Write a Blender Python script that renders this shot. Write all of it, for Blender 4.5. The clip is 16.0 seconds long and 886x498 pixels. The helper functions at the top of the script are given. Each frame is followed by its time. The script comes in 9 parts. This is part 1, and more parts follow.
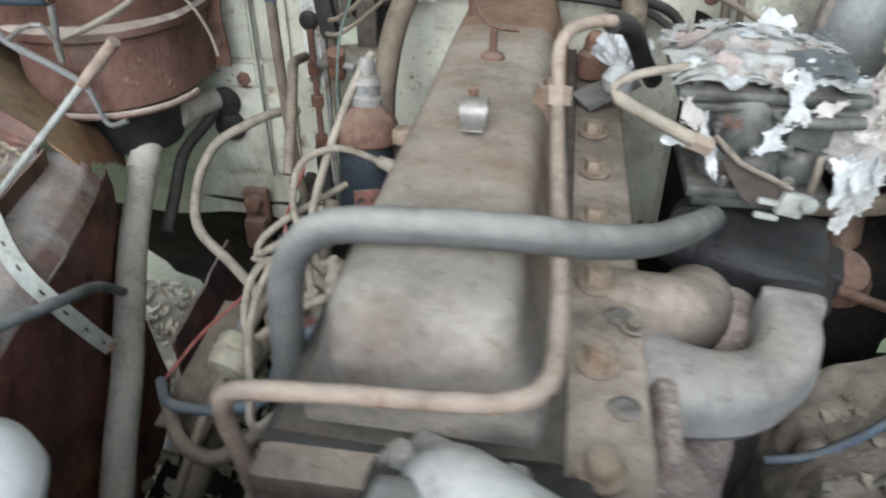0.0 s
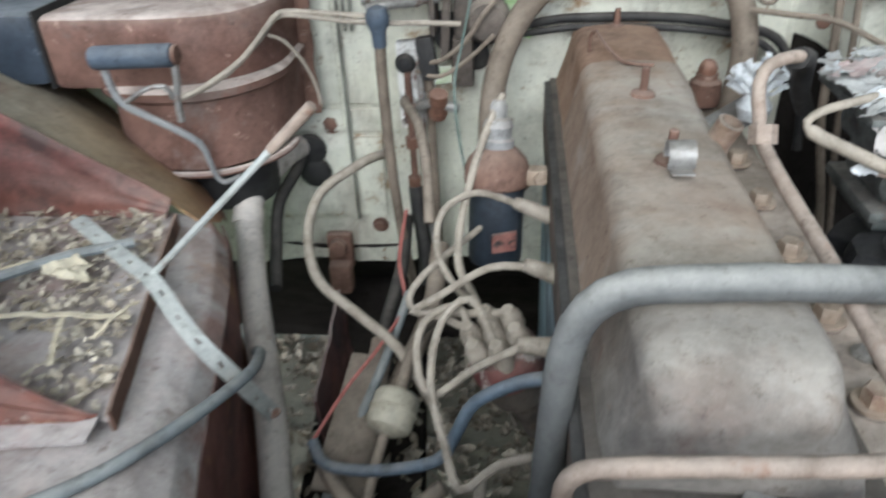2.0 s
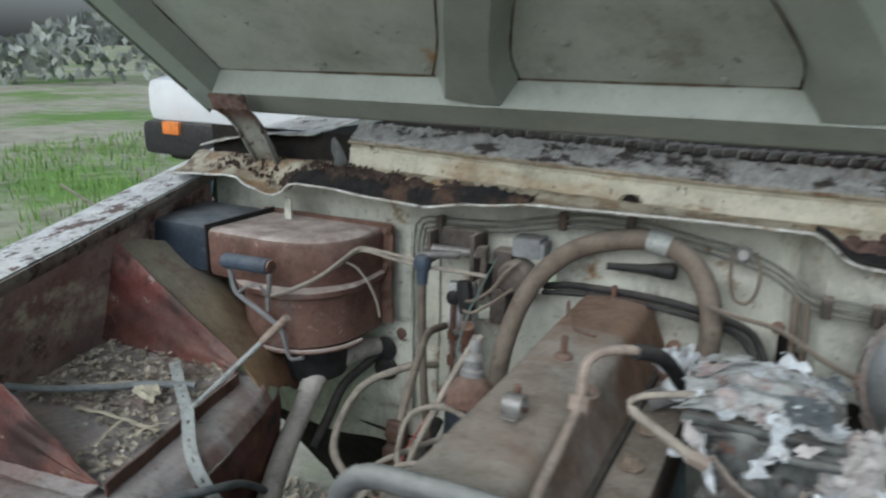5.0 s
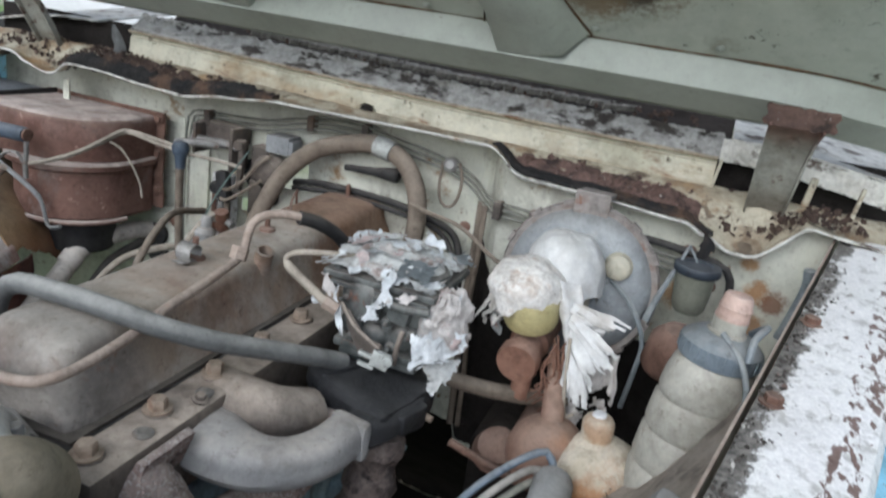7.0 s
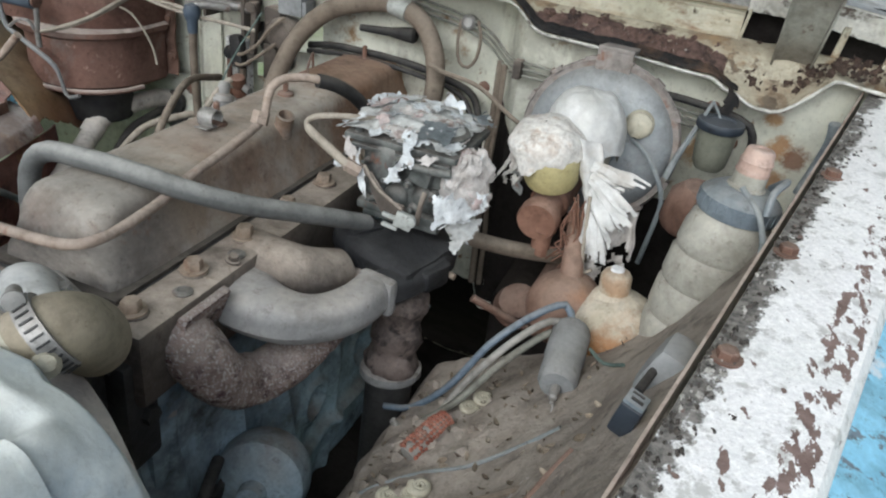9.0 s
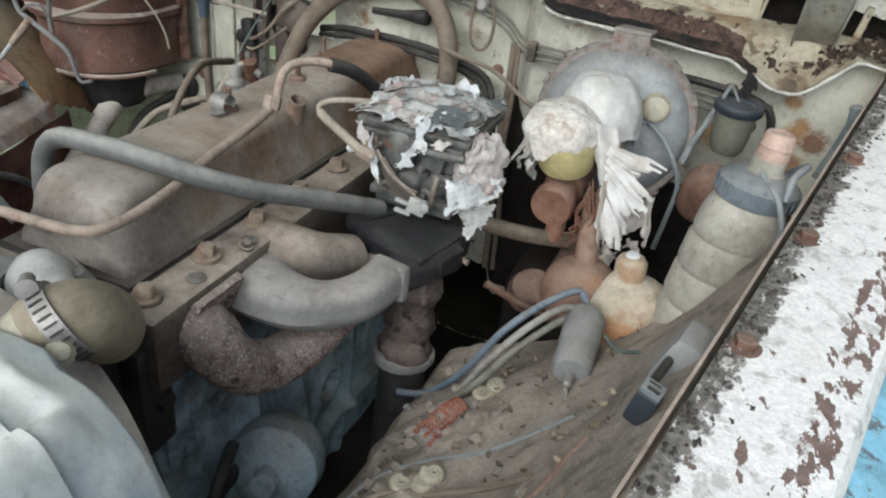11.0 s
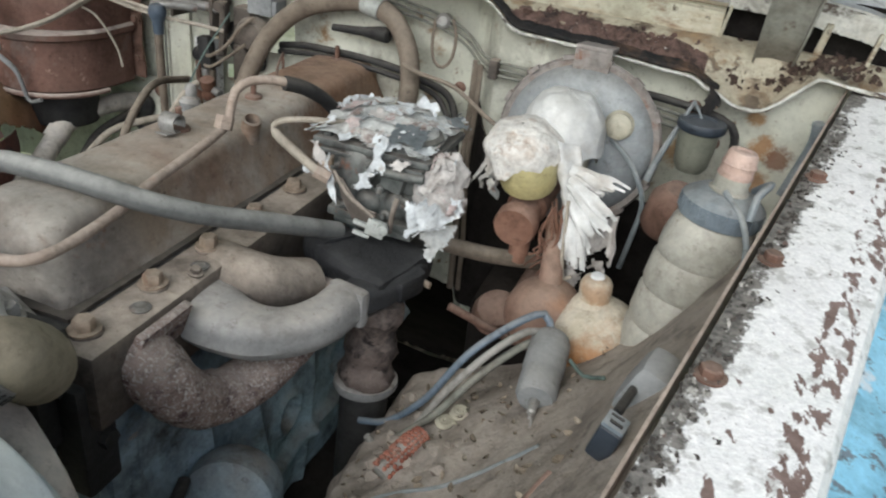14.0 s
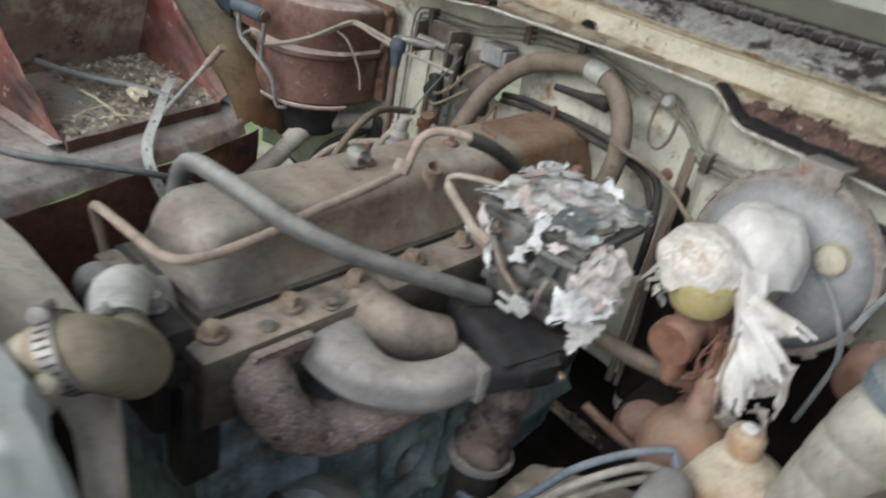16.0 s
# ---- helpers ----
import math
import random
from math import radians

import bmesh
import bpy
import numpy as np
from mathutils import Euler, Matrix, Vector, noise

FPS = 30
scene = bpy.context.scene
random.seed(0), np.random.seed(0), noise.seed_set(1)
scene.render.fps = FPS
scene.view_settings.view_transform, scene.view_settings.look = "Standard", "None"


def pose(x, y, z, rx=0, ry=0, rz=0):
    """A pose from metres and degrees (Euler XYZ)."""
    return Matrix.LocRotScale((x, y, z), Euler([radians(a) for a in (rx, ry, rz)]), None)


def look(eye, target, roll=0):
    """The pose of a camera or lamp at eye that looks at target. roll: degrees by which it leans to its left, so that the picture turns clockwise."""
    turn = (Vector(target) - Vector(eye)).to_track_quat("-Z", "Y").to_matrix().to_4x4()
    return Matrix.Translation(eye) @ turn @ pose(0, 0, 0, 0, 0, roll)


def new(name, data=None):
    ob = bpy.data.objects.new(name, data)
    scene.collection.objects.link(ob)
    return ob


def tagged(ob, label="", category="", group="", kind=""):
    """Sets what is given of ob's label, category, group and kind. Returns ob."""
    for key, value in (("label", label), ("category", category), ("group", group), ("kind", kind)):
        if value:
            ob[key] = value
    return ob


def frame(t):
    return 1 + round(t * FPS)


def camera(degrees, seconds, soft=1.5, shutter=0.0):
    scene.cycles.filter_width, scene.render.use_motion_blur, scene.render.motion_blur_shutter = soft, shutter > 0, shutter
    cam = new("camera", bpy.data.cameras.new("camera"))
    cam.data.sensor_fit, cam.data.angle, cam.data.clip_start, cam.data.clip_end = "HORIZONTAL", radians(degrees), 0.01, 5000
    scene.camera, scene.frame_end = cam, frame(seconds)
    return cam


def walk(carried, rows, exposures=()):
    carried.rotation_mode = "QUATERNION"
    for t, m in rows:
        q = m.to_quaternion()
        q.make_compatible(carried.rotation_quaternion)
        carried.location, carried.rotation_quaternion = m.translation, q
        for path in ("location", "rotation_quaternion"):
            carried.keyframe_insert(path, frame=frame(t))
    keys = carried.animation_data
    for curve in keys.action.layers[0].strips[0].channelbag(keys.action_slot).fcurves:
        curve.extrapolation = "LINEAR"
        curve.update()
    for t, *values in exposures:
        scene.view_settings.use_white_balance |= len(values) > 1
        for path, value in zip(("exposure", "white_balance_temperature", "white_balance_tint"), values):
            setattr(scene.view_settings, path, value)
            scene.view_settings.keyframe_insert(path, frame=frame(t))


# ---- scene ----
cam = camera(62.7, 16.0, soft=2.1, shutter=0.6)
PATH = [
    (0, (0.069, 0.131, 1.187), (-0.207, 1.781, 0.091), -0.3),
    (0.2, (0.012, 0.136, 1.187), (-0.2, 1.805, 0.106), -0.7),
    (0.5, (-0.076, 0.14, 1.174), (-0.199, 1.866, 0.171), -1.0),
    (1, (-0.116, 0.167, 1.191), (-0.207, 1.94, 0.269), -0.4),
    (1.5, (-0.126, 0.162, 1.195), (-0.22, 1.925, 0.256), -0.5),
    (2, (-0.132, 0.128, 1.21), (-0.331, 1.816, 0.156), -2.6),
    (2.5, (-0.142, 0.092, 1.231), (-0.469, 1.744, 0.153), -5.3),
    (3, (-0.135, 0.091, 1.254), (-0.505, 1.751, 0.202), -6.7),
    (3.2, (-0.125, 0.099, 1.262), (-0.509, 1.782, 0.252), -7.0),
    (5.3, (0.369, 0.005, 1.328), (-0.535, 1.725, 0.853), 1.8),
    (5.5, (0.443, 0.018, 1.327), (-0.395, 1.774, 0.865), 3.6),
    (6, (0.549, -0.021, 1.315), (-0.159, 1.789, 0.843), 7.0),
    (6.5, (0.578, -0.03, 1.304), (-0.053, 1.784, 0.744), 8.5),
    (7, (0.582, -0.032, 1.302), (-0.012, 1.768, 0.665), 8.9),
    (7.5, (0.583, -0.038, 1.301), (0.027, 1.704, 0.489), 8.3),
    (8, (0.586, -0.043, 1.303), (0.044, 1.656, 0.399), 8.1),
    (8.5, (0.585, -0.046, 1.301), (0.041, 1.631, 0.357), 7.9),
    (9, (0.584, -0.047, 1.3), (0.04, 1.613, 0.326), 7.9),
    (9.5, (0.58, -0.048, 1.3), (0.036, 1.596, 0.3), 7.7),
    (10, (0.578, -0.047, 1.302), (0.029, 1.585, 0.285), 7.4),
    (12.5, (0.588, -0.032, 1.295), (0.012, 1.592, 0.28), 7.7),
    (13, (0.592, -0.028, 1.298), (0.035, 1.616, 0.305), 7.5),
    (13.5, (0.601, -0.013, 1.301), (0.107, 1.664, 0.329), 7.7),
    (14, (0.585, -0.008, 1.295), (0.078, 1.664, 0.322), 7.8),
    (14.5, (0.568, -0.023, 1.297), (-0.023, 1.623, 0.326), 8.0),
    (15, (0.558, -0.029, 1.3), (-0.249, 1.534, 0.349), 6.9),
    (15.3, (0.563, -0.015, 1.302), (-0.339, 1.49, 0.342), 7.7),
    (15.5, (0.574, 0.002, 1.302), (-0.392, 1.46, 0.331), 8.3),
    (15.8, (0.608, 0.046, 1.316), (-0.439, 1.437, 0.331), 10.0),
    (16, (0.637, 0.094, 1.329), (-0.436, 1.468, 0.348), 11.8),
]
walk(cam, [(t, look(eye, target, roll)) for t, eye, target, roll in PATH], [(0, 0.38, 5850, 6), (3, 0.48, 5700, 6), (5.4, -0.42, 5700, 5), (6, 0.02, 5700, 8), (6.4, -0.04, 5700, 9), (8, 0.03, 5800, 6.5), (10, 0.03, 6050, 6.5), (14, 0.03, 6100, 6.5), (15, -0.12, 6250, 9), (15.5, 0.08, 6100, 9), (16, 0.08, 6150, 9)])

# ---- light ----
world = bpy.data.worlds.new("overcast_sky")
scene.world = world
world.use_nodes = True
wn = world.node_tree.nodes
sky = wn.new("ShaderNodeTexSky")
sky.sky_type, sky.sun_disc = "NISHITA", False
sky.sun_elevation, sky.sun_rotation = radians(36), radians(192)
sky.air_density, sky.dust_density = 1.0, 4.0
grey = wn.new("ShaderNodeHueSaturation")
grey.inputs["Saturation"].default_value = 0.45
world.node_tree.links.new(sky.outputs[0], grey.inputs["Color"])
world.node_tree.links.new(grey.outputs[0], wn["Background"].inputs[0])
wn["Background"].inputs[1].default_value = 0.15
sun = new("sun", bpy.data.lights.new("sun", "SUN"))
sun.data.energy, sun.data.angle, sun.data.color = 1.5, radians(50), (1.0, 0.98, 0.96)
sun.matrix_world = look((0.7, -3.4, 3.7), (0, 0.6, 0.8))
scene.view_settings.exposure = 0.5

# ---- materials ----
def ramp(nt, fac, stops):
    r = nt.nodes.new("ShaderNodeValToRGB")
    while len(r.color_ramp.elements) < len(stops):
        r.color_ramp.elements.new(0.5)
    for e, (p, c) in zip(r.color_ramp.elements, stops):
        e.position, e.color = p, (*c, 1) if len(c) == 3 else c
    nt.links.new(fac, r.inputs[0])
    return r.outputs[0]


def noisy(nt, co, scale, detail=4, rough=0.6, stretch=None):
    n = nt.nodes.new("ShaderNodeTexNoise")
    n.inputs["Scale"].default_value, n.inputs["Detail"].default_value, n.inputs["Roughness"].default_value = scale, detail, rough
    if stretch:
        m = nt.nodes.new("ShaderNodeMapping")
        m.inputs["Scale"].default_value = stretch
        nt.links.new(co, m.inputs[0])
        co = m.outputs[0]
    nt.links.new(co, n.inputs["Vector"])
    return n.outputs["Fac"]


def mixed(nt, fac, a, b, mode="MIX"):
    m = nt.nodes.new("ShaderNodeMix")
    m.data_type, m.blend_type = "RGBA", mode
    for s, v in ((m.inputs[0], fac), (m.inputs[6], a), (m.inputs[7], b)):
        if isinstance(v, (int, float)):
            s.default_value = v
        elif isinstance(v, tuple):
            s.default_value = (*v, 1) if len(v) == 3 else v
        else:
            nt.links.new(v, s)
    return m.outputs[2]


def mathn(nt, op, a, b=None):
    m = nt.nodes.new("ShaderNodeMath")
    m.operation, m.use_clamp = op, op in ("MULTIPLY", "ADD", "SUBTRACT")
    for s, v in zip(m.inputs, (a, b)):
        if v is None:
            continue
        if isinstance(v, (int, float)):
            s.default_value = v
        else:
            nt.links.new(v, s)
    return m.outputs[0]


def muted(c, keep=0.95):
    """Warm colours greyed by the dust of years; blues and greens as they are."""
    if c[0] < c[2] * 1.02:
        return c
    l = 0.3 * c[0] + 0.6 * c[1] + 0.1 * c[2]
    r, g, b = (l + (v - l) * keep for v in c)
    return (r * 0.975, g, b * 1.01)


def grimy(name, cols, scale=7.0, rough=0.8, metal=0.0, bump=0.25, fine=120.0, dust=None, spots=(), clear=0.0, trans=0.0, random_tint=0.0, relief=0.0, spec=0.3, bands=None, stain=None, grain=0.5, shift=0.045, wear=0.6):
    """cols: base colours, mottled. dust: (colour, amount 0..1) settled on upward faces. spots: (colour, scale, threshold, softness, stretch)."""
    m = bpy.data.materials.new(name)
    m.use_nodes = True
    nt = m.node_tree
    b = nt.nodes["Principled BSDF"]
    co = nt.nodes.new("ShaderNodeTexCoord").outputs["Object"]
    big, small = noisy(nt, co, scale, 5, 0.65), noisy(nt, co, fine, 3, 0.7)
    k = len(cols)
    cols = [muted(c) for c in cols]
    spots = [(muted(c), *rest) for c, *rest in spots]
    col = ramp(nt, big, [(0.32 + 0.36 * i / max(1, k - 1), c) for i, c in enumerate(cols)])
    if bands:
        # bands of colour along one axis: (axis, from, to, colours)
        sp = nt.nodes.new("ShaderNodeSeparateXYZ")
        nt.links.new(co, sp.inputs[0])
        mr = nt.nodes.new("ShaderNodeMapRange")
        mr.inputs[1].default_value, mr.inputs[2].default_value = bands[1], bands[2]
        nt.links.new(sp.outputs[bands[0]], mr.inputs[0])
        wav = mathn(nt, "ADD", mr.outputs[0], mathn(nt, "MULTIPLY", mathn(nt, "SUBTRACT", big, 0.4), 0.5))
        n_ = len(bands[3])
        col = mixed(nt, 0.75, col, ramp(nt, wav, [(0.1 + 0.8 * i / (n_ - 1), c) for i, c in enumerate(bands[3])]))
    if stain:
        # a blotch with a ragged edge: (centre, radius, colour)
        for ctr, rad_, sc in stain:
            vd = nt.nodes.new("ShaderNodeVectorMath")
            vd.operation = "DISTANCE"
            vd.inputs[1].default_value = ctr
            nt.links.new(co, vd.inputs[0])
            mr = nt.nodes.new("ShaderNodeMapRange")
            mr.inputs[1].default_value, mr.inputs[2].default_value, mr.inputs[3].default_value, mr.inputs[4].default_value = 0, rad_, 1, 0
            nt.links.new(vd.outputs["Value"], mr.inputs[0])
            f = ramp(nt, mathn(nt, "MULTIPLY", mr.outputs[0], noisy(nt, co, 34, 7, 0.8)), [(0.24, (0, 0, 0)), (0.36, (0.85, 0.85, 0.85))])
            col = mixed(nt, f, col, sc)
    grit = ramp(nt, small, [(0.3, (0.72, 0.72, 0.72)), (0.7, (1.15, 1.13, 1.1))])
    col = mixed(nt, grain, col, grit, "MULTIPLY")
    ro = rough
    height = small
    for c, sc, th, soft, stretch in spots:
        f = ramp(nt, noisy(nt, co, sc, 6, 0.68, stretch), [(th - shift, (0, 0, 0)), (min(1, th - shift + soft), (1, 1, 1))])
        col = mixed(nt, f, col, c)
        height = mixed(nt, f, height, (0.15, 0.15, 0.15))
    if dust:
        g = nt.nodes.new("ShaderNodeNewGeometry")
        sep = nt.nodes.new("ShaderNodeSeparateXYZ")
        nt.links.new(g.outputs["Normal"], sep.inputs[0])
        up = ramp(nt, sep.outputs[2], [(0.05, (0, 0, 0)), (0.85, (1, 1, 1))])
        patch = ramp(nt, noisy(nt, co, scale * 2.3, 5, 0.6), [(0.3, (0.35, 0.35, 0.35)), (0.65, (1, 1, 1))])
        f = mathn(nt, "MULTIPLY", mathn(nt, "MULTIPLY", up, patch), dust[1])
        dust = (muted(dust[0]), dust[1])
        col = mixed(nt, f, col, mixed(nt, grain * 0.8, dust[0], grit, "MULTIPLY"))
    if wear:
        # grime: broad blotches, and small dark flecks
        blot = ramp(nt, noisy(nt, co, scale * 1.7 + 2, 6, 0.72), [(0.36, (0.52, 0.50, 0.48)), (0.50, (0.98, 0.98, 0.98)), (0.66, (1.18, 1.17, 1.15))])
        col = mixed(nt, wear, col, blot, "MULTIPLY")
        fleck = ramp(nt, noisy(nt, co, 75, 7, 0.8), [(0.56, (1, 1, 1)), (0.66, (0.42, 0.38, 0.35))])
        col = mixed(nt, wear, col, fleck, "MULTIPLY")
    if random_tint:
        oi = nt.nodes.new("ShaderNodeNewGeometry")
        v = ramp(nt, oi.outputs["Random Per Island"], [(0, (1 - random_tint,) * 3), (1, (1 + random_tint * 0.6,) * 3)])
        col = mixed(nt, 1.0, col, v, "MULTIPLY")
    nt.links.new(col, b.inputs["Base Color"])
    b.inputs["Roughness"].default_value, b.inputs["Metallic"].default_value = rough, metal
    b.inputs["Specular IOR Level"].default_value = spec
    b.inputs["Coat Weight"].default_value = clear
    b.inputs["Transmission Weight"].default_value = trans
    bp = nt.nodes.new("ShaderNodeBump")
    bp.inputs["Strength"].default_value, bp.inputs["Distance"].default_value = bump, 0.004
    nt.links.new(height, bp.inputs["Height"])
    last = bp.outputs[0]
    if relief:
        b2 = nt.nodes.new("ShaderNodeBump")
        b2.inputs["Strength"].default_value, b2.inputs["Distance"].default_value = relief, 0.012
        nt.links.new(big, b2.inputs["Height"])
        nt.links.new(last, b2.inputs["Normal"])
        last = b2.outputs[0]
    nt.links.new(last, b.inputs["Normal"])
    return m


DUST = (0.40, 0.32, 0.25)
RUST, RUST_D, RUST_O = (0.20, 0.085, 0.05), (0.085, 0.04, 0.028), (0.30, 0.12, 0.04)
M = {}
# the bands colour the nose grey and darker, as if in shade
M["cover"] = grimy("dusty_cover_shaded_nose", [(0.22, 0.14, 0.098), (0.335, 0.24, 0.178), (0.27, 0.185, 0.132)], 6, 0.8, bump=0.2, bands=(1, 0.42, 0.66, [(0.15, 0.155, 0.155), (0.19, 0.185, 0.175), (0.25, 0.21, 0.17), (0.29, 0.205, 0.15)]), stain=[((0.0, 1.0, 0.93), 0.19, (0.28, 0.17, 0.11)), ((0.09, 0.95, 0.89), 0.12, (0.22, 0.12, 0.075))], dust=((0.405, 0.37, 0.32), 0.68), spots=[((0.45, 0.395, 0.345), 8, 0.55, 0.20, (0.5, 1, 1)), ((0.16, 0.085, 0.058), 9, 0.58, 0.22, None), ((0.12, 0.08, 0.06), 60, 0.70, 0.08, None), ((0.20, 0.10, 0.06), 26, 0.66, 0.10, None)])
M["cover_rust"] = grimy("rusty_cover_end", [(0.27, 0.155, 0.095), (0.33, 0.215, 0.145), (0.22, 0.115, 0.065)], 8, 0.9, bump=0.3, dust=((0.36, 0.25, 0.19), 0.5), spots=[(RUST_D, 14, 0.62, 0.2, None)])
M["cast"] = grimy("dusty_cast_iron", [(0.08, 0.068, 0.06), (0.16, 0.128, 0.105)], 11, 0.9, bump=0.5, dust=((0.46, 0.385, 0.32), 0.95), spots=[((0.06, 0.05, 0.045), 12, 0.56, 0.2, None), ((0.20, 0.12, 0.075), 7, 0.60, 0.15, None)])
M["block"] = grimy("faded_blue_block", [(0.17, 0.26, 0.34), (0.40, 0.53, 0.62), (0.15, 0.19, 0.22)], 8, 0.8, bump=0.45, dust=((0.34, 0.31, 0.28), 0.9), spots=[((0.12, 0.11, 0.105), 9, 0.57, 0.2, None), ((0.02, 0.02, 0.023), 7, 0.61, 0.12, None)])
M["dark"] = grimy("oily_black_metal", [(0.02, 0.02, 0.022), (0.05, 0.048, 0.047), (0.03, 0.028, 0.027)], 10, 0.6, bump=0.4, dust=((0.15, 0.14, 0.13), 0.35))
M["rough_rust"] = grimy("scaly_rust", [(0.28, 0.185, 0.165), (0.40, 0.305, 0.27), (0.22, 0.13, 0.125)], 14, 0.95, bump=0.9, fine=220, dust=((0.52, 0.44, 0.39), 0.8), spots=[((0.12, 0.07, 0.075), 60, 0.56, 0.10, None), ((0.62, 0.56, 0.53), 260, 0.575, 0.05, None)], relief=0.3)
M["alu"] = grimy("dusty_aluminium", [(0.26, 0.26, 0.265), (0.36, 0.355, 0.35)], 8, 0.65, 0.1, bump=0.12, dust=((0.47, 0.425, 0.38), 0.85), spots=[((0.25, 0.2, 0.17), 10, 0.66, 0.2, None)])
M["bolt"] = grimy("tan_bolt_steel", [(0.36, 0.27, 0.20), (0.48, 0.38, 0.30)], 30, 0.6, 0.3, bump=0.3, dust=((0.5, 0.42, 0.34), 0.5), spots=[(RUST, 40, 0.6, 0.2, None)])
M["rust"] = grimy("brown_rust", [(0.12, 0.066, 0.047), (0.20, 0.112, 0.082), (0.155, 0.09, 0.068)], 8, 0.92, bump=0.55, dust=((0.36, 0.27, 0.22), 0.55), spots=[(RUST_D, 16, 0.60, 0.15, None), ((0.36, 0.25, 0.2), 45, 0.66, 0.08, None)])
M["heater"] = grimy("rusty_heater_steel", [(0.125, 0.062, 0.047), (0.20, 0.108, 0.083), (0.16, 0.09, 0.07)], 9, 0.85, bump=0.5, dust=((0.66, 0.565, 0.505), 1.0), spots=[(RUST_D, 10, 0.60, 0.18, None), ((0.42, 0.27, 0.22), 38, 0.68, 0.08, None), ((0.30, 0.24, 0.21), 5, 0.63, 0.15, None)])
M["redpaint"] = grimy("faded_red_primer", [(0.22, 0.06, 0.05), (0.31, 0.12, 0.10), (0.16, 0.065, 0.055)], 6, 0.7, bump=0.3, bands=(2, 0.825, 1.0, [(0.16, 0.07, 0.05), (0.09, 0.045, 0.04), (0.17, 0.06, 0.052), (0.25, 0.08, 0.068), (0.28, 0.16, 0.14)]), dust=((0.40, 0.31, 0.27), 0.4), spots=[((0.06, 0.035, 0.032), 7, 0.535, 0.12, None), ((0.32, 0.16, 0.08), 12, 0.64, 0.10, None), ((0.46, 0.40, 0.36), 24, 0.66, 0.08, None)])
M["side_red"] = grimy("faded_red_side_paint", [(0.34, 0.20, 0.17), (0.44, 0.33, 0.29), (0.30, 0.10, 0.08)], 5, 0.7, bump=0.3, dust=((0.40, 0.33, 0.29), 0.4), spots=[((0.09, 0.06, 0.055), 10, 0.60, 0.10, None), ((0.62, 0.55, 0.42), 6, 0.62, 0.06, None)])
M["hose_pale"] = grimy("pale_dusty_hose", [(0.46, 0.41, 0.365), (0.58, 0.525, 0.475), (0.50, 0.455, 0.415)], 8, 0.8, bump=0.1, dust=((0.52, 0.47, 0.42), 0.6), spots=[((0.20, 0.17, 0.145), 16, 0.66, 0.12, None)])
M["ochre"] = grimy("ochre_stained_panel", [(0.22, 0.19, 0.12), (0.30, 0.17, 0.06), (0.24, 0.11, 0.045)], 5, bands=(2, 0.70, 0.95, [(0.13, 0.05, 0.04), (0.24, 0.10, 0.055), (0.30, 0.19, 0.095), (0.31, 0.25, 0.155), (0.34, 0.33, 0.27)]), rough=0.75, bump=0.25, dust=((0.34, 0.28, 0.22), 0.4), spots=[((0.18, 0.05, 0.03), 4, 0.60, 0.15, None)])
M["apron"] = grimy("grimy_inner_wing", [(0.32, 0.275, 0.265), (0.44, 0.405, 0.395), (0.25, 0.18, 0.165)], 7, 0.9, bump=0.35, stain=[((-0.405, 0.66, 0.785), 0.08, (0.27, 0.11, 0.085)), ((-0.43, 0.76, 0.79), 0.10, (0.25, 0.10, 0.08)), ((-0.46, 0.86, 0.79), 0.10, (0.27, 0.11, 0.08)), ((-0.365, 0.54, 0.78), 0.08, (0.20, 0.085, 0.07)), ((-0.34, 0.42, 0.78), 0.10, (0.24, 0.13, 0.10))], dust=((0.52, 0.46, 0.42), 0.65), spots=[((0.27, 0.13, 0.10), 3.5, 0.56, 0.14, None), ((0.15, 0.06, 0.045), 8, 0.57, 0.10, None), ((0.36, 0.20, 0.10), 6, 0.63, 0.10, None), ((0.10, 0.065, 0.055), 30, 0.66, 0.06, None)])
M["dirt"] = grimy("dirt_caked_wing", [(0.19, 0.15, 0.12), (0.29, 0.24, 0.20), (0.15, 0.115, 0.095)], 8, 0.97, bump=0.6, dust=((0.46, 0.40, 0.345), 0.75), spots=[((0.07, 0.05, 0.042), 22, 0.6, 0.1, None), ((0.36, 0.31, 0.27), 70, 0.70, 0.05, None)], relief=0.3)
M["cream"] = grimy("cream_body_paint", [(0.51, 0.50, 0.405), (0.62, 0.61, 0.515), (0.56, 0.555, 0.48)], 5, 0.45, grain=0.2, bump=0.06, stain=[((0.686, 1.10, 1.001), 0.034, (0.36, 0.19, 0.07)), ((0.708, 1.10, 0.962), 0.045, (0.36, 0.18, 0.07)), ((0.733, 1.10, 0.952), 0.045, (0.20, 0.09, 0.05)), ((0.714, 1.10, 0.905), 0.05, (0.34, 0.18, 0.08)), ((0.625, 1.10, 1.012), 0.022, (0.38, 0.20, 0.08)), ((0.60, 1.10, 0.93), 0.06, (0.38, 0.24, 0.12)), ((0.45, 1.10, 1.02), 0.05, (0.34, 0.25, 0.16))], dust=((0.46, 0.40, 0.32), 0.5), spots=[((0.28, 0.17, 0.085), 14, 0.64, 0.10, None), ((0.30, 0.26, 0.21), 8, 0.60, 0.16, (1, 1, 0.3)), ((0.22, 0.13, 0.07), 30, 0.68, 0.05, None), (RUST_D, 55, 0.72, 0.04, None)])
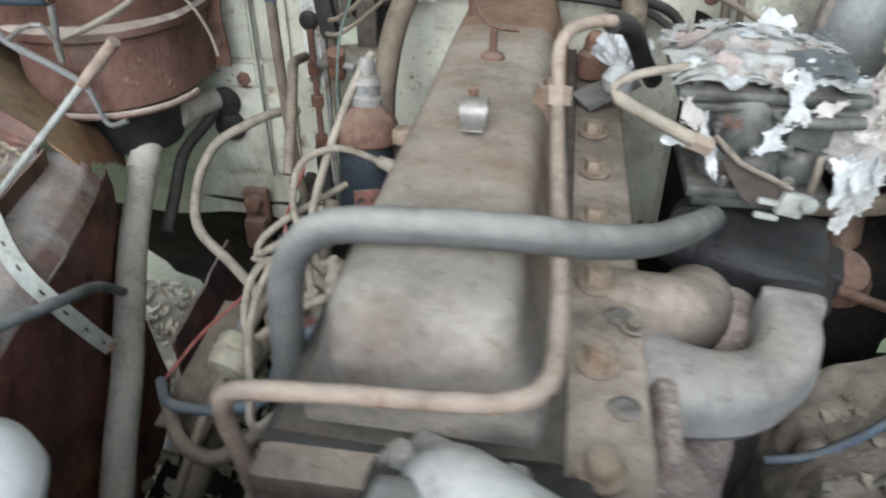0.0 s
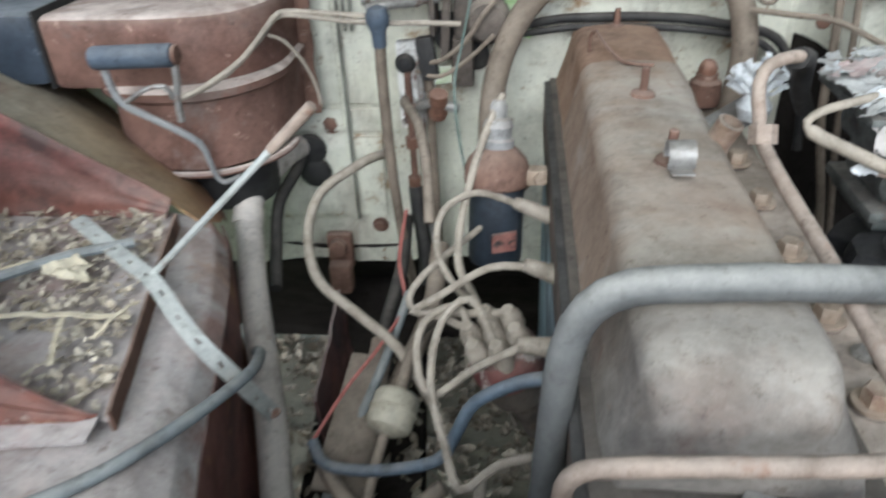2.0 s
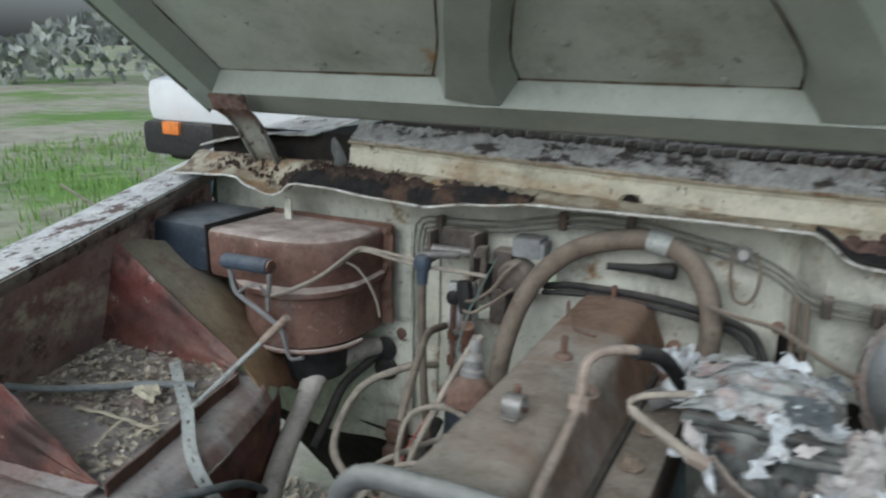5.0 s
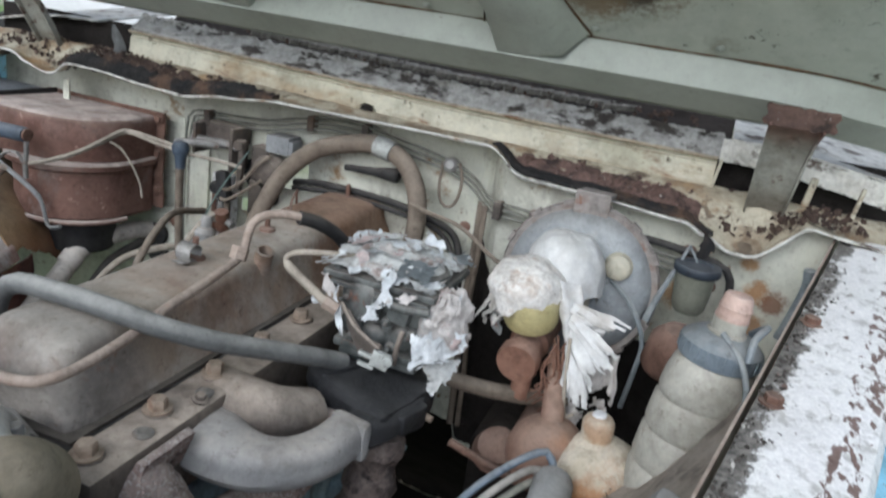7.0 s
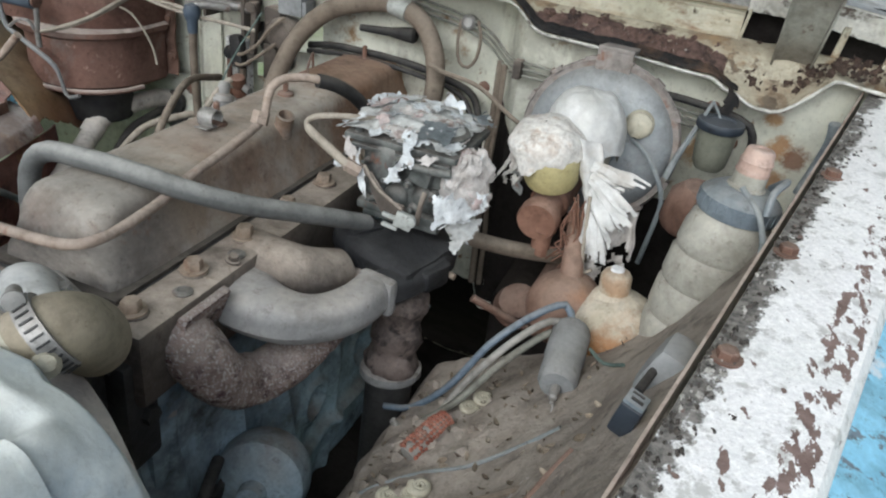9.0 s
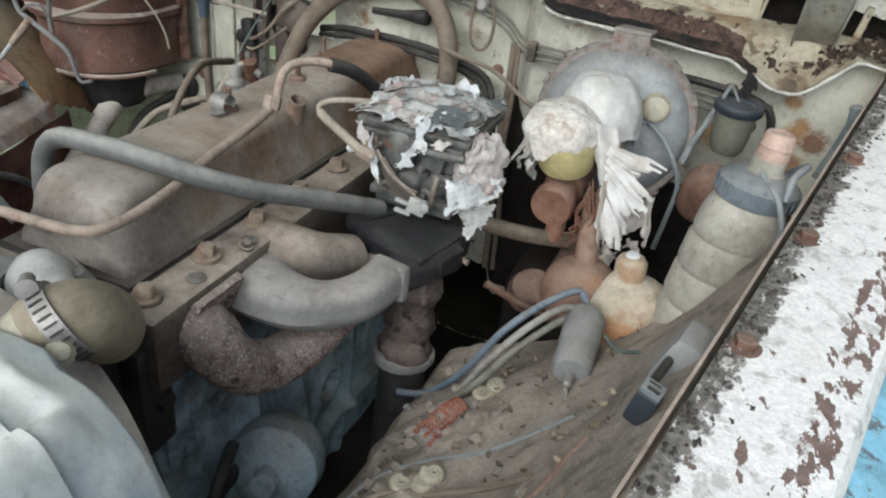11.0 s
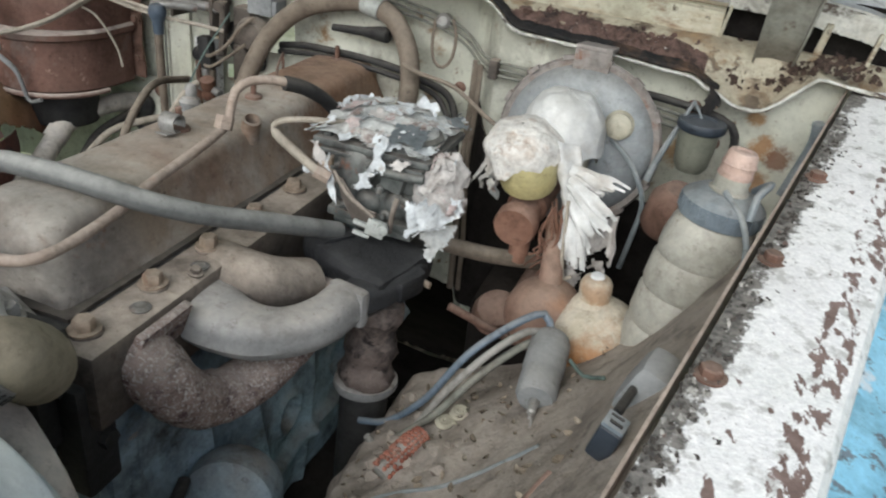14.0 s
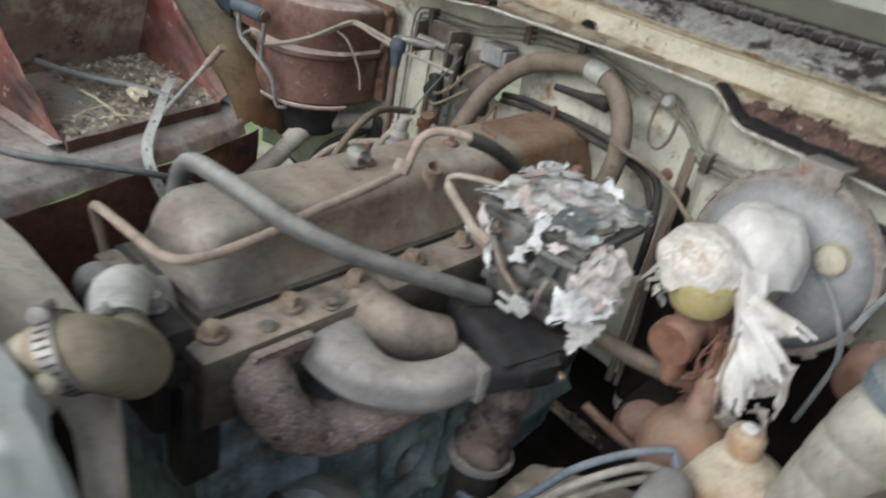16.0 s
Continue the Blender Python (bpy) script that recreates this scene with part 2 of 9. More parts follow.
M["white"] = grimy("chipped_white_paint", [(0.70, 0.69, 0.665), (0.80, 0.79, 0.775), (0.72, 0.70, 0.66)], 9, 0.6, bump=0.35, fine=200, spots=[((0.46, 0.43, 0.40), 45, 0.56, 0.10, None), ((0.12, 0.085, 0.075), 42, 0.625, 0.03, (1.0, 0.55, 1)), ((0.19, 0.13, 0.11), 17, 0.66, 0.02, (1.3, 0.7, 1))])
M["lichen"] = grimy("flaking_black_edge", [(0.05, 0.042, 0.036), (0.10, 0.085, 0.075)], 30, 0.95, bump=0.9, spots=[((0.45, 0.42, 0.38), 50, 0.58, 0.05, None)])
M["strip"] = grimy("weathered_white_strip", [(0.26, 0.25, 0.225), (0.40, 0.385, 0.355), (0.20, 0.185, 0.165)], 22, 0.9, bump=0.8, spots=[((0.06, 0.05, 0.042), 34, 0.58, 0.06, (0.45, 1, 1)), ((0.045, 0.038, 0.03), 26, 0.66, 0.05, (0.6, 1, 1)), ((0.20, 0.14, 0.10), 9, 0.64, 0.12, None)])
M["blue"] = grimy("faded_sky_blue_paint", [(0.22, 0.50, 0.68), (0.28, 0.57, 0.74), (0.34, 0.60, 0.75)], 6, 0.5, bump=0.2, spots=[((0.16, 0.20, 0.23), 48, 0.60, 0.03, (0.8, 1.1, 1)), ((0.55, 0.62, 0.66), 20, 0.68, 0.06, None)])
M["hood"] = grimy("grey_green_hood_paint", [(0.27, 0.285, 0.24), (0.34, 0.355, 0.305), (0.30, 0.31, 0.27)], 3, 0.42, grain=0.15, wear=0.25, shift=0.0, bump=0.03, spots=[((0.16, 0.14, 0.10), 40, 0.70, 0.06, None)], dust=None)
M["hood_panel"] = grimy("hood_inner_skin", [(0.38, 0.395, 0.335), (0.47, 0.485, 0.42), (0.34, 0.345, 0.28)], 3, 0.5, grain=0.15, wear=0.35, shift=0.0, bump=0.04, stain=[((0.46, 0.93, 1.37), 0.19, (0.16, 0.11, 0.06)), ((0.44, 0.96, 1.35), 0.12, (0.05, 0.04, 0.03)), ((0.40, 0.99, 1.33), 0.10, (0.20, 0.145, 0.085)), ((0.555, 0.955, 1.345), 0.022, (0.06, 0.045, 0.03)), ((0.553, 0.935, 1.36), 0.022, (0.10, 0.07, 0.04)), ((0.551, 0.915, 1.375), 0.022, (0.12, 0.085, 0.05)), ((0.549, 0.895, 1.39), 0.022, (0.12, 0.085, 0.05)), ((0.60, 0.88, 1.40), 0.10, (0.22, 0.15, 0.07)), ((-0.26, 1.02, 1.29), 0.10, (0.34, 0.17, 0.06))], spots=[((0.17, 0.13, 0.08), 5, 0.60, 0.16, None), ((0.06, 0.045, 0.03), 26, 0.645, 0.05, None)])
M["rubber"] = grimy("dusty_rubber_hose", [(0.10, 0.105, 0.105), (0.17, 0.17, 0.165)], 12, 0.7, bump=0.15, wear=0.4, dust=((0.42, 0.405, 0.375), 0.8))
M["rubber_tan"] = grimy("tan_dusty_hose", [(0.16, 0.125, 0.095), (0.22, 0.175, 0.135)], 10, 0.8, bump=0.2, dust=((0.36, 0.30, 0.24), 0.7))
M["rubber_blk"] = grimy("black_rubber", [(0.018, 0.018, 0.02), (0.04, 0.038, 0.036)], 20, 0.65, bump=0.25, dust=((0.16, 0.14, 0.12), 0.5))
M["seal"] = grimy("crumbling_black_seal", [(0.012, 0.013, 0.015), (0.035, 0.03, 0.027)], 30, 0.9, bump=0.9, spots=[((0.10, 0.06, 0.04), 12, 0.58, 0.1, None)])
M["seam"] = grimy("dark_rusty_seam", [(0.05, 0.035, 0.025), (0.11, 0.065, 0.035), (0.03, 0.024, 0.02)], 14, 0.9, bump=0.3)
M["tube"] = grimy("rust_pink_steel_tube", [(0.29, 0.215, 0.17), (0.38, 0.295, 0.24), (0.23, 0.16, 0.12)], 14, 0.8, bump=0.3, dust=((0.46, 0.38, 0.32), 0.6), spots=[(RUST, 30, 0.64, 0.1, None)])
M["steel"] = grimy("dull_steel", [(0.28, 0.27, 0.26), (0.40, 0.385, 0.37)], 20, 0.5, 0.5, bump=0.2, dust=((0.4, 0.35, 0.3), 0.4), spots=[(RUST, 24, 0.63, 0.12, None)])
M["zinc"] = grimy("pale_perforated_zinc", [(0.42, 0.44, 0.42), (0.52, 0.53, 0.50)], 16, 0.6, 0.2, bump=0.2, spots=[((0.28, 0.24, 0.2), 25, 0.64, 0.1, None)])
M["wire_cream"] = grimy("cream_wire_jacket", [(0.29, 0.25, 0.20), (0.40, 0.345, 0.285)], 20, 0.7, bump=0.1, dust=((0.45, 0.39, 0.32), 0.5))
M["wire_blue"] = grimy("dusty_blue_jacket", [(0.10, 0.145, 0.20), (0.16, 0.20, 0.25)], 16, 0.7, bump=0.1, dust=((0.36, 0.34, 0.31), 0.55))
M["wire_slate"] = grimy("slate_cable", [(0.17, 0.20, 0.22), (0.26, 0.285, 0.295)], 14, 0.7, bump=0.1, dust=((0.34, 0.32, 0.28), 0.5))
M["wire_red"] = grimy("red_wire_jacket", [(0.42, 0.12, 0.10), (0.5, 0.2, 0.17)], 20, 0.7, bump=0.1)
M["wire_green"] = grimy("green_wire_jacket", [(0.10, 0.15, 0.135), (0.17, 0.22, 0.20)], 20, 0.7, bump=0.1)
M["roller"] = grimy("dusty_blue_sleeve", [(0.05, 0.07, 0.10), (0.09, 0.115, 0.15)], 14, 0.6, bump=0.15, dust=((0.24, 0.25, 0.26), 0.6))
M["black_box"] = grimy("scuffed_black_plastic", [(0.022, 0.032, 0.048), (0.05, 0.065, 0.088)], 8, 0.55, bump=0.15, dust=((0.30, 0.32, 0.34), 0.7), spots=[((0.38, 0.42, 0.46), 9, 0.66, 0.12, None)])
M["booster"] = grimy("grey_blue_zinc_plate", [(0.235, 0.255, 0.275), (0.32, 0.345, 0.36), (0.27, 0.265, 0.26)], 5, 0.55, 0.3, bump=0.15, dust=((0.40, 0.36, 0.31), 0.4), spots=[((0.33, 0.30, 0.26), 7, 0.6, 0.15, None)])
M["plastic_film"] = grimy("tattered_white_film", [(0.52, 0.505, 0.48), (0.64, 0.63, 0.615), (0.47, 0.425, 0.38)], 13, 0.4, bump=0.05, fine=60, wear=0.2, spots=[((0.52, 0.44, 0.38), 12, 0.64, 0.14, None)], spec=0.5)
M["film_tan"] = grimy("beige_stained_film", [(0.62, 0.56, 0.50), (0.76, 0.73, 0.69), (0.54, 0.46, 0.39)], 26, 0.5, bump=0.3, trans=0.1, spots=[((0.50, 0.40, 0.32), 40, 0.60, 0.10, None)])
M["paper"] = grimy("torn_foil_scrap", [(0.33, 0.345, 0.345), (0.56, 0.56, 0.545), (0.36, 0.345, 0.325)], 22, 0.55, bump=0.25, fine=140, spots=[((0.34, 0.27, 0.235), 20, 0.60, 0.10, None), ((0.50, 0.29, 0.27), 20, 0.68, 0.06, None)])
M["paper_p"] = grimy("grey_pink_crumpled_foil", [(0.38, 0.345, 0.325), (0.54, 0.50, 0.475), (0.31, 0.275, 0.25)], 20, 0.6, bump=0.35, fine=140, spots=[((0.24, 0.18, 0.16), 24, 0.60, 0.10, None)])
M["paper_w"] = grimy("torn_white_foil", [(0.50, 0.535, 0.56), (0.70, 0.725, 0.74)], 25, 0.5, bump=0.4, fine=140, spots=[((0.4, 0.36, 0.33), 30, 0.64, 0.08, None)])
M["carb"] = grimy("oxidised_carburettor_alloy", [(0.07, 0.08, 0.078), (0.15, 0.16, 0.155), (0.05, 0.05, 0.05)], 18, 0.6, 0.35, bump=0.35, dust=((0.34, 0.30, 0.26), 0.5), spots=[(RUST, 22, 0.66, 0.1, None)])
M["yellow"] = grimy("aged_yellow_plastic", [(0.44, 0.37, 0.16), (0.50, 0.44, 0.24)], 10, 0.45, bump=0.1, dust=((0.5, 0.44, 0.32), 0.3))
M["ivory"] = grimy("ivory_plastic", [(0.40, 0.365, 0.28), (0.50, 0.46, 0.36)], 12, 0.5, bump=0.1, spots=[((0.3, 0.25, 0.17), 30, 0.66, 0.1, None)])
M["copper"] = grimy("copper_brown_casting", [(0.18, 0.085, 0.055), (0.27, 0.145, 0.10)], 14, 0.7, 0.2, bump=0.3, dust=((0.45, 0.32, 0.26), 0.45))
M["ball_a"] = grimy("brown_painted_steel", [(0.20, 0.11, 0.075), (0.26, 0.155, 0.115), (0.32, 0.13, 0.05)], 9, 0.75, bump=0.15, dust=((0.34, 0.26, 0.20), 0.5))
M["ball_b"] = grimy("cream_rust_steel", [(0.44, 0.37, 0.26), (0.60, 0.53, 0.42), (0.36, 0.21, 0.10)], 12, 0.7, bump=0.3, stain=[((0.590, 0.715, 0.770), 0.13, (0.34, 0.15, 0.05)), ((0.549, 0.765, 0.850), 0.05, (0.36, 0.22, 0.13)), ((0.545, 0.705, 0.765), 0.09, (0.37, 0.17, 0.06))], dust=((0.58, 0.52, 0.43), 0.5), spots=[((0.30, 0.14, 0.05), 13, 0.60, 0.15, None), ((0.66, 0.60, 0.50), 30, 0.64, 0.1, None)])
M["bottle"] = grimy("milky_dusty_plastic", [(0.34, 0.325, 0.275), (0.43, 0.41, 0.355), (0.30, 0.28, 0.235)], 6, 0.45, bump=0.1, dust=((0.42, 0.36, 0.29), 0.35), spots=[((0.30, 0.27, 0.21), 12, 0.66, 0.2, None)])
M["cap_grey"] = grimy("grey_blue_plastic_ring", [(0.13, 0.16, 0.19), (0.19, 0.225, 0.25)], 12, 0.55, bump=0.1, dust=((0.36, 0.34, 0.31), 0.6))
M["cap_pink"] = grimy("sunbleached_pink_cap", [(0.46, 0.30, 0.24), (0.54, 0.39, 0.33)], 20, 0.65, bump=0.2, dust=((0.55, 0.47, 0.42), 0.4))
M["glass_green"] = grimy("murky_green_reservoir", [(0.115, 0.12, 0.09), (0.17, 0.17, 0.135)], 8, 0.35, bump=0.05, dust=((0.3, 0.28, 0.22), 0.3))
M["cap_dark"] = grimy("navy_black_cap", [(0.02, 0.028, 0.04), (0.04, 0.05, 0.065)], 12, 0.5, bump=0.1, dust=((0.18, 0.19, 0.2), 0.5))
M["grey_can"] = grimy("matt_grey_can", [(0.20, 0.21, 0.22), (0.27, 0.28, 0.285)], 10, 0.6, bump=0.1, dust=((0.36, 0.33, 0.30), 0.5))
M["rad"] = grimy("chalky_blue_radiator", [(0.27, 0.39, 0.50), (0.52, 0.58, 0.60), (0.64, 0.65, 0.62)], 8, 0.8, wear=0.3, bump=0.12, grain=0.3, spec=0.15, dust=((0.72, 0.715, 0.66), 0.85), spots=[((0.20, 0.33, 0.46), 6, 0.57, 0.22, None), ((0.66, 0.66, 0.62), 16, 0.60, 0.2, None)])
M["beige_hose"] = grimy("beige_dust_hose", [(0.21, 0.175, 0.115), (0.30, 0.255, 0.18)], 10, 0.8, bump=0.1, dust=((0.46, 0.39, 0.31), 0.5))
M["shroud"] = grimy("dusty_tan_strip", [(0.60, 0.52, 0.46), (0.70, 0.63, 0.57)], 8, 0.85, bump=0.3, dust=((0.68, 0.60, 0.53), 0.7), spots=[((0.30, 0.15, 0.10), 55, 0.66, 0.06, None), (RUST, 40, 0.68, 0.06, None)])
M["corn"] = grimy("dried_corn", [(0.25, 0.065, 0.04), (0.36, 0.13, 0.085), (0.42, 0.25, 0.19)], 40, 0.6, bump=0.2)
M["leaf"] = grimy("dry_leaf_litter", [(0.30, 0.24, 0.17), (0.52, 0.45, 0.35), (0.64, 0.58, 0.48)], 25, 0.9, bump=0.3, random_tint=0.35)
M["straw"] = grimy("pale_straw", [(0.55, 0.47, 0.33), (0.65, 0.58, 0.44)], 20, 0.8, bump=0.1)
M["soil"] = grimy("brown_soil_and_grass", [(0.36, 0.335, 0.25), (0.48, 0.45, 0.35), (0.26, 0.31, 0.14)], 0.5, 0.97, bump=0.5, fine=30, spots=[((0.18, 0.31, 0.07), 0.35, 0.53, 0.12, None)])
M["grass"] = grimy("meadow_grass", [(0.17, 0.32, 0.06), (0.24, 0.40, 0.09), (0.22, 0.33, 0.09)], 1.5, 0.9, bump=0.2, random_tint=0.3)
M["amber"] = grimy("amber_lamp_lens", [(0.75, 0.20, 0.03), (0.8, 0.26, 0.05)], 20, 0.3, bump=0.05)
M["car_white"] = grimy("white_car_paint", [(0.66, 0.67, 0.69), (0.72, 0.73, 0.74)], 3, 0.4, wear=0.15, bump=0.03)
M["tarp"] = grimy("grey_tarpaulin", [(0.05, 0.055, 0.065), (0.16, 0.18, 0.21), (0.30, 0.33, 0.38)], 4, 0.5, bump=0.4)
# near-black: oily grime on parts, painted shade on the sheets closing hollows
M["void"] = grimy("oily_grime_and_shade", [(0.018, 0.015, 0.014), (0.035, 0.03, 0.027)], 8, 0.97, spec=0.08, bump=0.4, dust=((0.07, 0.058, 0.05), 0.5))
M["alu_pale"] = grimy("chalky_white_alloy", [(0.56, 0.57, 0.57), (0.68, 0.68, 0.67)], 9, 0.65, 0.05, bump=0.15, dust=((0.66, 0.65, 0.62), 0.6), spots=[((0.38, 0.36, 0.34), 10, 0.66, 0.2, None)])


def rail_paint(name):
    """Thick white paint: lichen along the inner edge, chips down to brown metal along the outer shoulder."""
    m = M["white_plain"].copy()
    m.name = name
    nt = m.node_tree
    b = nt.nodes["Principled BSDF"]
    base = b.inputs["Base Color"].links[0].from_socket
    co = nt.nodes.new("ShaderNodeTexCoord").outputs["Object"]
    sp = nt.nodes.new("ShaderNodeSeparateXYZ")
    nt.links.new(co, sp.inputs[0])
    lin = mathn(nt, "ABSOLUTE", sp.outputs[0])
    off = nt.nodes.new("ShaderNodeMath")
    off.operation = "MULTIPLY_ADD"
    off.inputs[1].default_value = -0.2355
    nt.links.new(sp.outputs[1], off.inputs[0])
    nt.links.new(lin, off.inputs[2])
    def across(lo, hi, a, z):
        mr = nt.nodes.new("ShaderNodeMapRange")
        for i, v in enumerate((lo, hi, a, z)):
            mr.inputs[i + 1].default_value = v
        nt.links.new(off.outputs[0], mr.inputs[0])
        return mr.outputs[0]
    wob = mathn(nt, "MULTIPLY", noisy(nt, co, 9, 3), 1.0)
    edge = mathn(nt, "MULTIPLY", across(0.540, 0.582, 1, 0), mathn(nt, "ADD", wob, 0.25))
    lich = ramp(nt, mathn(nt, "MULTIPLY", edge, noisy(nt, co, 62, 6, 0.75)), [(0.245, (0, 0, 0)), (0.285, (0.95, 0.95, 0.95))])
    col = mixed(nt, lich, base, ramp(nt, noisy(nt, co, 150, 3), [(0.35, (0.05, 0.045, 0.04)), (0.6, (0.20, 0.185, 0.165))]))
    sh = mathn(nt, "MULTIPLY", across(0.580, 0.604, 0, 1), across(0.630, 0.646, 1, 0))
    chip = ramp(nt, mathn(nt, "MULTIPLY", sh, noisy(nt, co, 85, 5, 0.6, (1.2, 0.6, 1))), [(0.535, (0, 0, 0)), (0.548, (1, 1, 1))])
    rare = ramp(nt, noisy(nt, co, 60, 3, 0.5, (1.2, 0.6, 1)), [(0.675, (0, 0, 0)), (0.69, (1, 1, 1))])
    col = mixed(nt, mathn(nt, "MAXIMUM", chip, rare), col, ramp(nt, noisy(nt, co, 60, 3), [(0.3, (0.14, 0.095, 0.08)), (0.7, (0.24, 0.175, 0.155))]))
    nt.links.new(col, b.inputs["Base Color"])
    return m


M["white_plain"] = grimy("thick_white_paint", [(0.78, 0.78, 0.775), (0.86, 0.86, 0.855), (0.80, 0.79, 0.765)], 9, 0.6, wear=0.12, bump=0.35, fine=200, spots=[((0.55, 0.53, 0.50), 55, 0.58, 0.10, None), ((0.40, 0.38, 0.355), 130, 0.68, 0.05, None)])
M["rail"] = rail_paint("flaking_white_rail_paint")
M["cream_rusty"] = grimy("rusting_cream_paint", [(0.42, 0.38, 0.28), (0.58, 0.54, 0.42), (0.34, 0.26, 0.17)], 9, 0.7, bump=0.35, dust=((0.32, 0.25, 0.17), 0.6), spots=[((0.17, 0.11, 0.07), 16, 0.53, 0.12, None), ((0.07, 0.05, 0.04), 26, 0.59, 0.06, None), ((0.34, 0.19, 0.075), 8, 0.58, 0.12, None)])
# brown streaks are weathering; the base is darkened for the hood's shade
M["cream_worn"] = grimy("weathered_shaded_cream", [(0.44, 0.41, 0.30), (0.58, 0.55, 0.43), (0.49, 0.45, 0.34)], 6, 0.55, grain=0.3, bump=0.12, dust=((0.38, 0.31, 0.22), 0.5), spots=[((0.34, 0.23, 0.12), 7, 0.56, 0.16, (0.35, 1, 1)), ((0.22, 0.13, 0.07), 18, 0.61, 0.10, (0.4, 1, 1)), ((0.10, 0.075, 0.05), 40, 0.66, 0.05, None)])
M["oily"] = grimy("oily_black_casting", [(0.010, 0.011, 0.013), (0.028, 0.029, 0.032)], 14, 0.5, bump=0.5, dust=((0.08, 0.08, 0.08), 0.5))
M["crumbs"] = grimy("brown_black_crumbs", [(0.03, 0.025, 0.022), (0.085, 0.055, 0.042), (0.05, 0.035, 0.03)], 40, 0.95, bump=0.9, spots=[((0.15, 0.10, 0.075), 60, 0.60, 0.08, None), ((0.30, 0.27, 0.24), 90, 0.70, 0.05, None)])
M["crumbs_red"] = grimy("rusty_crumbs", [(0.10, 0.06, 0.05), (0.17, 0.105, 0.085), (0.07, 0.045, 0.042)], 30, 0.95, bump=0.9, spots=[((0.55, 0.52, 0.48), 140, 0.68, 0.04, None), ((0.05, 0.035, 0.03), 26, 0.58, 0.1, None)])
M["lip"] = grimy("crusty_off_white_paint", [(0.52, 0.50, 0.44), (0.66, 0.64, 0.59), (0.42, 0.39, 0.33)], 16, 0.8, bump=0.5, spots=[((0.10, 0.075, 0.06), 24, 0.60, 0.07, (0.6, 1, 1)), ((0.30, 0.20, 0.12), 12, 0.64, 0.1, None)])
M["rust_line"] = grimy("rusty_cream_seam", [(0.26, 0.19, 0.12), (0.40, 0.34, 0.25), (0.16, 0.09, 0.05)], 18, 0.9, bump=0.4)
M["slat"] = grimy("grimy_louvre_paint", [(0.16, 0.145, 0.125), (0.30, 0.28, 0.25), (0.08, 0.07, 0.06)], 30, 0.9, bump=0.5)
M["hinge"] = grimy("rusting_grey_hinge", [(0.27, 0.27, 0.235), (0.38, 0.375, 0.33), (0.22, 0.21, 0.18)], 14, 0.6, bump=0.25, bands=(2, 1.10, 1.225, [(0.16, 0.14, 0.11), (0.30, 0.30, 0.26), (0.36, 0.36, 0.32), (0.34, 0.33, 0.29), (0.20, 0.085, 0.06)]), spots=[(RUST_D, 26, 0.62, 0.08, None)])
M["pipe_grey"] = grimy("grey_green_steel_pipe", [(0.13, 0.135, 0.115), (0.21, 0.21, 0.18), (0.10, 0.09, 0.075)], 16, 0.7, bump=0.15, dust=((0.30, 0.28, 0.23), 0.6))
M["rust_red"] = grimy("faded_red_paper", [(0.22, 0.075, 0.06), (0.30, 0.14, 0.115)], 30, 0.9, bump=0.2, dust=((0.34, 0.28, 0.25), 0.5), spots=[((0.06, 0.05, 0.05), 40, 0.58, 0.08, None)])
M["foil_pink"] = grimy("faded_pink_foil", [(0.42, 0.30, 0.285), (0.52, 0.42, 0.40), (0.40, 0.35, 0.335)], 40, 0.6, bump=0.3)
M["foil_slate"] = grimy("slate_grey_foil", [(0.16, 0.185, 0.20), (0.24, 0.265, 0.28)], 20, 0.4, 0.3, bump=0.15)
M["greasy"] = grimy("greasy_dark_iron", [(0.035, 0.032, 0.03), (0.085, 0.072, 0.062), (0.05, 0.05, 0.052)], 14, 0.7, bump=0.4, dust=((0.22, 0.19, 0.16), 0.5))
M["cable_pale"] = grimy("pale_grey_cable", [(0.25, 0.235, 0.215), (0.36, 0.34, 0.315)], 18, 0.75, bump=0.1, dust=((0.40, 0.37, 0.33), 0.6))
M["riser"] = grimy("crusty_brown_iron", [(0.13, 0.10, 0.088), (0.22, 0.17, 0.15), (0.09, 0.07, 0.065)], 16, 0.95, bump=0.8, fine=200, dust=((0.36, 0.30, 0.265), 0.6), spots=[((0.05, 0.04, 0.04), 40, 0.57, 0.1, None)], relief=0.3)
M["red_side"] = grimy("dark_red_inner_side", [(0.13, 0.045, 0.038), (0.20, 0.085, 0.07), (0.08, 0.045, 0.045)], 7, 0.8, bump=0.3, dust=((0.40, 0.34, 0.31), 0.6), spots=[((0.045, 0.03, 0.032), 9, 0.60, 0.12, None), ((0.26, 0.13, 0.06), 12, 0.64, 0.1, None)])
M["crumb"] = grimy("brown_leaf_crumbs", [(0.12, 0.09, 0.065), (0.24, 0.19, 0.14), (0.36, 0.31, 0.25)], 30, 0.95, bump=0.3, random_tint=0.5)
M["rim"] = grimy("grey_brown_rim_steel", [(0.21, 0.18, 0.165), (0.30, 0.265, 0.245), (0.20, 0.13, 0.10)], 16, 0.8, bump=0.3, dust=((0.42, 0.38, 0.35), 0.5), spots=[(RUST, 18, 0.62, 0.1, None)])
M["dist_cap"] = grimy("stained_red_cap", [(0.13, 0.04, 0.036), (0.20, 0.07, 0.06), (0.10, 0.05, 0.045)], 16, 0.6, bump=0.2, dust=((0.45, 0.38, 0.33), 0.5), spots=[((0.60, 0.54, 0.50), 40, 0.58, 0.06, None)])

# ---- building helpers ----
def rnd(a, b):
    return a + (b - a) * random.random()


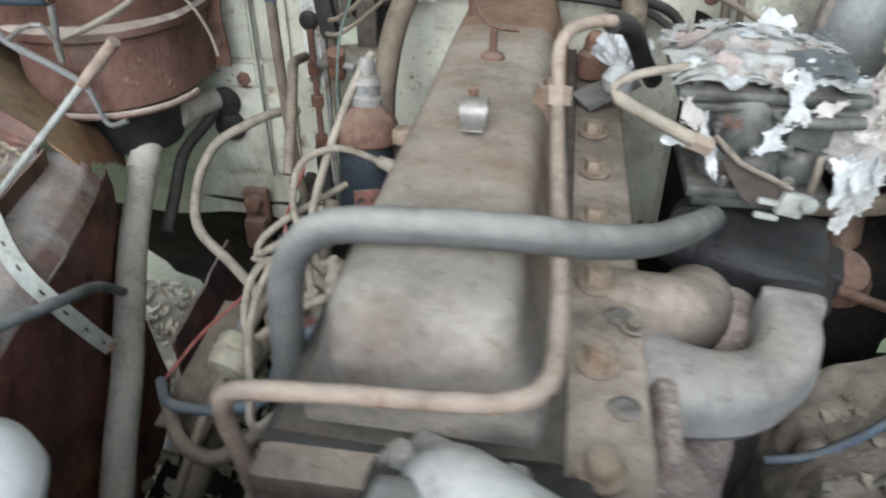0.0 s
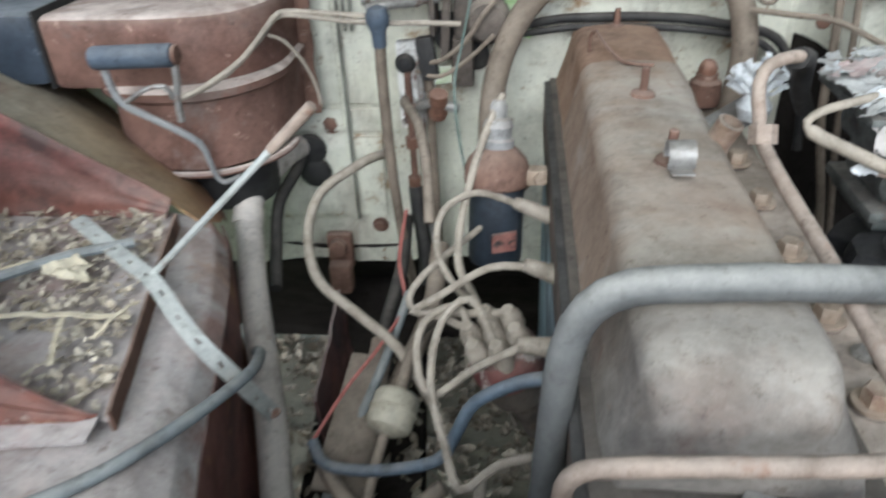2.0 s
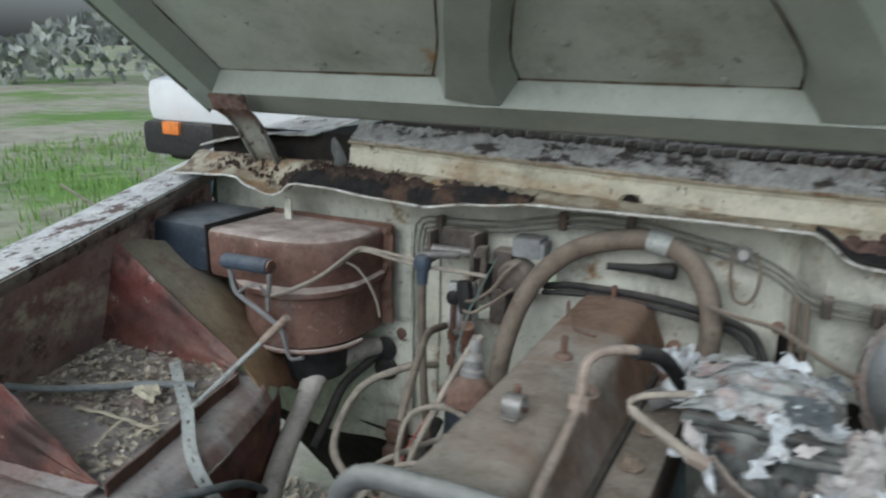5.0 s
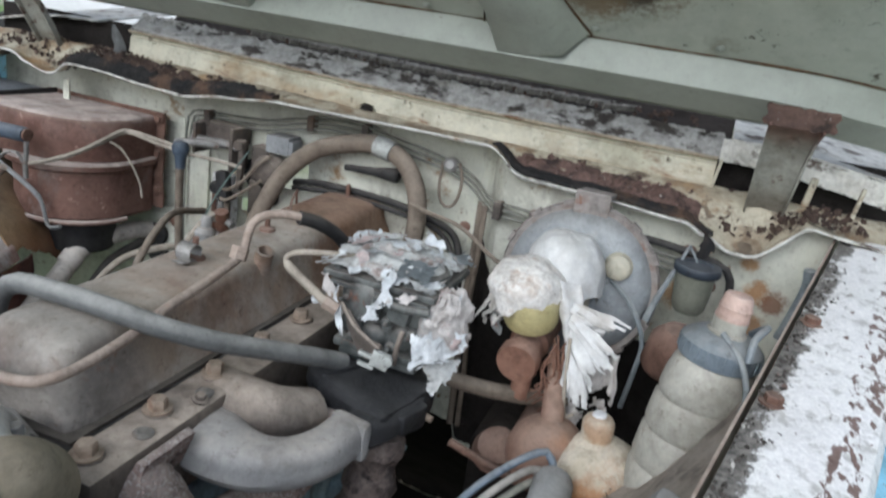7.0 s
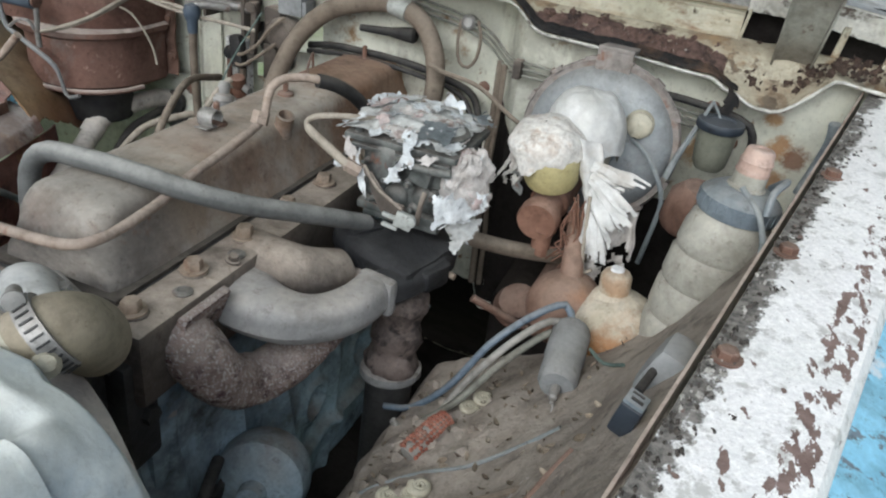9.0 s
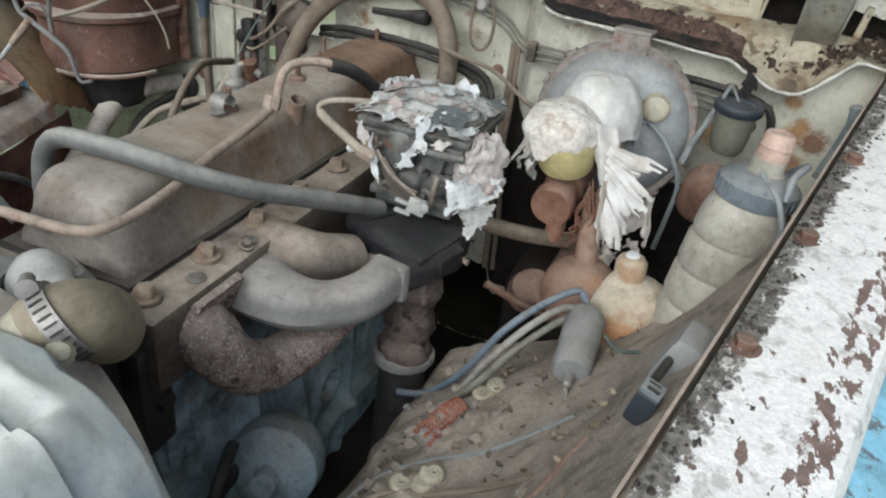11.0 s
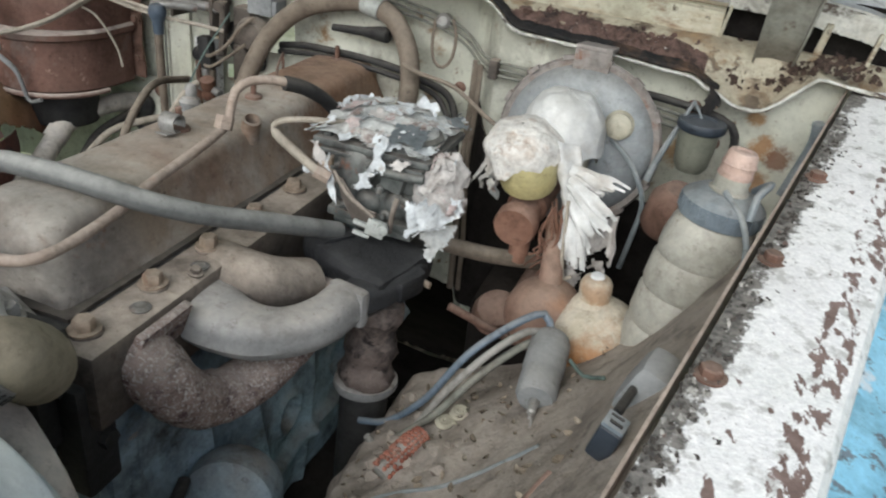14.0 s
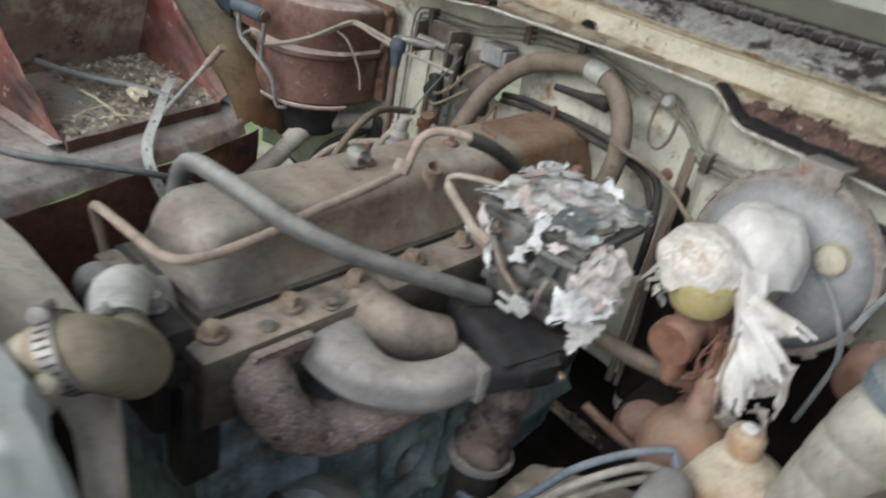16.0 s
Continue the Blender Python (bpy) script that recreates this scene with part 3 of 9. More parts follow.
def finish(name, bm, mat, angle=38):
    bmesh.ops.recalc_face_normals(bm, faces=bm.faces[:])
    lim = radians(angle)
    for f in bm.faces:
        f.smooth = True
    for e in bm.edges:
        if len(e.link_faces) == 2 and e.calc_face_angle(0) > lim:
            e.smooth = False
    me = bpy.data.meshes.new(name)
    bm.to_mesh(me)
    bm.free()
    me.materials.append(mat)
    return me


def thing(name, base, label, category, group=""):
    ob = new(name)
    ob.empty_display_size = 0.02
    ob.location = base
    return tagged(ob, label, category, group)


def part(name, bm, mat, parent, label="", angle=38):
    ob = new(name, finish(name, bm, M[mat], angle))
    ob.parent = parent
    if parent.parent is None:
        ob.matrix_parent_inverse = Matrix.Translation(-Vector(parent.location))
    return tagged(ob, label)


def solo(name, bm, mat, label, category, group="", kind="", angle=38):
    return tagged(new(name, finish(name, bm, M[mat], angle)), label, category, group, kind)


def B():
    return bmesh.new()


def spline(pts, step=0.012):
    """Catmull-Rom through the points."""
    P = [Vector(p) for p in pts]
    P = [2 * P[0] - P[1]] + P + [2 * P[-1] - P[-2]]
    out = []
    for i in range(1, len(P) - 2):
        a, b, c, d = P[i - 1:i + 3]
        n = max(2, min(14, int((c - b).length / step)))
        for k in range(n):
            t = k / n
            out.append(0.5 * (2 * b + (c - a) * t + (2 * a - 5 * b + 4 * c - d) * t * t + (3 * b - a - 3 * c + d) * t ** 3))
    return out + [P[-2]]


def skin(bm, rings, cap=True, loop=True):
    V = [[bm.verts.new(p) for p in r] for r in rings]
    n = len(V[0])
    for a, b in zip(V, V[1:]):
        for i in range(n if loop else n - 1):
            j = (i + 1) % n
            bm.faces.new((a[i], a[j], b[j], b[i]))
    if cap:
        bm.faces.new(V[0][::-1])
        bm.faces.new(V[-1])
    return bm


def tube(bm, pts, r, seg=10, step=0.012, cap=True, wob=0.0, flat=1.0):
    """A round tube along a smooth line. r: a radius, or (start, end), or a function of 0..1."""
    P = spline(pts, step)
    rings, up = [], None
    for i, p in enumerate(P):
        d = (P[min(i + 1, len(P) - 1)] - P[max(i - 1, 0)]).normalized()
        if up is None:
            up = d.orthogonal().normalized()
        up = (up - d * up.dot(d)).normalized()
        s = d.cross(up)
        u = i / (len(P) - 1)
        rr = r(u) if callable(r) else (r[0] + (r[1] - r[0]) * u if isinstance(r, tuple) else r)
        if wob:
            rr *= 1 + wob * noise.noise(p * 60)
        rings.append([p + rr * (math.cos(k * math.tau / seg) * up + flat * math.sin(k * math.tau / seg) * s) for k in range(seg)])
    return skin(bm, rings, cap)


def lathe(bm, prof, base, axis=(0, 0, 1), seg=24, oval=1.0, turn=0.0):
    """prof: (radius, height) from base along axis."""
    z = Vector(axis).normalized()
    x = z.orthogonal().normalized()
    y = z.cross(x)
    c = Vector(base)
    rings = []
    for r, h in prof:
        r = max(r, 0.0004)
        rings.append([c + z * h + r * (math.cos(turn + k * math.tau / seg) * x + oval * math.sin(turn + k * math.tau / seg) * y) for k in range(seg)])
    return skin(bm, rings)


def box(bm, c, s, bev=0.003, rot=(0, 0, 0), taper=0.0):
    m = Matrix.LocRotScale(Vector(c), Euler([radians(a) for a in rot]), None)
    g = bmesh.ops.create_cube(bm, size=1)
    vs = g["verts"]
    for v in vs:
        k = 1 - taper if v.co.z > 0 else 1
        v.co = Vector((v.co.x * s[0] * k, v.co.y * s[1] * k, v.co.z * s[2]))
    if bev > 0:
        es = list({e for v in vs for e in v.link_edges})
        r = bmesh.ops.bevel(bm, geom=es, offset=min(bev, 0.45 * min(s)), segments=2, affect="EDGES", profile=0.6)
        vs = list({v for f in r["faces"] for v in f.verts} | {v for v in vs if v.is_valid})
        seen = set(vs)
        stack = list(vs)
        while stack:
            v = stack.pop()
            for e in v.link_edges:
                o = e.other_vert(v)
                if o not in seen:
                    seen.add(o)
                    stack.append(o)
        vs = list(seen)
    for v in vs:
        v.co = m @ v.co
    return bm


def sheet(bm, fn, nu, nv, thick=0.002, keep=None):
    """A panel with thickness: fn(u, v) gives the place for u, v in 0..1; keep(u, v) leaves cells out."""
    g = [[Vector(fn(i / nu, j / nv)) for j in range(nv + 1)] for i in range(nu + 1)]

    def nor(i, j):
        a = g[min(i + 1, nu)][j] - g[max(i - 1, 0)][j]
        b = g[i][min(j + 1, nv)] - g[i][max(j - 1, 0)]
        n = a.cross(b)
        return n.normalized() if n.length > 1e-12 else Vector((0, 0, 1))
    used = [[keep is None or keep((i + 0.5) / nu, (j + 0.5) / nv) for j in range(nv)] for i in range(nu)]
    top, bot = {}, {}

    def v(d, i, j, k):
        if (i, j) not in d:
            d[i, j] = bm.verts.new(g[i][j] - nor(i, j) * thick * k)
        return d[i, j]
    for i in range(nu):
        for j in range(nv):
            if not used[i][j]:
                continue
            q = [(i, j), (i + 1, j), (i + 1, j + 1), (i, j + 1)]
            bm.faces.new([v(top, *p, 0) for p in q])
            bm.faces.new([v(bot, *p, 1) for p in q][::-1])
            for a, b, ni, nj in ((0, 1, i, j - 1), (1, 2, i + 1, j), (2, 3, i, j + 1), (3, 0, i - 1, j)):
                if ni < 0 or nj < 0 or ni >= nu or nj >= nv or not used[ni][nj]:
                    bm.faces.new((v(top, *q[b], 0), v(top, *q[a], 0), v(bot, *q[a], 1), v(bot, *q[b], 1)))
    return bm


def hexbolt(bm, c, r=0.009, h=0.008, axis=(0, 0, 1), washer=True):
    if washer:
        lathe(bm, [(0, 0), (r * 1.5, 0), (r * 1.5, 0.002), (0, 0.002)], c, axis, 16)
    c2 = Vector(c) + Vector(axis).normalized() * 0.002
    lathe(bm, [(0, 0), (r, 0), (r, h * 0.85), (r * 0.86, h), (0, h)], c2, axis, 6)
    return bm


def rough_up(bm, amp, scale, seed=0.0):
    for v in bm.verts:
        v.co += noise.noise_vector(v.co * scale + Vector((seed, seed, seed))) * amp
    return bm


def scrap(bm, c, n, size, seed, curl=0.5, long=1.0, roll=0.0):
    """A torn, curled scrap of film or foil round c, facing n."""
    rs = random.Random(seed)
    z = Vector(n).normalized()
    x = Vector((0, 0, 1)).cross(z)
    x = x.normalized() if x.length > 0.05 else z.orthogonal().normalized()
    y = z.cross(x)
    if roll:
        x, y = x * math.cos(roll) + y * math.sin(roll), y * math.cos(roll) - x * math.sin(roll)
    ph = rs.random() * 50
    c = Vector(c)
    nr, ns = 5, 26 if size > 0.03 else 14

    def outline(a):
        return 0.62 + 0.42 * noise.noise(Vector((math.cos(a) * 1.3 + ph, math.sin(a) * 1.3, ph))) + 0.14 * noise.noise(Vector((math.cos(a) * 5 + ph, math.sin(a) * 5, 3)))

    def at(r, a):
        k = max(0.15, outline(a)) * r
        u, v = math.cos(a) * k * 0.5 * size, math.sin(a) * k * 0.5 * size * long
        w = noise.noise(Vector((u / size * 2.4 + ph, v / size * 2.4, ph))) * size * curl * 0.8 + noise.noise(Vector((u / size * 7 + ph, v / size * 7, 1))) * size * 0.10
        return c + x * u + y * v + z * (w - curl * 1.2 * (u * u + v * v / long) / size)
    top = [bm.verts.new(at(0, 0))]
    rings = [[bm.verts.new(at((i + 1) / nr, k * math.tau / ns)) for k in range(ns)] for i in range(nr)]
    for k in range(ns):
        j = (k + 1) % ns
        bm.faces.new((top[0], rings[0][k], rings[0][j]))
        for a, b in zip(rings, rings[1:]):
            bm.faces.new((a[k], b[k], b[j], a[j]))
    return bm

# ---- ground and surroundings ----
bm = B()


def ground_at(x, y):
    near = max(0.0, 1 - math.hypot(x, y) / 6)
    return -0.02 * near + 0.25 * noise.noise(Vector((x * 0.05, y * 0.05, 0))) * (1 - near) + 0.02 * noise.noise(Vector((x * 0.9, y * 0.9, 3)))


radii = [0.0, 0.3, 0.6, 0.9, 1.2, 1.6, 2.1, 2.8, 3.8, 5, 7, 10, 15, 25, 45, 90, 200, 600, 2500]
rings = []
for r in radii[1:]:
    rings.append([Vector((r * math.cos(a * math.tau / 72), r * math.sin(a * math.tau / 72), ground_at(r * math.cos(a * math.tau / 72), r * math.sin(a * math.tau / 72)))) for a in range(72)])
skin(bm, rings, cap=False)
c0 = bm.verts.new((0, 0, -0.02))
bm.verts.ensure_lookup_table()
for i in range(72):
    bm.faces.new((c0, bm.verts[i], bm.verts[(i + 1) % 72]))
solo("ground", bm, "soil", "brown soil with patches of green grass", "ground", kind="structure")


def leaf_litter(name, n, area, zfun, size, seed, label, mat="leaf"):
    rs = random.Random(seed)
    verts, faces = [], []
    for k in range(n):
        x, y = rs.uniform(area[0], area[1]), rs.uniform(area[2], area[3])
        z = zfun(x, y)
        if z is None:
            continue
        s = rs.uniform(*size)
        q = Euler((rs.gauss(0, 0.35), rs.gauss(0, 0.35), rs.random() * 6.28)).to_matrix()
        w = s * rs.uniform(0.3, 0.7)
        base = Vector((x, y, z + rs.random() * 0.008))
        i = len(verts)
        for a, b, c in ((-0.5, 0, 0.05), (-0.1, 0.5, 0.0), (0.3, 0.36, 0.1), (0.5, 0, 0.2), (0.25, -0.4, 0.08), (-0.15, -0.48, 0.0), (0.0, 0.02, -0.1)):
            verts.append(base + q @ Vector((a * s, b * w, c * s)))
        for a, b in ((0, 1), (1, 2), (2, 3), (3, 4), (4, 5), (5, 0)):
            faces.append((i + a, i + b, i + 6))
    me = bpy.data.meshes.new(name)
    me.from_pydata(verts, [], faces)
    me.materials.append(M[mat])
    return tagged(new(name, me), label, "leaf litter", kind="stuff")


leaf_litter("fallen_leaves", 5200, (-1.1, 0.4, 0.1, 1.65), lambda x, y: ground_at(x, y) + 0.004, (0.018, 0.05), 3, "dry pale leaves scattered on the soil under the car")

# grass tufts of the meadow
rs = random.Random(5)
verts, faces = [], []
for k in range(9000):
    x, y = rs.uniform(-9.5, -3.2), rs.uniform(2.0, 14)
    if y < 3.4 + 0.4 * noise.noise(Vector((x, y, 0))) * 3:
        continue
    h, a, w = rs.uniform(0.05, 0.16), rs.random() * 6.28, rs.uniform(0.006, 0.012)
    z = ground_at(x, y)
    i = len(verts)
    dx, dy = math.cos(a) * w, math.sin(a) * w
    verts += [(x - dx, y - dy, z), (x + dx, y + dy, z), (x + dy * 3 + rs.gauss(0, 0.02), y - dx * 3, z + h)]
    faces.append((i, i + 1, i + 2))
me = bpy.data.meshes.new("grass")
me.from_pydata(verts, [], faces)
me.materials.append(M["grass"])
tagged(new("grass", me), "bright green meadow grass beyond the cars", "grass", kind="stuff")

# far hedge line
rs = random.Random(8)
verts, faces = [], []
for k in range(7000):
    a = rs.uniform(1.2, 3.6)
    d = rs.uniform(26, 34)
    h = rs.random() ** 0.7 * (2.2 + 1.6 * noise.noise(Vector((a * 6, 0, 0))))
    p = Vector((d * math.cos(a), d * math.sin(a), h))
    q = Euler((rs.random() * 6, rs.random() * 6, rs.random() * 6)).to_matrix()
    i = len(verts)
    verts += [p + q @ Vector(v) for v in ((-0.22, 0, 0), (0, 0.14, 0), (0.22, 0, 0.03), (0, -0.14, 0))]
    faces.append((i, i + 1, i + 2, i + 3))
me = bpy.data.meshes.new("hedge")
me.from_pydata(verts, [], faces)
# haze of the distance is mixed into the pale foliage colour
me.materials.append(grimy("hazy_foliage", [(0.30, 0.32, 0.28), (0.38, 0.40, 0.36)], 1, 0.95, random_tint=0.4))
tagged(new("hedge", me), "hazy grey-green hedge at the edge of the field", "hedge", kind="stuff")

# the parked car beyond the wing
CARX = -3.58
car = thing("parked_car", (CARX, 5.0, 0), "white parked car with black bumper and amber indicator", "car")
bm = B()
box(bm, (CARX, 5.35, 0.93), (1.56, 2.7, 0.34), 0.10)
part("body", bm, "car_white", car)
bm = B()
box(bm, (CARX, 6.0, 1.30), (1.3, 1.5, 0.45), 0.14, taper=0.15)
part("cabin", bm, "car_white", car)
bm = B()
box(bm, (CARX, 4.08, 0.65), (1.58, 0.26, 0.26), 0.06)
part("bumper", bm, "rubber_blk", car, "black plastic bumper")
bm = B()
box(bm, (CARX, 5.35, 0.62), (1.50, 2.4, 0.34), 0.06)
part("sill", bm, "rubber_blk", car, "dark lower body")
bm = B()
box(bm, (CARX - 0.46, 3.95, 0.735), (0.17, 0.05, 0.10), 0.02)
part("indicator", bm, "amber", car, "amber indicator lens")
for wx in (CARX - 0.66, CARX + 0.66):
    for wy in (4.65, 6.2):
        bm = B()
        lathe(bm, [(0.1, 0), (0.29, 0), (0.31, 0.03), (0.31, 0.15), (0.29, 0.18), (0.1, 0.18)], (wx - 0.09, wy, 0.30), (1, 0, 0), 28)
        part("wheel", bm, "rubber_blk", car)
rs = random.Random(77)
bm = B()
for k in range(60):
    p = Vector((rs.uniform(-3.4, -2.5), rs.uniform(2.9, 3.5), 0.02))
    tube(bm, [p, p + Vector((rs.uniform(-0.3, 0.3), rs.uniform(-0.2, 0.2), rs.uniform(0.05, 0.35))), p + Vector((rs.uniform(-0.5, 0.5), rs.uniform(-0.3, 0.3), rs.uniform(0.05, 0.55)))], 0.008, 5, 0.08)
solo("brushwood_heap", bm, "dirt", "heap of grey-brown dry branches beside the parked car", "brushwood", kind="stuff")
bm = B()
sheet(bm, lambda u, v: (-2.9 + 1.35 * u, 2.05 + 0.95 * v, 0.10 + 0.45 * math.sin(math.pi * u) * math.sin(math.pi * v) + 0.10 * noise.noise(Vector((u * 5, v * 5, 2))) + 0.05 * noise.noise(Vector((u * 13, v * 13, 2)))), 40, 30, 0.004)
solo("crumpled_tarpaulin", bm, "tarp", "crumpled grey and black tarpaulin lying on the ground", "tarpaulin")

# ---- body of the car ----
def rail_x(y):
    return 0.530 + 0.2355 * y


def left_rail_x(y):
    return 0.58 + 0.26 * y


def rail_z(y):
    return 0.93 + 0.125 * y


def wing(side, name, label, y0=-0.35, y1=1.5):
    """Top rail, side drop and outer skin of a wing."""
    root = thing(name, (side * 0.75, 0.5, 0.9), label, "fender")
    n = 90
    edge_x = rail_x if side > 0 else left_rail_x

    def strip(offs, mat, pname, lab="", jag=0.0):
        bm = B()

        def fn(u, v):
            y = y0 + (y1 - y0) * u
            k = v * (len(offs) - 1)
            i = min(int(k), len(offs) - 2)
            a, b = offs[i], offs[i + 1]
            f = k - i
            ox, oz = a[0] + (b[0] - a[0]) * f, a[1] + (b[1] - a[1]) * f
            j = jag * noise.noise(Vector((y * 38, v * 3, side * 7.0)))
            return (side * (edge_x(y) + ox + (j if v < 0.5 else 0)), y, rail_z(y) + oz + 0.0015 * noise.noise(Vector((y * 9, ox * 9, 0))))
        sheet(bm, fn, n * 2, (len(offs) - 1) * 3, 0.0025)
        return part(pname, bm, mat, root, lab)
    strip([(0.004, 0.0), (0.03, 0.0025), (0.085, 0.0025), (0.104, -0.001), (0.110, -0.012), (0.113, -0.035)], "rail" if side > 0 else "white", "top_rail", "flaking white paint over brown metal")
    strip([(0.1135, -0.036), (0.150, -0.048), (0.205, -0.075), (0.250, -0.13), (0.272, -0.22), (0.276, -0.46), (0.25, -0.60)], "blue", "outer_skin", "faded sky-blue painted skin")
    strip([(-0.004, 0.001), (-0.004, -0.03), (0.006, -0.06)] if side > 0 else [(-0.006, 0.001), (-0.006, -0.012), (0.0, -0.022)], "tube" if side > 0 else "dirt", "inner_flange", "rusty bent inner edge" if side > 0 else "dusty bent inner edge")
    return root


right_wing = wing(1, "right_fender", "chipped white and sky-blue fender beside the engine bay")
left_wing = wing(-1, "left_fender", "weathered white fender beside the battery tray")
# flaking paint scabs and bolts along the visible rail
scab_rs = random.Random(12)
bm = B()
for k in range(420):
    y = scab_rs.uniform(0.05, 1.0)
    off = abs(scab_rs.gauss(0, 0.014))
    c = Vector((rail_x(y) + 0.004 + off, y, rail_z(y) + 0.0035))
    s = scab_rs.uniform(0.001, 0.0038)
    a0 = scab_rs.random() * 6
    ring = [c + Vector((math.cos(a0 + i * math.tau / 7) * s * scab_rs.uniform(0.4, 1), math.sin(a0 + i * math.tau / 7) * s * scab_rs.uniform(0.5, 1.7), scab_rs.uniform(0, 0.0025))) for i in range(7)]
    top = bm.verts.new(c + Vector((0, 0, 0.003)))
    vs = [bm.verts.new(p) for p in ring]
    for i in range(7):
        bm.faces.new((vs[i], vs[(i + 1) % 7], top))
ob = part("paint_flake_crust", bm, "lichen", right_wing, "curling dark paint flakes")
ob["kind"] = "stuff"
for y in (0.20, 0.45, 0.62, 0.80):
    bm = B()
    hexbolt(bm, (rail_x(y) + 0.018, y, rail_z(y) + 0.003), 0.0085, 0.007)
    part("bolt", bm, "rust", right_wing)


# bulkhead
def fw_y(x):
    s = min(1, max(0, (x - 0.245) / 0.05))
    s = s * s * (3 - 2 * s)
    return 1.185 - 0.085 * s


LIP = [(-0.92, 1.080), (-0.80, 1.086), (-0.735, 1.088), (-0.69, 1.068), (-0.65, 1.057), (-0.625, 1.064), (-0.60, 1.084), (-0.55, 1.083), (-0.40, 1.075), (-0.32, 1.073), (-0.22, 1.088), (-0.11, 1.099), (0.27, 1.100), (0.33, 1.064), (0.45, 1.062), (0.58, 1.055), (0.62, 1.040), (0.655, 1.027), (0.69, 1.029), (0.72, 1.060), (0.745, 1.081), (0.80, 1.076), (0.92, 1.06)]


def lip_z(x):
    """Height of the gutter's front edge: high in the middle, with a dip towards each wing."""
    for (x0, z0), (x1, z1) in zip(LIP, LIP[1:]):
        if x <= x1:
            f = max(0, (x - x0) / (x1 - x0))
            return z0 + (z1 - z0) * f * f * (3 - 2 * f)
    return LIP[-1][1]


bulk = thing("bulkhead", (0, 1.18, 0.55), "cream painted bulkhead with pressed panels and rust stains", "bulkhead")
bm = B()


def fw(u, v):
    x, z0 = -0.90 + 1.76 * u, 0.527 + 0.02 * noise.noise(Vector((u * 9, 0, 0)))
    top = lip_z(x) - 0.004
    z = z0 + (top - z0) * v
    y = fw_y(x)
    # raised rectangular pressing on the heater side
    inx = min(1, max(0, min((x + 0.56) / 0.012, (-0.405 - x) / 0.012)))
    inz = min(1, max(0, min((z - 0.61) / 0.012, (0.758 - z) / 0.012)))
    y -= 0.012 * min(inx, inz)
    # horizontal beads behind the engine
    for zz in (0.985, 0.905):
        if -0.12 < x < 0.22:
            y -= 0.008 * math.exp(-((z - zz) / 0.018) ** 2)
    # vertical beads
    for xx in (-0.40, 0.235, 0.30):
        y -= 0.006 * math.exp(-((x - xx) / 0.01) ** 2)
    return (x, y + 0.0015 * noise.noise(Vector((x * 7, z * 7, 1))), z)


sheet(bm, fw, 166, 62, 0.002, lambda u, v: not (0.3586 < u < 0.3775 and 0.56 < v < 0.62) and not (0.418 < u < 0.4463 and 0.68 < v < 0.82))
part("panel", bm, "cream", bulk)
bm = B()


def gutter_y(x):
    return 1.062 + 0.010 * math.sin(x * 9) - 0.014 * math.exp(-((x - 0.67) / 0.05) ** 2)


def cowl_rise(x):
    """The cowl climbs a little towards the heater side."""
    return 0.018 * min(1, max(0, (0.15 - x) / 0.65))


def gutter(u, v):
    x = -0.90 + 1.76 * u
    ye = gutter_y(x)
    y = ye + (1.158 - ye) * v
    z, back = lip_z(x), 1.096 + cowl_rise(x)
    f = v * v * (3 - 2 * v)
    z = z + (back - z) * f - 0.004 * math.sin(math.pi * min(1, v * 1.4))
    rough = 0.006 if x < -0.53 or x > 0.61 else 0.0015
    return (x, y, z + rough * min(1, v * 5) * noise.noise(Vector((x * 26, y * 26, 4))))


sheet(bm, gutter, 220, 18, 0.002)
part("gutter", bm, "cream_rusty", bulk, "cream gutter lip with rust")
bm = B()
tube(bm, [(x, gutter_y(x) - 0.001, lip_z(x) - 0.001) for x in [-0.90 + 1.76 * i / 90 for i in range(91)]], 0.0024, 8, wob=0.45)
part("lip_edge", bm, "lip", bulk, "crusty off-white folded lip")
# toe board and tunnel under the bulkhead, coloured near-black for the shade there
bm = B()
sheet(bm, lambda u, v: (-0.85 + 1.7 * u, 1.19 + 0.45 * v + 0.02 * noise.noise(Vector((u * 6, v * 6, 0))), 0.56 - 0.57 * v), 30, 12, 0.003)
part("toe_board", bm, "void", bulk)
# a black sheet stands in for the shade low on the bulkhead
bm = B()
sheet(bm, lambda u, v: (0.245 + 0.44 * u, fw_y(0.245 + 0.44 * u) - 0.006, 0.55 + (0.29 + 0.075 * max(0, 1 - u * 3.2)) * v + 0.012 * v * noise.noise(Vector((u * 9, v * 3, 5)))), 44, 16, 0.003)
part("lower_shade_sheet", bm, "void", bulk, "black sheet painted as shade on the lower bulkhead")
# the drain hole's dark inside is painted with a black disc
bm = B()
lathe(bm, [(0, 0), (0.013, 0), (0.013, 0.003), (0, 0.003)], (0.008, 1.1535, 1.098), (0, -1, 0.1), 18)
part("drain_hole", bm, "void", bulk, "black disc for the shade inside the drain hole")
for x, z, r in ((-0.424, 0.783, 0.012), (-0.36, 0.60, 0.009), (0.60, 1.0, 0.008), (0.64, 0.955, 0.007), (0.70, 0.93, 0.006)):
    bm = B()
    hexbolt(bm, (x, fw_y(x) - 0.004, z), r, 0.007, (0, -1, 0))
    part("bolt", bm, "rust", bulk)
bm = B()
box(bm, (-0.430, 1.165, 0.558), (0.045, 0.02, 0.07), 0.010)
box(bm, (-0.430, 1.15, 0.513), (0.04, 0.03, 0.06), 0.010)
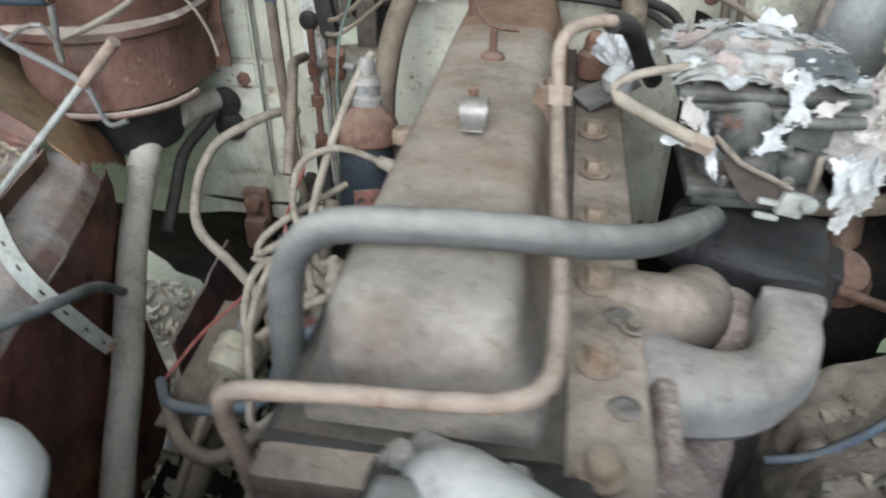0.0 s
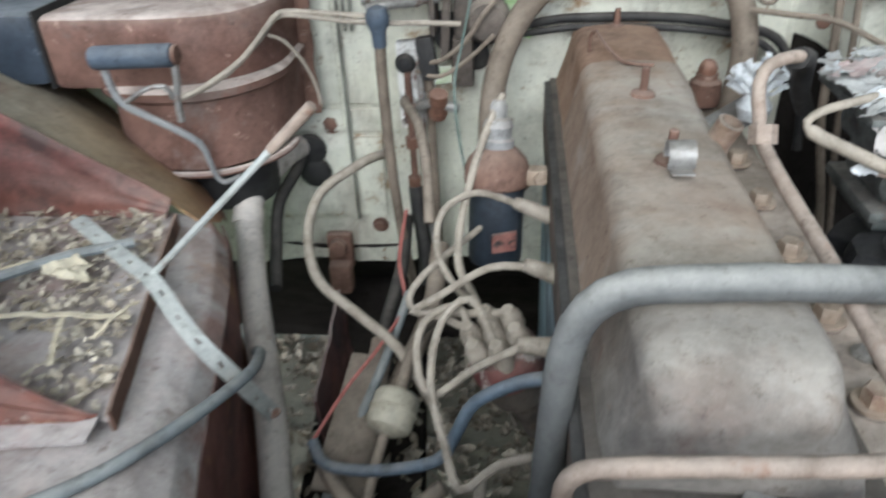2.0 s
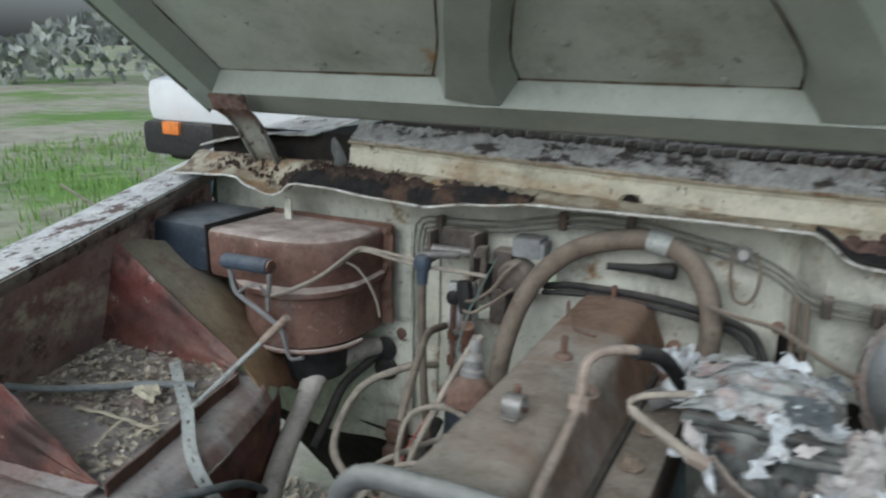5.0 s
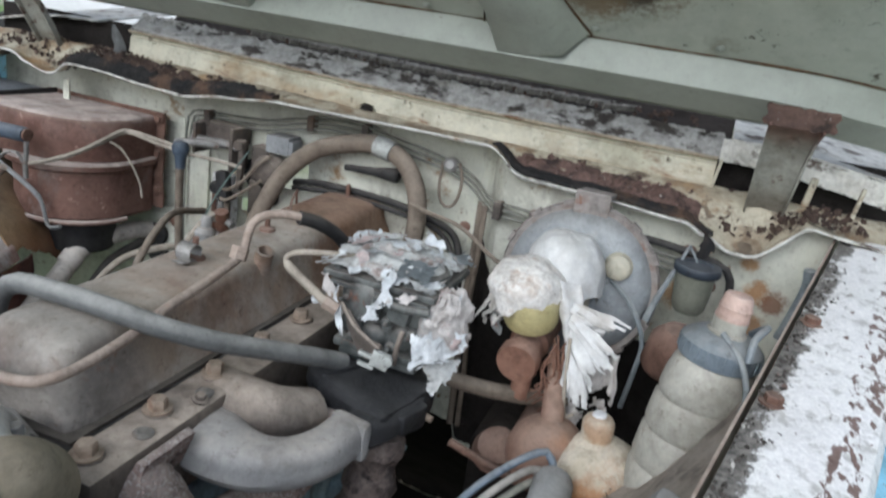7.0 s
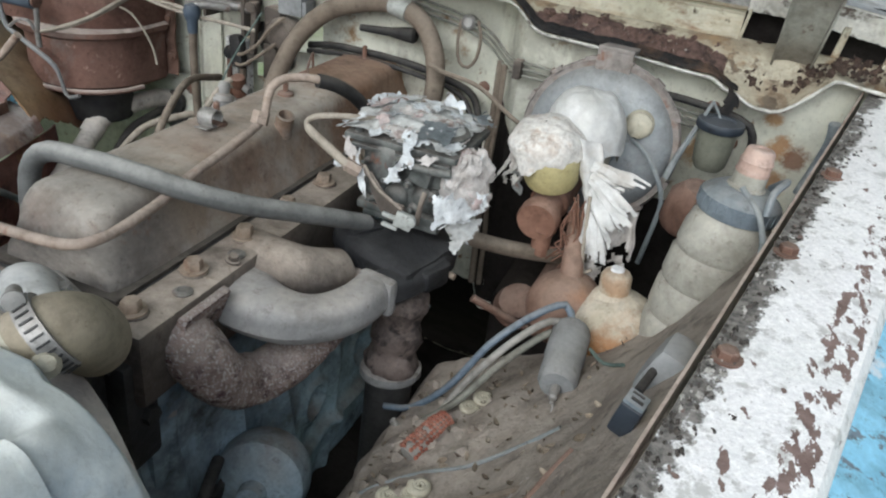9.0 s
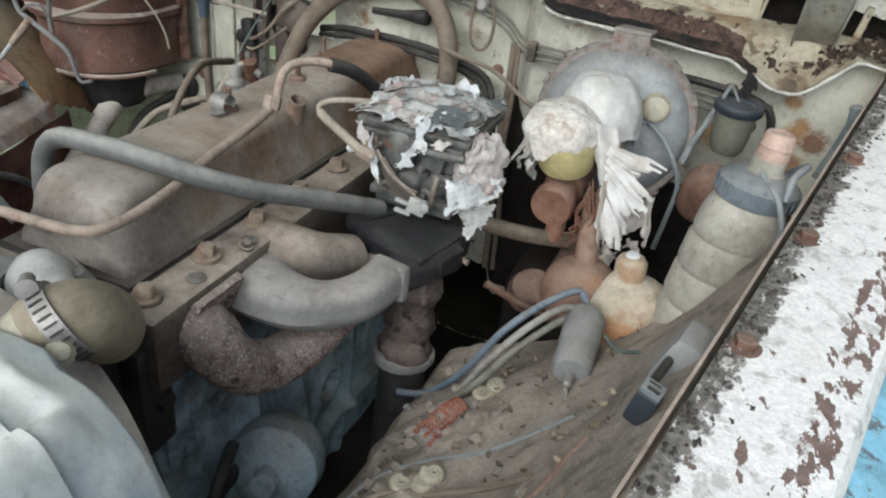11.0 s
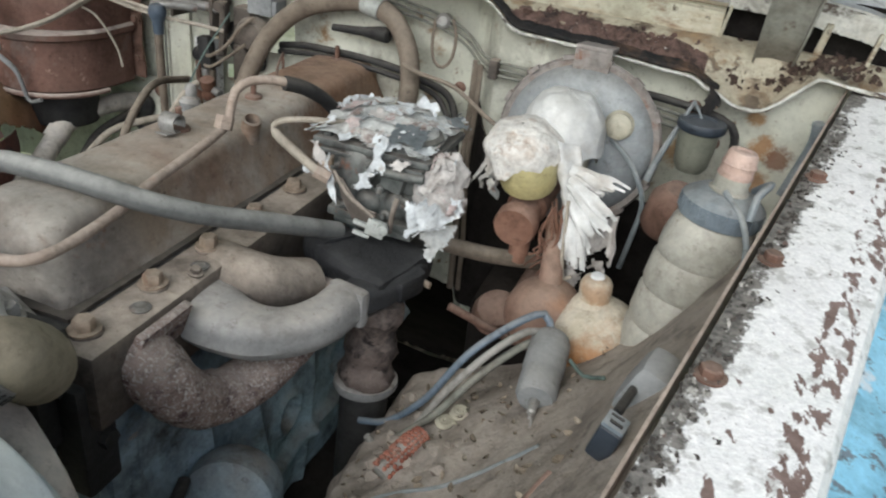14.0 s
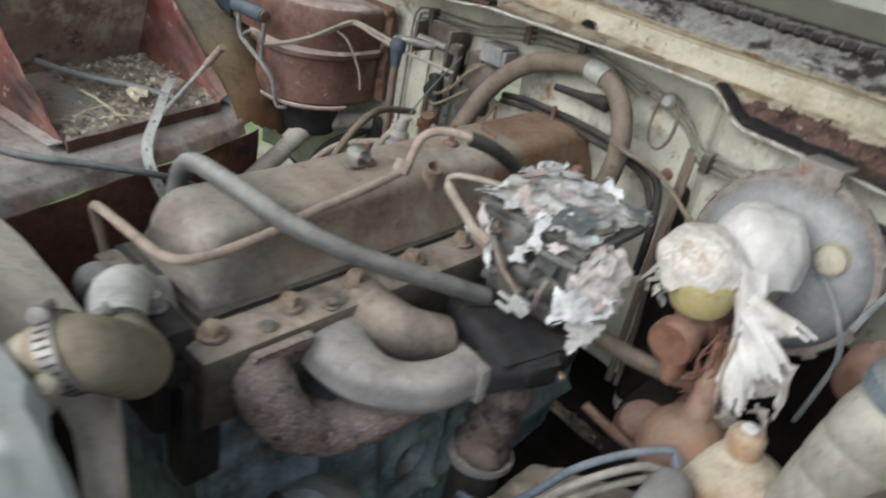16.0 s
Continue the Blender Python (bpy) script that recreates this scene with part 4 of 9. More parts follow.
lathe(bm, [(0, 0), (0.016, 0), (0.014, 0.012), (0, 0.014)], (-0.430, 1.152, 0.572), (0, -1, 0.1), 16)
part("mounting_bracket", bm, "rust", bulk, "rust-brown bracket at the panel's foot")

# pressed plates on the heater side
for x0, x1, z0, z1 in ((-0.530, -0.404, 0.770, 0.808), (-0.394, -0.342, 0.770, 0.808), (-0.470, -0.404, 0.816, 1.005), (-0.394, -0.342, 0.816, 1.005), (-0.394, -0.345, 0.620, 0.760)):
    bm = B()
    box(bm, ((x0 + x1) / 2, fw_y(-0.4) - 0.0055, (z0 + z1) / 2), (x1 - x0, 0.007, z1 - z0), 0.003)
    part("pressed_plate", bm, "cream", bulk)
# remains of the rubber seal on the gutter
def seal(x0, x1, seed, thick, label):
    bm = B()
    n = int((x1 - x0) / 0.006)
    rings = []
    for i in range(n + 1):
        u = i / n
        x = x0 + (x1 - x0) * u
        h = noise.noise(Vector((x * 40, 0, seed))) + 0.6 * noise.noise(Vector((x * 130, 2, seed)))
        t = thick * min(1, 0.25 + u * 8, 0.3 + (1 - u) * 5) * (1 + 0.35 * h)
        c = Vector((x, gutter_y(x) + 0.014 + 0.003 * h, lip_z(x) + 0.003))
        rings.append([c + Vector((0, math.cos(a) * 0.011 + (0.006 if math.sin(a) > 0.5 else 0), max(-0.15, math.sin(a)) * t + 0.0025 * noise.noise(Vector((x * 150, a, seed))))) for a in [k * math.tau / 12 for k in range(12)]])
    skin(bm, rings)
    return solo("rubber_seal", bm, "seal", label, "seal")


def seal_debris(x0, x1, n, seed, mat, label):
    """Rotted seal and rust crumbs banked up against the cowl."""
    bm = B()

    def fn(u, v):
        x = x0 + (x1 - x0) * u
        y = gutter_y(x) + 0.022 + 0.058 * v
        env = min(1, u * 6, (1 - u) * 6)
        h = 0.5 + noise.noise(Vector((x * 30, v * 2, seed))) + 0.5 * noise.noise(Vector((x * 110, v * 8, seed)))
        f = (y - gutter_y(x)) / (1.158 - gutter_y(x))
        f = f * f * (3 - 2 * f)
        base = lip_z(x) + (1.096 + cowl_rise(x) - lip_z(x)) * f
        return (x, y, base - 0.003 + env * 0.014 * max(0, h) * math.sin(math.pi * (0.12 + 0.88 * v)))
    sheet(bm, fn, 150, 14, 0.003)
    rs = random.Random(seed)
    for k in range(n):
        p = fn(rs.uniform(0.05, 0.95), rs.uniform(0.1, 0.9))
        scrap(bm, Vector(p) + Vector((0, 0, 0.004)), (rs.uniform(-1, 1), -0.6, rs.uniform(0.1, 1)), rs.uniform(0.006, 0.017), k + seed * 50, 0.4)
    solo("seal_debris", bm, mat, label, "debris", kind="stuff")


seal(-0.63, -0.125, 2.0, 0.022, "thick crumbling black rubber seal on the bulkhead gutter")
seal_debris(-0.60, -0.17, 90, 3, "crumbs", "brown and black crumbs behind the seal")
seal(0.272, 0.625, 6.0, 0.010, "torn black rubber seal with rust on the gutter")
seal_debris(0.30, 0.60, 40, 5, "crumbs_red", "rusty brown crumbs behind the torn seal")
bm = B()
sheet(bm, lambda u, v: (0.606 + 0.022 * u + 0.004 * math.sin(v * 5), gutter_y(0.62) - 0.006 + 0.003 * math.sin(u * 4 + v * 3), lip_z(0.62) + 0.012 - 0.040 * v - 0.014 * u), 6, 10, 0.003, lambda u, v: abs(u - 0.55) < 0.5 - 0.35 * v)
solo("seal_shred", bm, "seal", "loose end of the black seal hanging over the lip", "seal")

# cowl
cowl = thing("cowl", (0.04, 1.18, 1.1), "cream cowl panel with weathered white top edge", "cowl")
bm = B()


def cowl_face(u, v):
    x = -0.528 + 1.134 * u
    z = 1.092 + cowl_rise(x) + 0.046 * v
    y = 1.157 - 0.010 * (1 - v) ** 4 + (0.005 if 0.80 < v < 0.92 else 0)
    d = math.hypot(x - 0.008, (z - 1.098) * 1.3)
    y += 0.016 * max(0, min(1, (0.017 - d) / 0.004))
    return (x, y + 0.001 * noise.noise(Vector((x * 12, v, 0))), z)


sheet(bm, cowl_face, 200, 18, 0.002)
part("face", bm, "cream_worn", cowl)
bm = B()
tube(bm, [(x, 1.1545 + 0.001 * noise.noise(Vector((x * 40, 0, 0))), 1.1385 + cowl_rise(x)) for x in [-0.528 + 1.134 * i / 60 for i in range(61)]], 0.0028, 8, wob=0.3)
part("rusty_seam", bm, "rust_line", cowl, "rusty seam under the top edge")


def cowl_top(u, v):
    x = -0.530 + 1.138 * u
    a = v * 1.45
    y = 1.155 + 0.040 * math.sin(a) * 0.9 + 0.004 * noise.noise(Vector((u * 40, v * 2, 0)))
    z = 1.141 + cowl_rise(x) + 0.032 * v + 0.006 * noise.noise(Vector((u * 70, v * 5, 0))) * v + 0.003 * noise.noise(Vector((u * 190, v * 9, 0)))
    return (x, y, z)


sheet(bm := B(), cowl_top, 360, 14, 0.004)
part("top_edge", bm, "strip", cowl, "grey-white edge eaten by lichen")
# near-black sheet gives the gap under the hood its shade
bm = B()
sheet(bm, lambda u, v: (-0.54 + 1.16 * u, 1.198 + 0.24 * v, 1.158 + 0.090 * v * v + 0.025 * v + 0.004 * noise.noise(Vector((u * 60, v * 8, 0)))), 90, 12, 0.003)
part("plenum", bm, "void", cowl, "air intake sheet blackened in place of shade")
for k in range(34):
    x = -0.26 + k * 0.0215
    bm = B()
    box(bm, (x, 1.222, 1.181 + cowl_rise(x) + 0.003 * noise.noise(Vector((k * 1.7, 0, 0)))), (0.0032, 0.055, 0.012), 0.001, (0, 24, -38))
    part("louvre_slat", bm, "slat", cowl)
# openings beside the cowl: dark cavities under a white header, with thin posts
for s in (-1, 1):
    bm = B()
    sheet(bm, lambda u, v: (s * (0.62 + 0.30 * u), 1.165 + 0.36 * v, (1.172 if s > 0 else 1.160) - 0.04 * u * u + 0.035 * v + 0.003 * noise.noise(Vector((u * 8, v * 8, s)))), 24, 20, 0.003)
    part("scuttle_side", bm, "lip", cowl, "white scuttle panel")
    # black backing sheet paints the shade inside the cavity
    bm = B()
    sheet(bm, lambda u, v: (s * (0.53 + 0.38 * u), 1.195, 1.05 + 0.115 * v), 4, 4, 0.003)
    part("cavity_wall", bm, "void", cowl, "black backing sheet for the cavity's shade")
bm = B()
sheet(bm, lambda u, v: (0.607 + 0.25 * u, 1.158 - 0.03 * u * u, 1.136 - 0.022 * u * u + 0.034 * v + 0.002 * noise.noise(Vector((u * 30, v * 2, 0)))), 50, 4, 0.003)
part("header", bm, "lip", cowl, "white header over the openings")
for x, w in ((0.6095, 0.005), (0.742, 0.010), (0.806, 0.006)):
    bm = B()
    box(bm, (x, 1.152 - 0.5 * max(0, x - 0.70) ** 1.5, 1.115), (w, 0.006, 0.050), 0.002, (0, 6, 0))
    part("post", bm, "cream_rusty", cowl)
bm = B()
sheet(bm, lambda u, v: (-0.560 + 0.030 * u + 0.004 * math.sin(v * 4), 1.145 - 0.012 * math.sin(u * 3.1), 1.110 + 0.055 * v * (1 - 0.5 * (2 * u - 1) ** 2)), 12, 10, 0.004)
part("rubber_tab", bm, "rubber", cowl, "grey curled rubber tab")
bm = B()
for k in range(420):
    x = random.choice((rnd(0.63, 0.82), rnd(0.63, 0.82), rnd(-0.82, -0.55), rnd(-0.82, -0.55), rnd(-0.3, 0.58), rnd(-0.3, 0.58)))
    side = x > 0.6 or x < -0.53
    c = Vector((x, rnd(1.085, 1.15) if side else rnd(1.205, 1.25), 0))
    c.z = lip_z(x) + (1.096 + cowl_rise(x) - lip_z(x)) * max(0, (c.y - 1.075) / 0.083) + 0.006 if side else 1.172 + cowl_rise(x) + rnd(0, 0.014)
    scrap(bm, c, (rnd(-1, 1), -1, rnd(0, 1.5)), rnd(0.006, 0.020), k, 0.4)
ob = solo("plenum_debris", bm, "crumbs", "dead leaves and crumbs in the cowl gap", "debris", kind="stuff")

# hood
def hood_pt(x, y, up=0.0):
    """A point of the raised hood's inner skin; up: metres below the skin, towards the engine."""
    z = 1.255 + 0.75 * (1.08 - y)
    return Vector((x, y - 0.6 * up, z - 0.8 * up))


hood = thing("hood", (0, 1.1, 1.22), "raised grey-green hood with ribs, seen from below", "hood")
bm = B()
sheet(bm, lambda u, v: hood_pt(-0.84 + 1.76 * u, 1.135 - 1.0 * v, -0.014 + 0.002 * noise.noise(Vector((u * 5, v * 5, 0)))), 40, 40, 0.003)
part("skin", bm, "hood_panel", hood, "stained inner skin")


def rib(pts, widths, depth, name):
    """A hat-shaped rib along points (x, y) of the hood."""
    bm = B()
    prof = [(-0.5, -0.016), (-0.42, -0.004), (-0.30, depth), (0.30, depth), (0.42, -0.004), (0.5, -0.016)]
    rings = []
    for i, (x, y) in enumerate(pts):
        a, b = pts[max(0, i - 1)], pts[min(len(pts) - 1, i + 1)]
        d = Vector((b[0] - a[0], (b[1] - a[1]) * 1.25)).normalized()
        n = Vector((d.y, -d.x))
        rings.append([hood_pt(x + n.x * w * widths[i], y + n.y * w * widths[i] / 1.25, dd) for w, dd in prof])
    V = [[bm.verts.new(p) for p in r] for r in rings]
    for a, b in zip(V, V[1:]):
        for i in range(len(prof) - 1):
            bm.faces.new((a[i], a[i + 1], b[i + 1], b[i]))
    bmesh.ops.bevel(bm, geom=[e for e in bm.edges if len(e.link_faces) == 2 and e.calc_face_angle(0) > 0.4], offset=0.016, segments=5, affect="EDGES")
    ob = part(name, bm, "hood", hood, angle=60)
    for side in (0, -1):
        sm = B()
        tube(sm, [r[side] + (r[side] - r[2 if side == 0 else 3]).normalized() * 0.003 + Vector((0, -0.6, -0.8)) * 0.0045 for r in rings], lambda u: 0.0017 + 0.0016 * noise.noise(Vector((u * 14, side, depth * 90))), 6, 0.02, wob=0.9)
        part("seam_grime", sm, "seam", ob, "dark grimy seam")
    return ob


rib([(-0.83 + 0.0865 * i, 1.092 + 0.035 * max(0, (i - 17) / 3) ** 2) for i in range(21)], [0.095] * 21, 0.026, "rear_frame")
rib([(-0.225, 1.065), (-0.205, 1.0), (-0.175, 0.93), (-0.14, 0.86), (-0.08, 0.70), (-0.01, 0.5), (0.03, 0.3), (0.04, 0.18)], [0.15, 0.11, 0.105, 0.10, 0.10, 0.10, 0.1, 0.1], 0.024, "diagonal_rib")
rib([(0.310, 1.065), (0.292, 1.0), (0.262, 0.93), (0.225, 0.86), (0.165, 0.70), (0.10, 0.5), (0.05, 0.3), (0.045, 0.18)], [0.17, 0.12, 0.115, 0.11, 0.10, 0.10, 0.1, 0.1], 0.024, "diagonal_rib")
for s in (-1, 1):
    o = 0.08 if s > 0 else 0.0
    rib([(s * (0.795 + o), 1.12), (s * (0.795 + o), 0.9), (s * (0.79 + o), 0.6), (s * (0.78 + o), 0.3), (s * (0.77 + o), 0.15)], [0.09] * 5, 0.026, "side_frame")
rib([(-0.83 + 0.1 * i, 0.17) for i in range(17)], [0.10] * 17, 0.026, "front_frame")
bm = B()
for s in (-1, 1):
    sheet(bm, lambda u, v: hood_pt(0.923 if s > 0 else -0.843, 1.135 - 1.0 * u, -0.014 + 0.035 * v), 30, 2, 0.002)
sheet(bm, lambda u, v: hood_pt(-0.84 + 1.76 * u, 1.137, -0.014 + 0.026 * v), 40, 2, 0.002)
part("turned_edge", bm, "hood", hood)
for x, y in ((0.573, 0.95), (-0.06, 0.98), (-0.10, 1.035), (0.02, 1.035), (0.14, 1.04), (0.40, 1.035), (0.57, 1.035), (-0.3, 1.03), (-0.5, 1.03)):
    bm = B()
    lathe(bm, [(0, 0), (0.0055, 0), (0.007, 0.002), (0.004, 0.004), (0, 0.005)], hood_pt(x, y, -0.012), (0, -0.6, -0.8), 12)
    part("sealant_dab", bm, "hood", hood)
for s, yy in ((-1, 1.12), (1, 1.09)):
    bm = B()
    hx = 0.705 if s < 0 else 0.687
    pts = [(yy + 0.055, 1.06), (yy + 0.02, 1.10), (yy - 0.005, 1.14), (yy - 0.03, 1.18), (yy - 0.055, 1.205), (yy - 0.085, 1.222)]

    def arm(u, v, pts=pts, hx=hx, s=s):
        k = u * (len(pts) - 1)
        i = min(int(k), len(pts) - 2)
        f = k - i
        return (s * hx + (v - 0.5) * (0.050 + 0.014 * u), pts[i][0] + (pts[i + 1][0] - pts[i][0]) * f, pts[i][1] + (pts[i + 1][1] - pts[i][1]) * f)
    sheet(bm, lambda u, v: Vector(arm(u, v)) + Vector((0, 0.005 * math.sin(v * 3.14) + 0.0012 * noise.noise(Vector((u * 6, v * 4, s))), 0)), 24, 10, 0.003)
    for e in (0, 1):
        sheet(bm, lambda u, v, e=e: Vector(arm(u, e)) + Vector((0, -0.010 * v, -0.006 * v)), 24, 2, 0.003)
    hinge = part("hinge_arm", bm, "hinge", hood, "rust-topped grey hinge arm")
    bm = B()
    sheet(bm, lambda u, v: (s * hx + (u - 0.5) * (0.084 + 0.012 * noise.noise(Vector((v * 3, s, 0)))), yy - 0.088 - 0.010 * v, 1.216 + 0.026 * v + 0.004 * noise.noise(Vector((u * 9, v * 3, s)))), 16, 6, 0.004)
    part("hinge_plate", bm, "crumbs_red", hinge)

# ---- engine ----
engine = thing("engine", (0.02, 0.8, 0.3), "dust-covered straight-six engine with faded blue block", "engine")
bm = B()


def block_side(u, v):
    y, z = 0.40 + 0.80 * u, 0.30 + 0.47 * v
    x = 0.135 + 0.012 * math.sin(v * 5) + 0.012 * noise.noise(Vector((y * 7, z * 7, 0)))
    for yy in (0.50, 0.61, 0.74, 0.9, 1.05):
        d = math.hypot(y - yy, z - 0.50)
        x -= 0.014 * max(0, min(1, (0.028 - d) / 0.006))
        x += 0.006 * math.exp(-((d - 0.034) / 0.006) ** 2)
    for yy in (0.445, 0.555, 0.665, 0.80):
        x += 0.012 * math.exp(-((y - yy) / 0.012) ** 2) * (1 if z < 0.70 else 0.3)
    x += 0.018 * math.exp(-((z - 0.42) / 0.014) ** 2)
    return (x, y, z)


sheet(bm, block_side, 160, 100, 0.01)
box(bm, (0.02, 0.80, 0.53), (0.22, 0.78, 0.46), 0.01)
part("cylinder_block", bm, "block", engine, "faded blue cylinder block")
bm = B()
box(bm, (0.027, 0.805, 0.800), (0.241, 0.83, 0.092), 0.010)
for yy in (0.47, 0.565, 0.66, 0.76, 0.855, 0.95, 1.05):
    lathe(bm, [(0.0, 0), (0.017, 0.0), (0.016, 0.013), (0.013, 0.016), (0, 0.016)], (0.112, yy - 0.048, 0.834), (0, 0, 1), 18)
rough_up(bm, 0.0012, 40)
part("cylinder_head", bm, "cast", engine, "dusty brown cylinder head")
for k in range(8):
    y = 0.420 + 0.0955 * k
    bm = B()
    hexbolt(bm, (0.112, y, 0.850), 0.0105, 0.012)
    part("head_bolt", bm, "bolt", engine)
for y in (0.465, 0.56):
    bm = B()
    lathe(bm, [(0.004, 0), (0.010, 0), (0.011, 0.002), (0.006, 0.004), (0.003, 0.003)], (0.128, y + 0.012, 0.846), (0, 0, 1), 16)
    part("dowel_ring", bm, "steel", engine)
bm = B()
box(bm, (0.045, 0.382, 0.80), (0.13, 0.05, 0.13), 0.012)
box(bm, (0.115, 0.40, 0.74), (0.04, 0.045, 0.14), 0.006)
lathe(bm, [(0, 0), (0.017, 0), (0.017, 0.012), (0, 0.012)], (0.108, 0.385, 0.815), (1, 0, 0), 6)
lathe(bm, [(0, 0), (0.011, 0), (0.011, 0.010), (0, 0.010)], (0.134, 0.405, 0.735), (1, 0, 0), 6)
part("front_cover", bm, "dark", engine, "oily dark front casting")
bm = B()
lathe(bm, [(0, 0), (0.045, 0), (0.058, 0.01), (0.062, 0.03), (0.058, 0.06), (0.04, 0.075), (0.018, 0.08), (0.016, 0.10), (0, 0.10)], (0.185, 0.56, 0.545), (0.30, -1, 0.35), 28)
part("dynamo", bm, "block", engine, "grey-blue dynamo end")
bm = B()
box(bm, (0.165, 0.42, 0.555), (0.010, 0.16, 0.018), 0.003, (10, 0, 0))
tube(bm, [(0.155, 0.49, 0.60), (0.17, 0.45, 0.60), (0.18, 0.41, 0.575), (0.185, 0.36, 0.53)], 0.008)
part("adjuster_bar", bm, "dark", engine)

# valve cover
vc = thing("valve_cover", (-0.008, 0.8, 0.845), "dusty tan pressed-steel valve cover with rusty far end", "valve cover")


def cover_ring(y, front=0.0, top=0.928, wtop=0.066, wbot=0.089, drop=0.0):
    """Cross-section of the cover at y."""
    pts = []
    zb, zt = 0.852, top - drop
    n = 7
    wl, bl = wtop - 0.016, wbot - 0.020
    prof = [(-bl, zb), (-bl + 0.004, zb + 0.014)]
    for i in range(n + 1):
        a = math.pi - (math.pi / 2) * i / n
        prof.append((-wl + 0.020 + 0.020 * math.cos(a), zt - 0.022 + 0.022 * math.sin(a)))
    prof += [(-wl * 0.4, zt + 0.002), (0, zt + 0.003), (wtop * 0.4, zt + 0.002)]
    for i in range(n + 1):
        a = math.pi / 2 - (math.pi / 2) * i / n
        prof.append((wtop - 0.020 + 0.020 * math.cos(a), zt - 0.022 + 0.022 * math.sin(a)))
    prof += [(wbot - 0.004, zb + 0.014), (wbot, zb)]
    return [Vector((-0.008 + x, y, z)) for x, z in prof]


def cover_shell(y0, y1, n, mat, pname, lab, front_cap, back_cap):
    bm = B()
    rings = []
    L = 0.045
    ys = []
    if front_cap:
        ys += [y0 + L * (1 - math.cos(i * math.pi / 2 / 8)) for i in range(8)]
        ys += [y0 + L + (y1 - y0 - L) * i / n for i in range(n + 1)]
    else:
        ys += [y0 + (y1 - y0 - L) * i / n for i in range(n + 1)]
        ys += [y1 - L + L * math.sin(i * math.pi / 2 / 8) for i in range(1, 9)]
    for y in ys:
        f = 0.0
        if front_cap and y < y0 + L:
            f = 1 - (y - y0) / L
        if back_cap and y > y1 - L:
            f = 1 - (y1 - y) / L
        k = 1 - math.sqrt(max(0, 1 - f * f))
        raised = 0.004 * (1 / (1 + math.exp(-(y - 0.90) / 0.006)))
        r = cover_ring(y, top=0.934 + raised, wtop=0.068 - 0.020 * k, wbot=0.089 - 0.010 * k, drop=0.050 * k)
        for p in r:
            p += noise.noise_vector(p * 16) * 0.0012
        rings.append(r)
    V = [[bm.verts.new(p) for p in r] for r in rings]
    for a, b in zip(V, V[1:]):
        for i in range(len(a) - 1):
            bm.faces.new((a[i], a[i + 1], b[i + 1], b[i]))
    if front_cap:
        bm.faces.new(V[0])
    if back_cap:
        bm.faces.new(V[-1])
    return part(pname, bm, mat, vc, lab, angle=50)


cover_shell(0.432, 0.985, 60, "cover", "shell", "dusty tan shell", True, False).data.name = "shell"
cover_shell(0.985, 1.200, 24, "cover_rust", "rear_shell", "rust-red rear end", False, True)
bm = B()
sheet(bm, lambda u, v: (-0.008 + (-0.078 + 0.176 * u), 0.422 + 0.790 * v, 0.848 + 0.004 * abs(2 * u - 1) + 0.0012 * noise.noise(Vector((u * 4, v * 30, 0)))), 16, 80, 0.004)
part("flange", bm, "greasy", vc, "grimy dark flange")
bm = B()
box(bm, (-0.001, 0.817, 0.8435), (0.186, 0.80, 0.006), 0.001)
part("gasket", bm, "dark", vc, "black oily gasket")
for y, h in ((0.705, 0.030), (0.870, 0.030), (1.128, 0.026)):
    bm = B()
    lathe(bm, [(0, 0), (0.013, 0), (0.012, 0.0035), (0.006, 0.006), (0.0042, 0.0065), (0.0042, h), (0.003, h + 0.001), (0, h + 0.001)], (-0.002, y + 0.008, 0.9365), (0.02, -0.05, 1), 16)
    part("stud", bm, "rust", vc, "rusty stud")
bm = B()


def cliprim(u, v):
    a = -0.9 + 4.6 * u
    return (0.002 + 0.022 * (v - 0.5), 0.694 - 0.011 * math.cos(a), 0.952 + 0.011 * math.sin(a))


sheet(bm, cliprim, 18, 5, 0.0015)
sheet(bm, lambda u, v: (0.002 + 0.018 * (u - 0.5), 0.698 - 0.026 * v, 0.9405 + 0.003 * v * v), 4, 6, 0.0012)
part("cable_clip", bm, "steel", vc, "dull bent metal clip")
bm = B()
lathe(bm, [(0.006, 0), (0.014, 0), (0.0125, 0.01), (0.0125, 0.034), (0.0095, 0.035), (0.009, 0.012), (0.006, 0.01)], (0.052, 0.784, 0.916), (0.35, -0.25, 1), 20)
part("breather_stub", bm, "cover", vc, "open breather stub")
bm = B()
tube(bm, [(-0.045, 1.03, 0.935), (-0.046, 1.03, 0.955), (-0.04, 1.02, 0.965), (-0.03, 0.99, 0.955), (-0.012, 0.96, 0.946), (0.02, 0.955, 0.944)], 0.0022, 6)
part("wire_hook", bm, "rust", vc)

# long hose over the cover
bm = B()
tube(bm, [(-0.112, 0.500, 0.66), (-0.108, 0.499, 0.76), (-0.103, 0.498, 0.85), (-0.098, 0.498, 0.905), (-0.086, 0.499, 0.936), (-0.062, 0.500, 0.952), (-0.02, 0.502, 0.955), (0.03, 0.505, 0.955), (0.072, 0.512, 0.950), (0.105, 0.530, 0.938), (0.142, 0.571, 0.917), (0.176, 0.631, 0.892), (0.201, 0.690, 0.866), (0.217, 0.735, 0.845)], 0.0118, 18, wob=0.05)
lhose = thing("rubber_hose", (0.0, 0.495, 0.93), "dusty grey rubber hose lying across the valve cover", "hose")
part("hose_body", bm, "rubber", lhose)
bm = B()
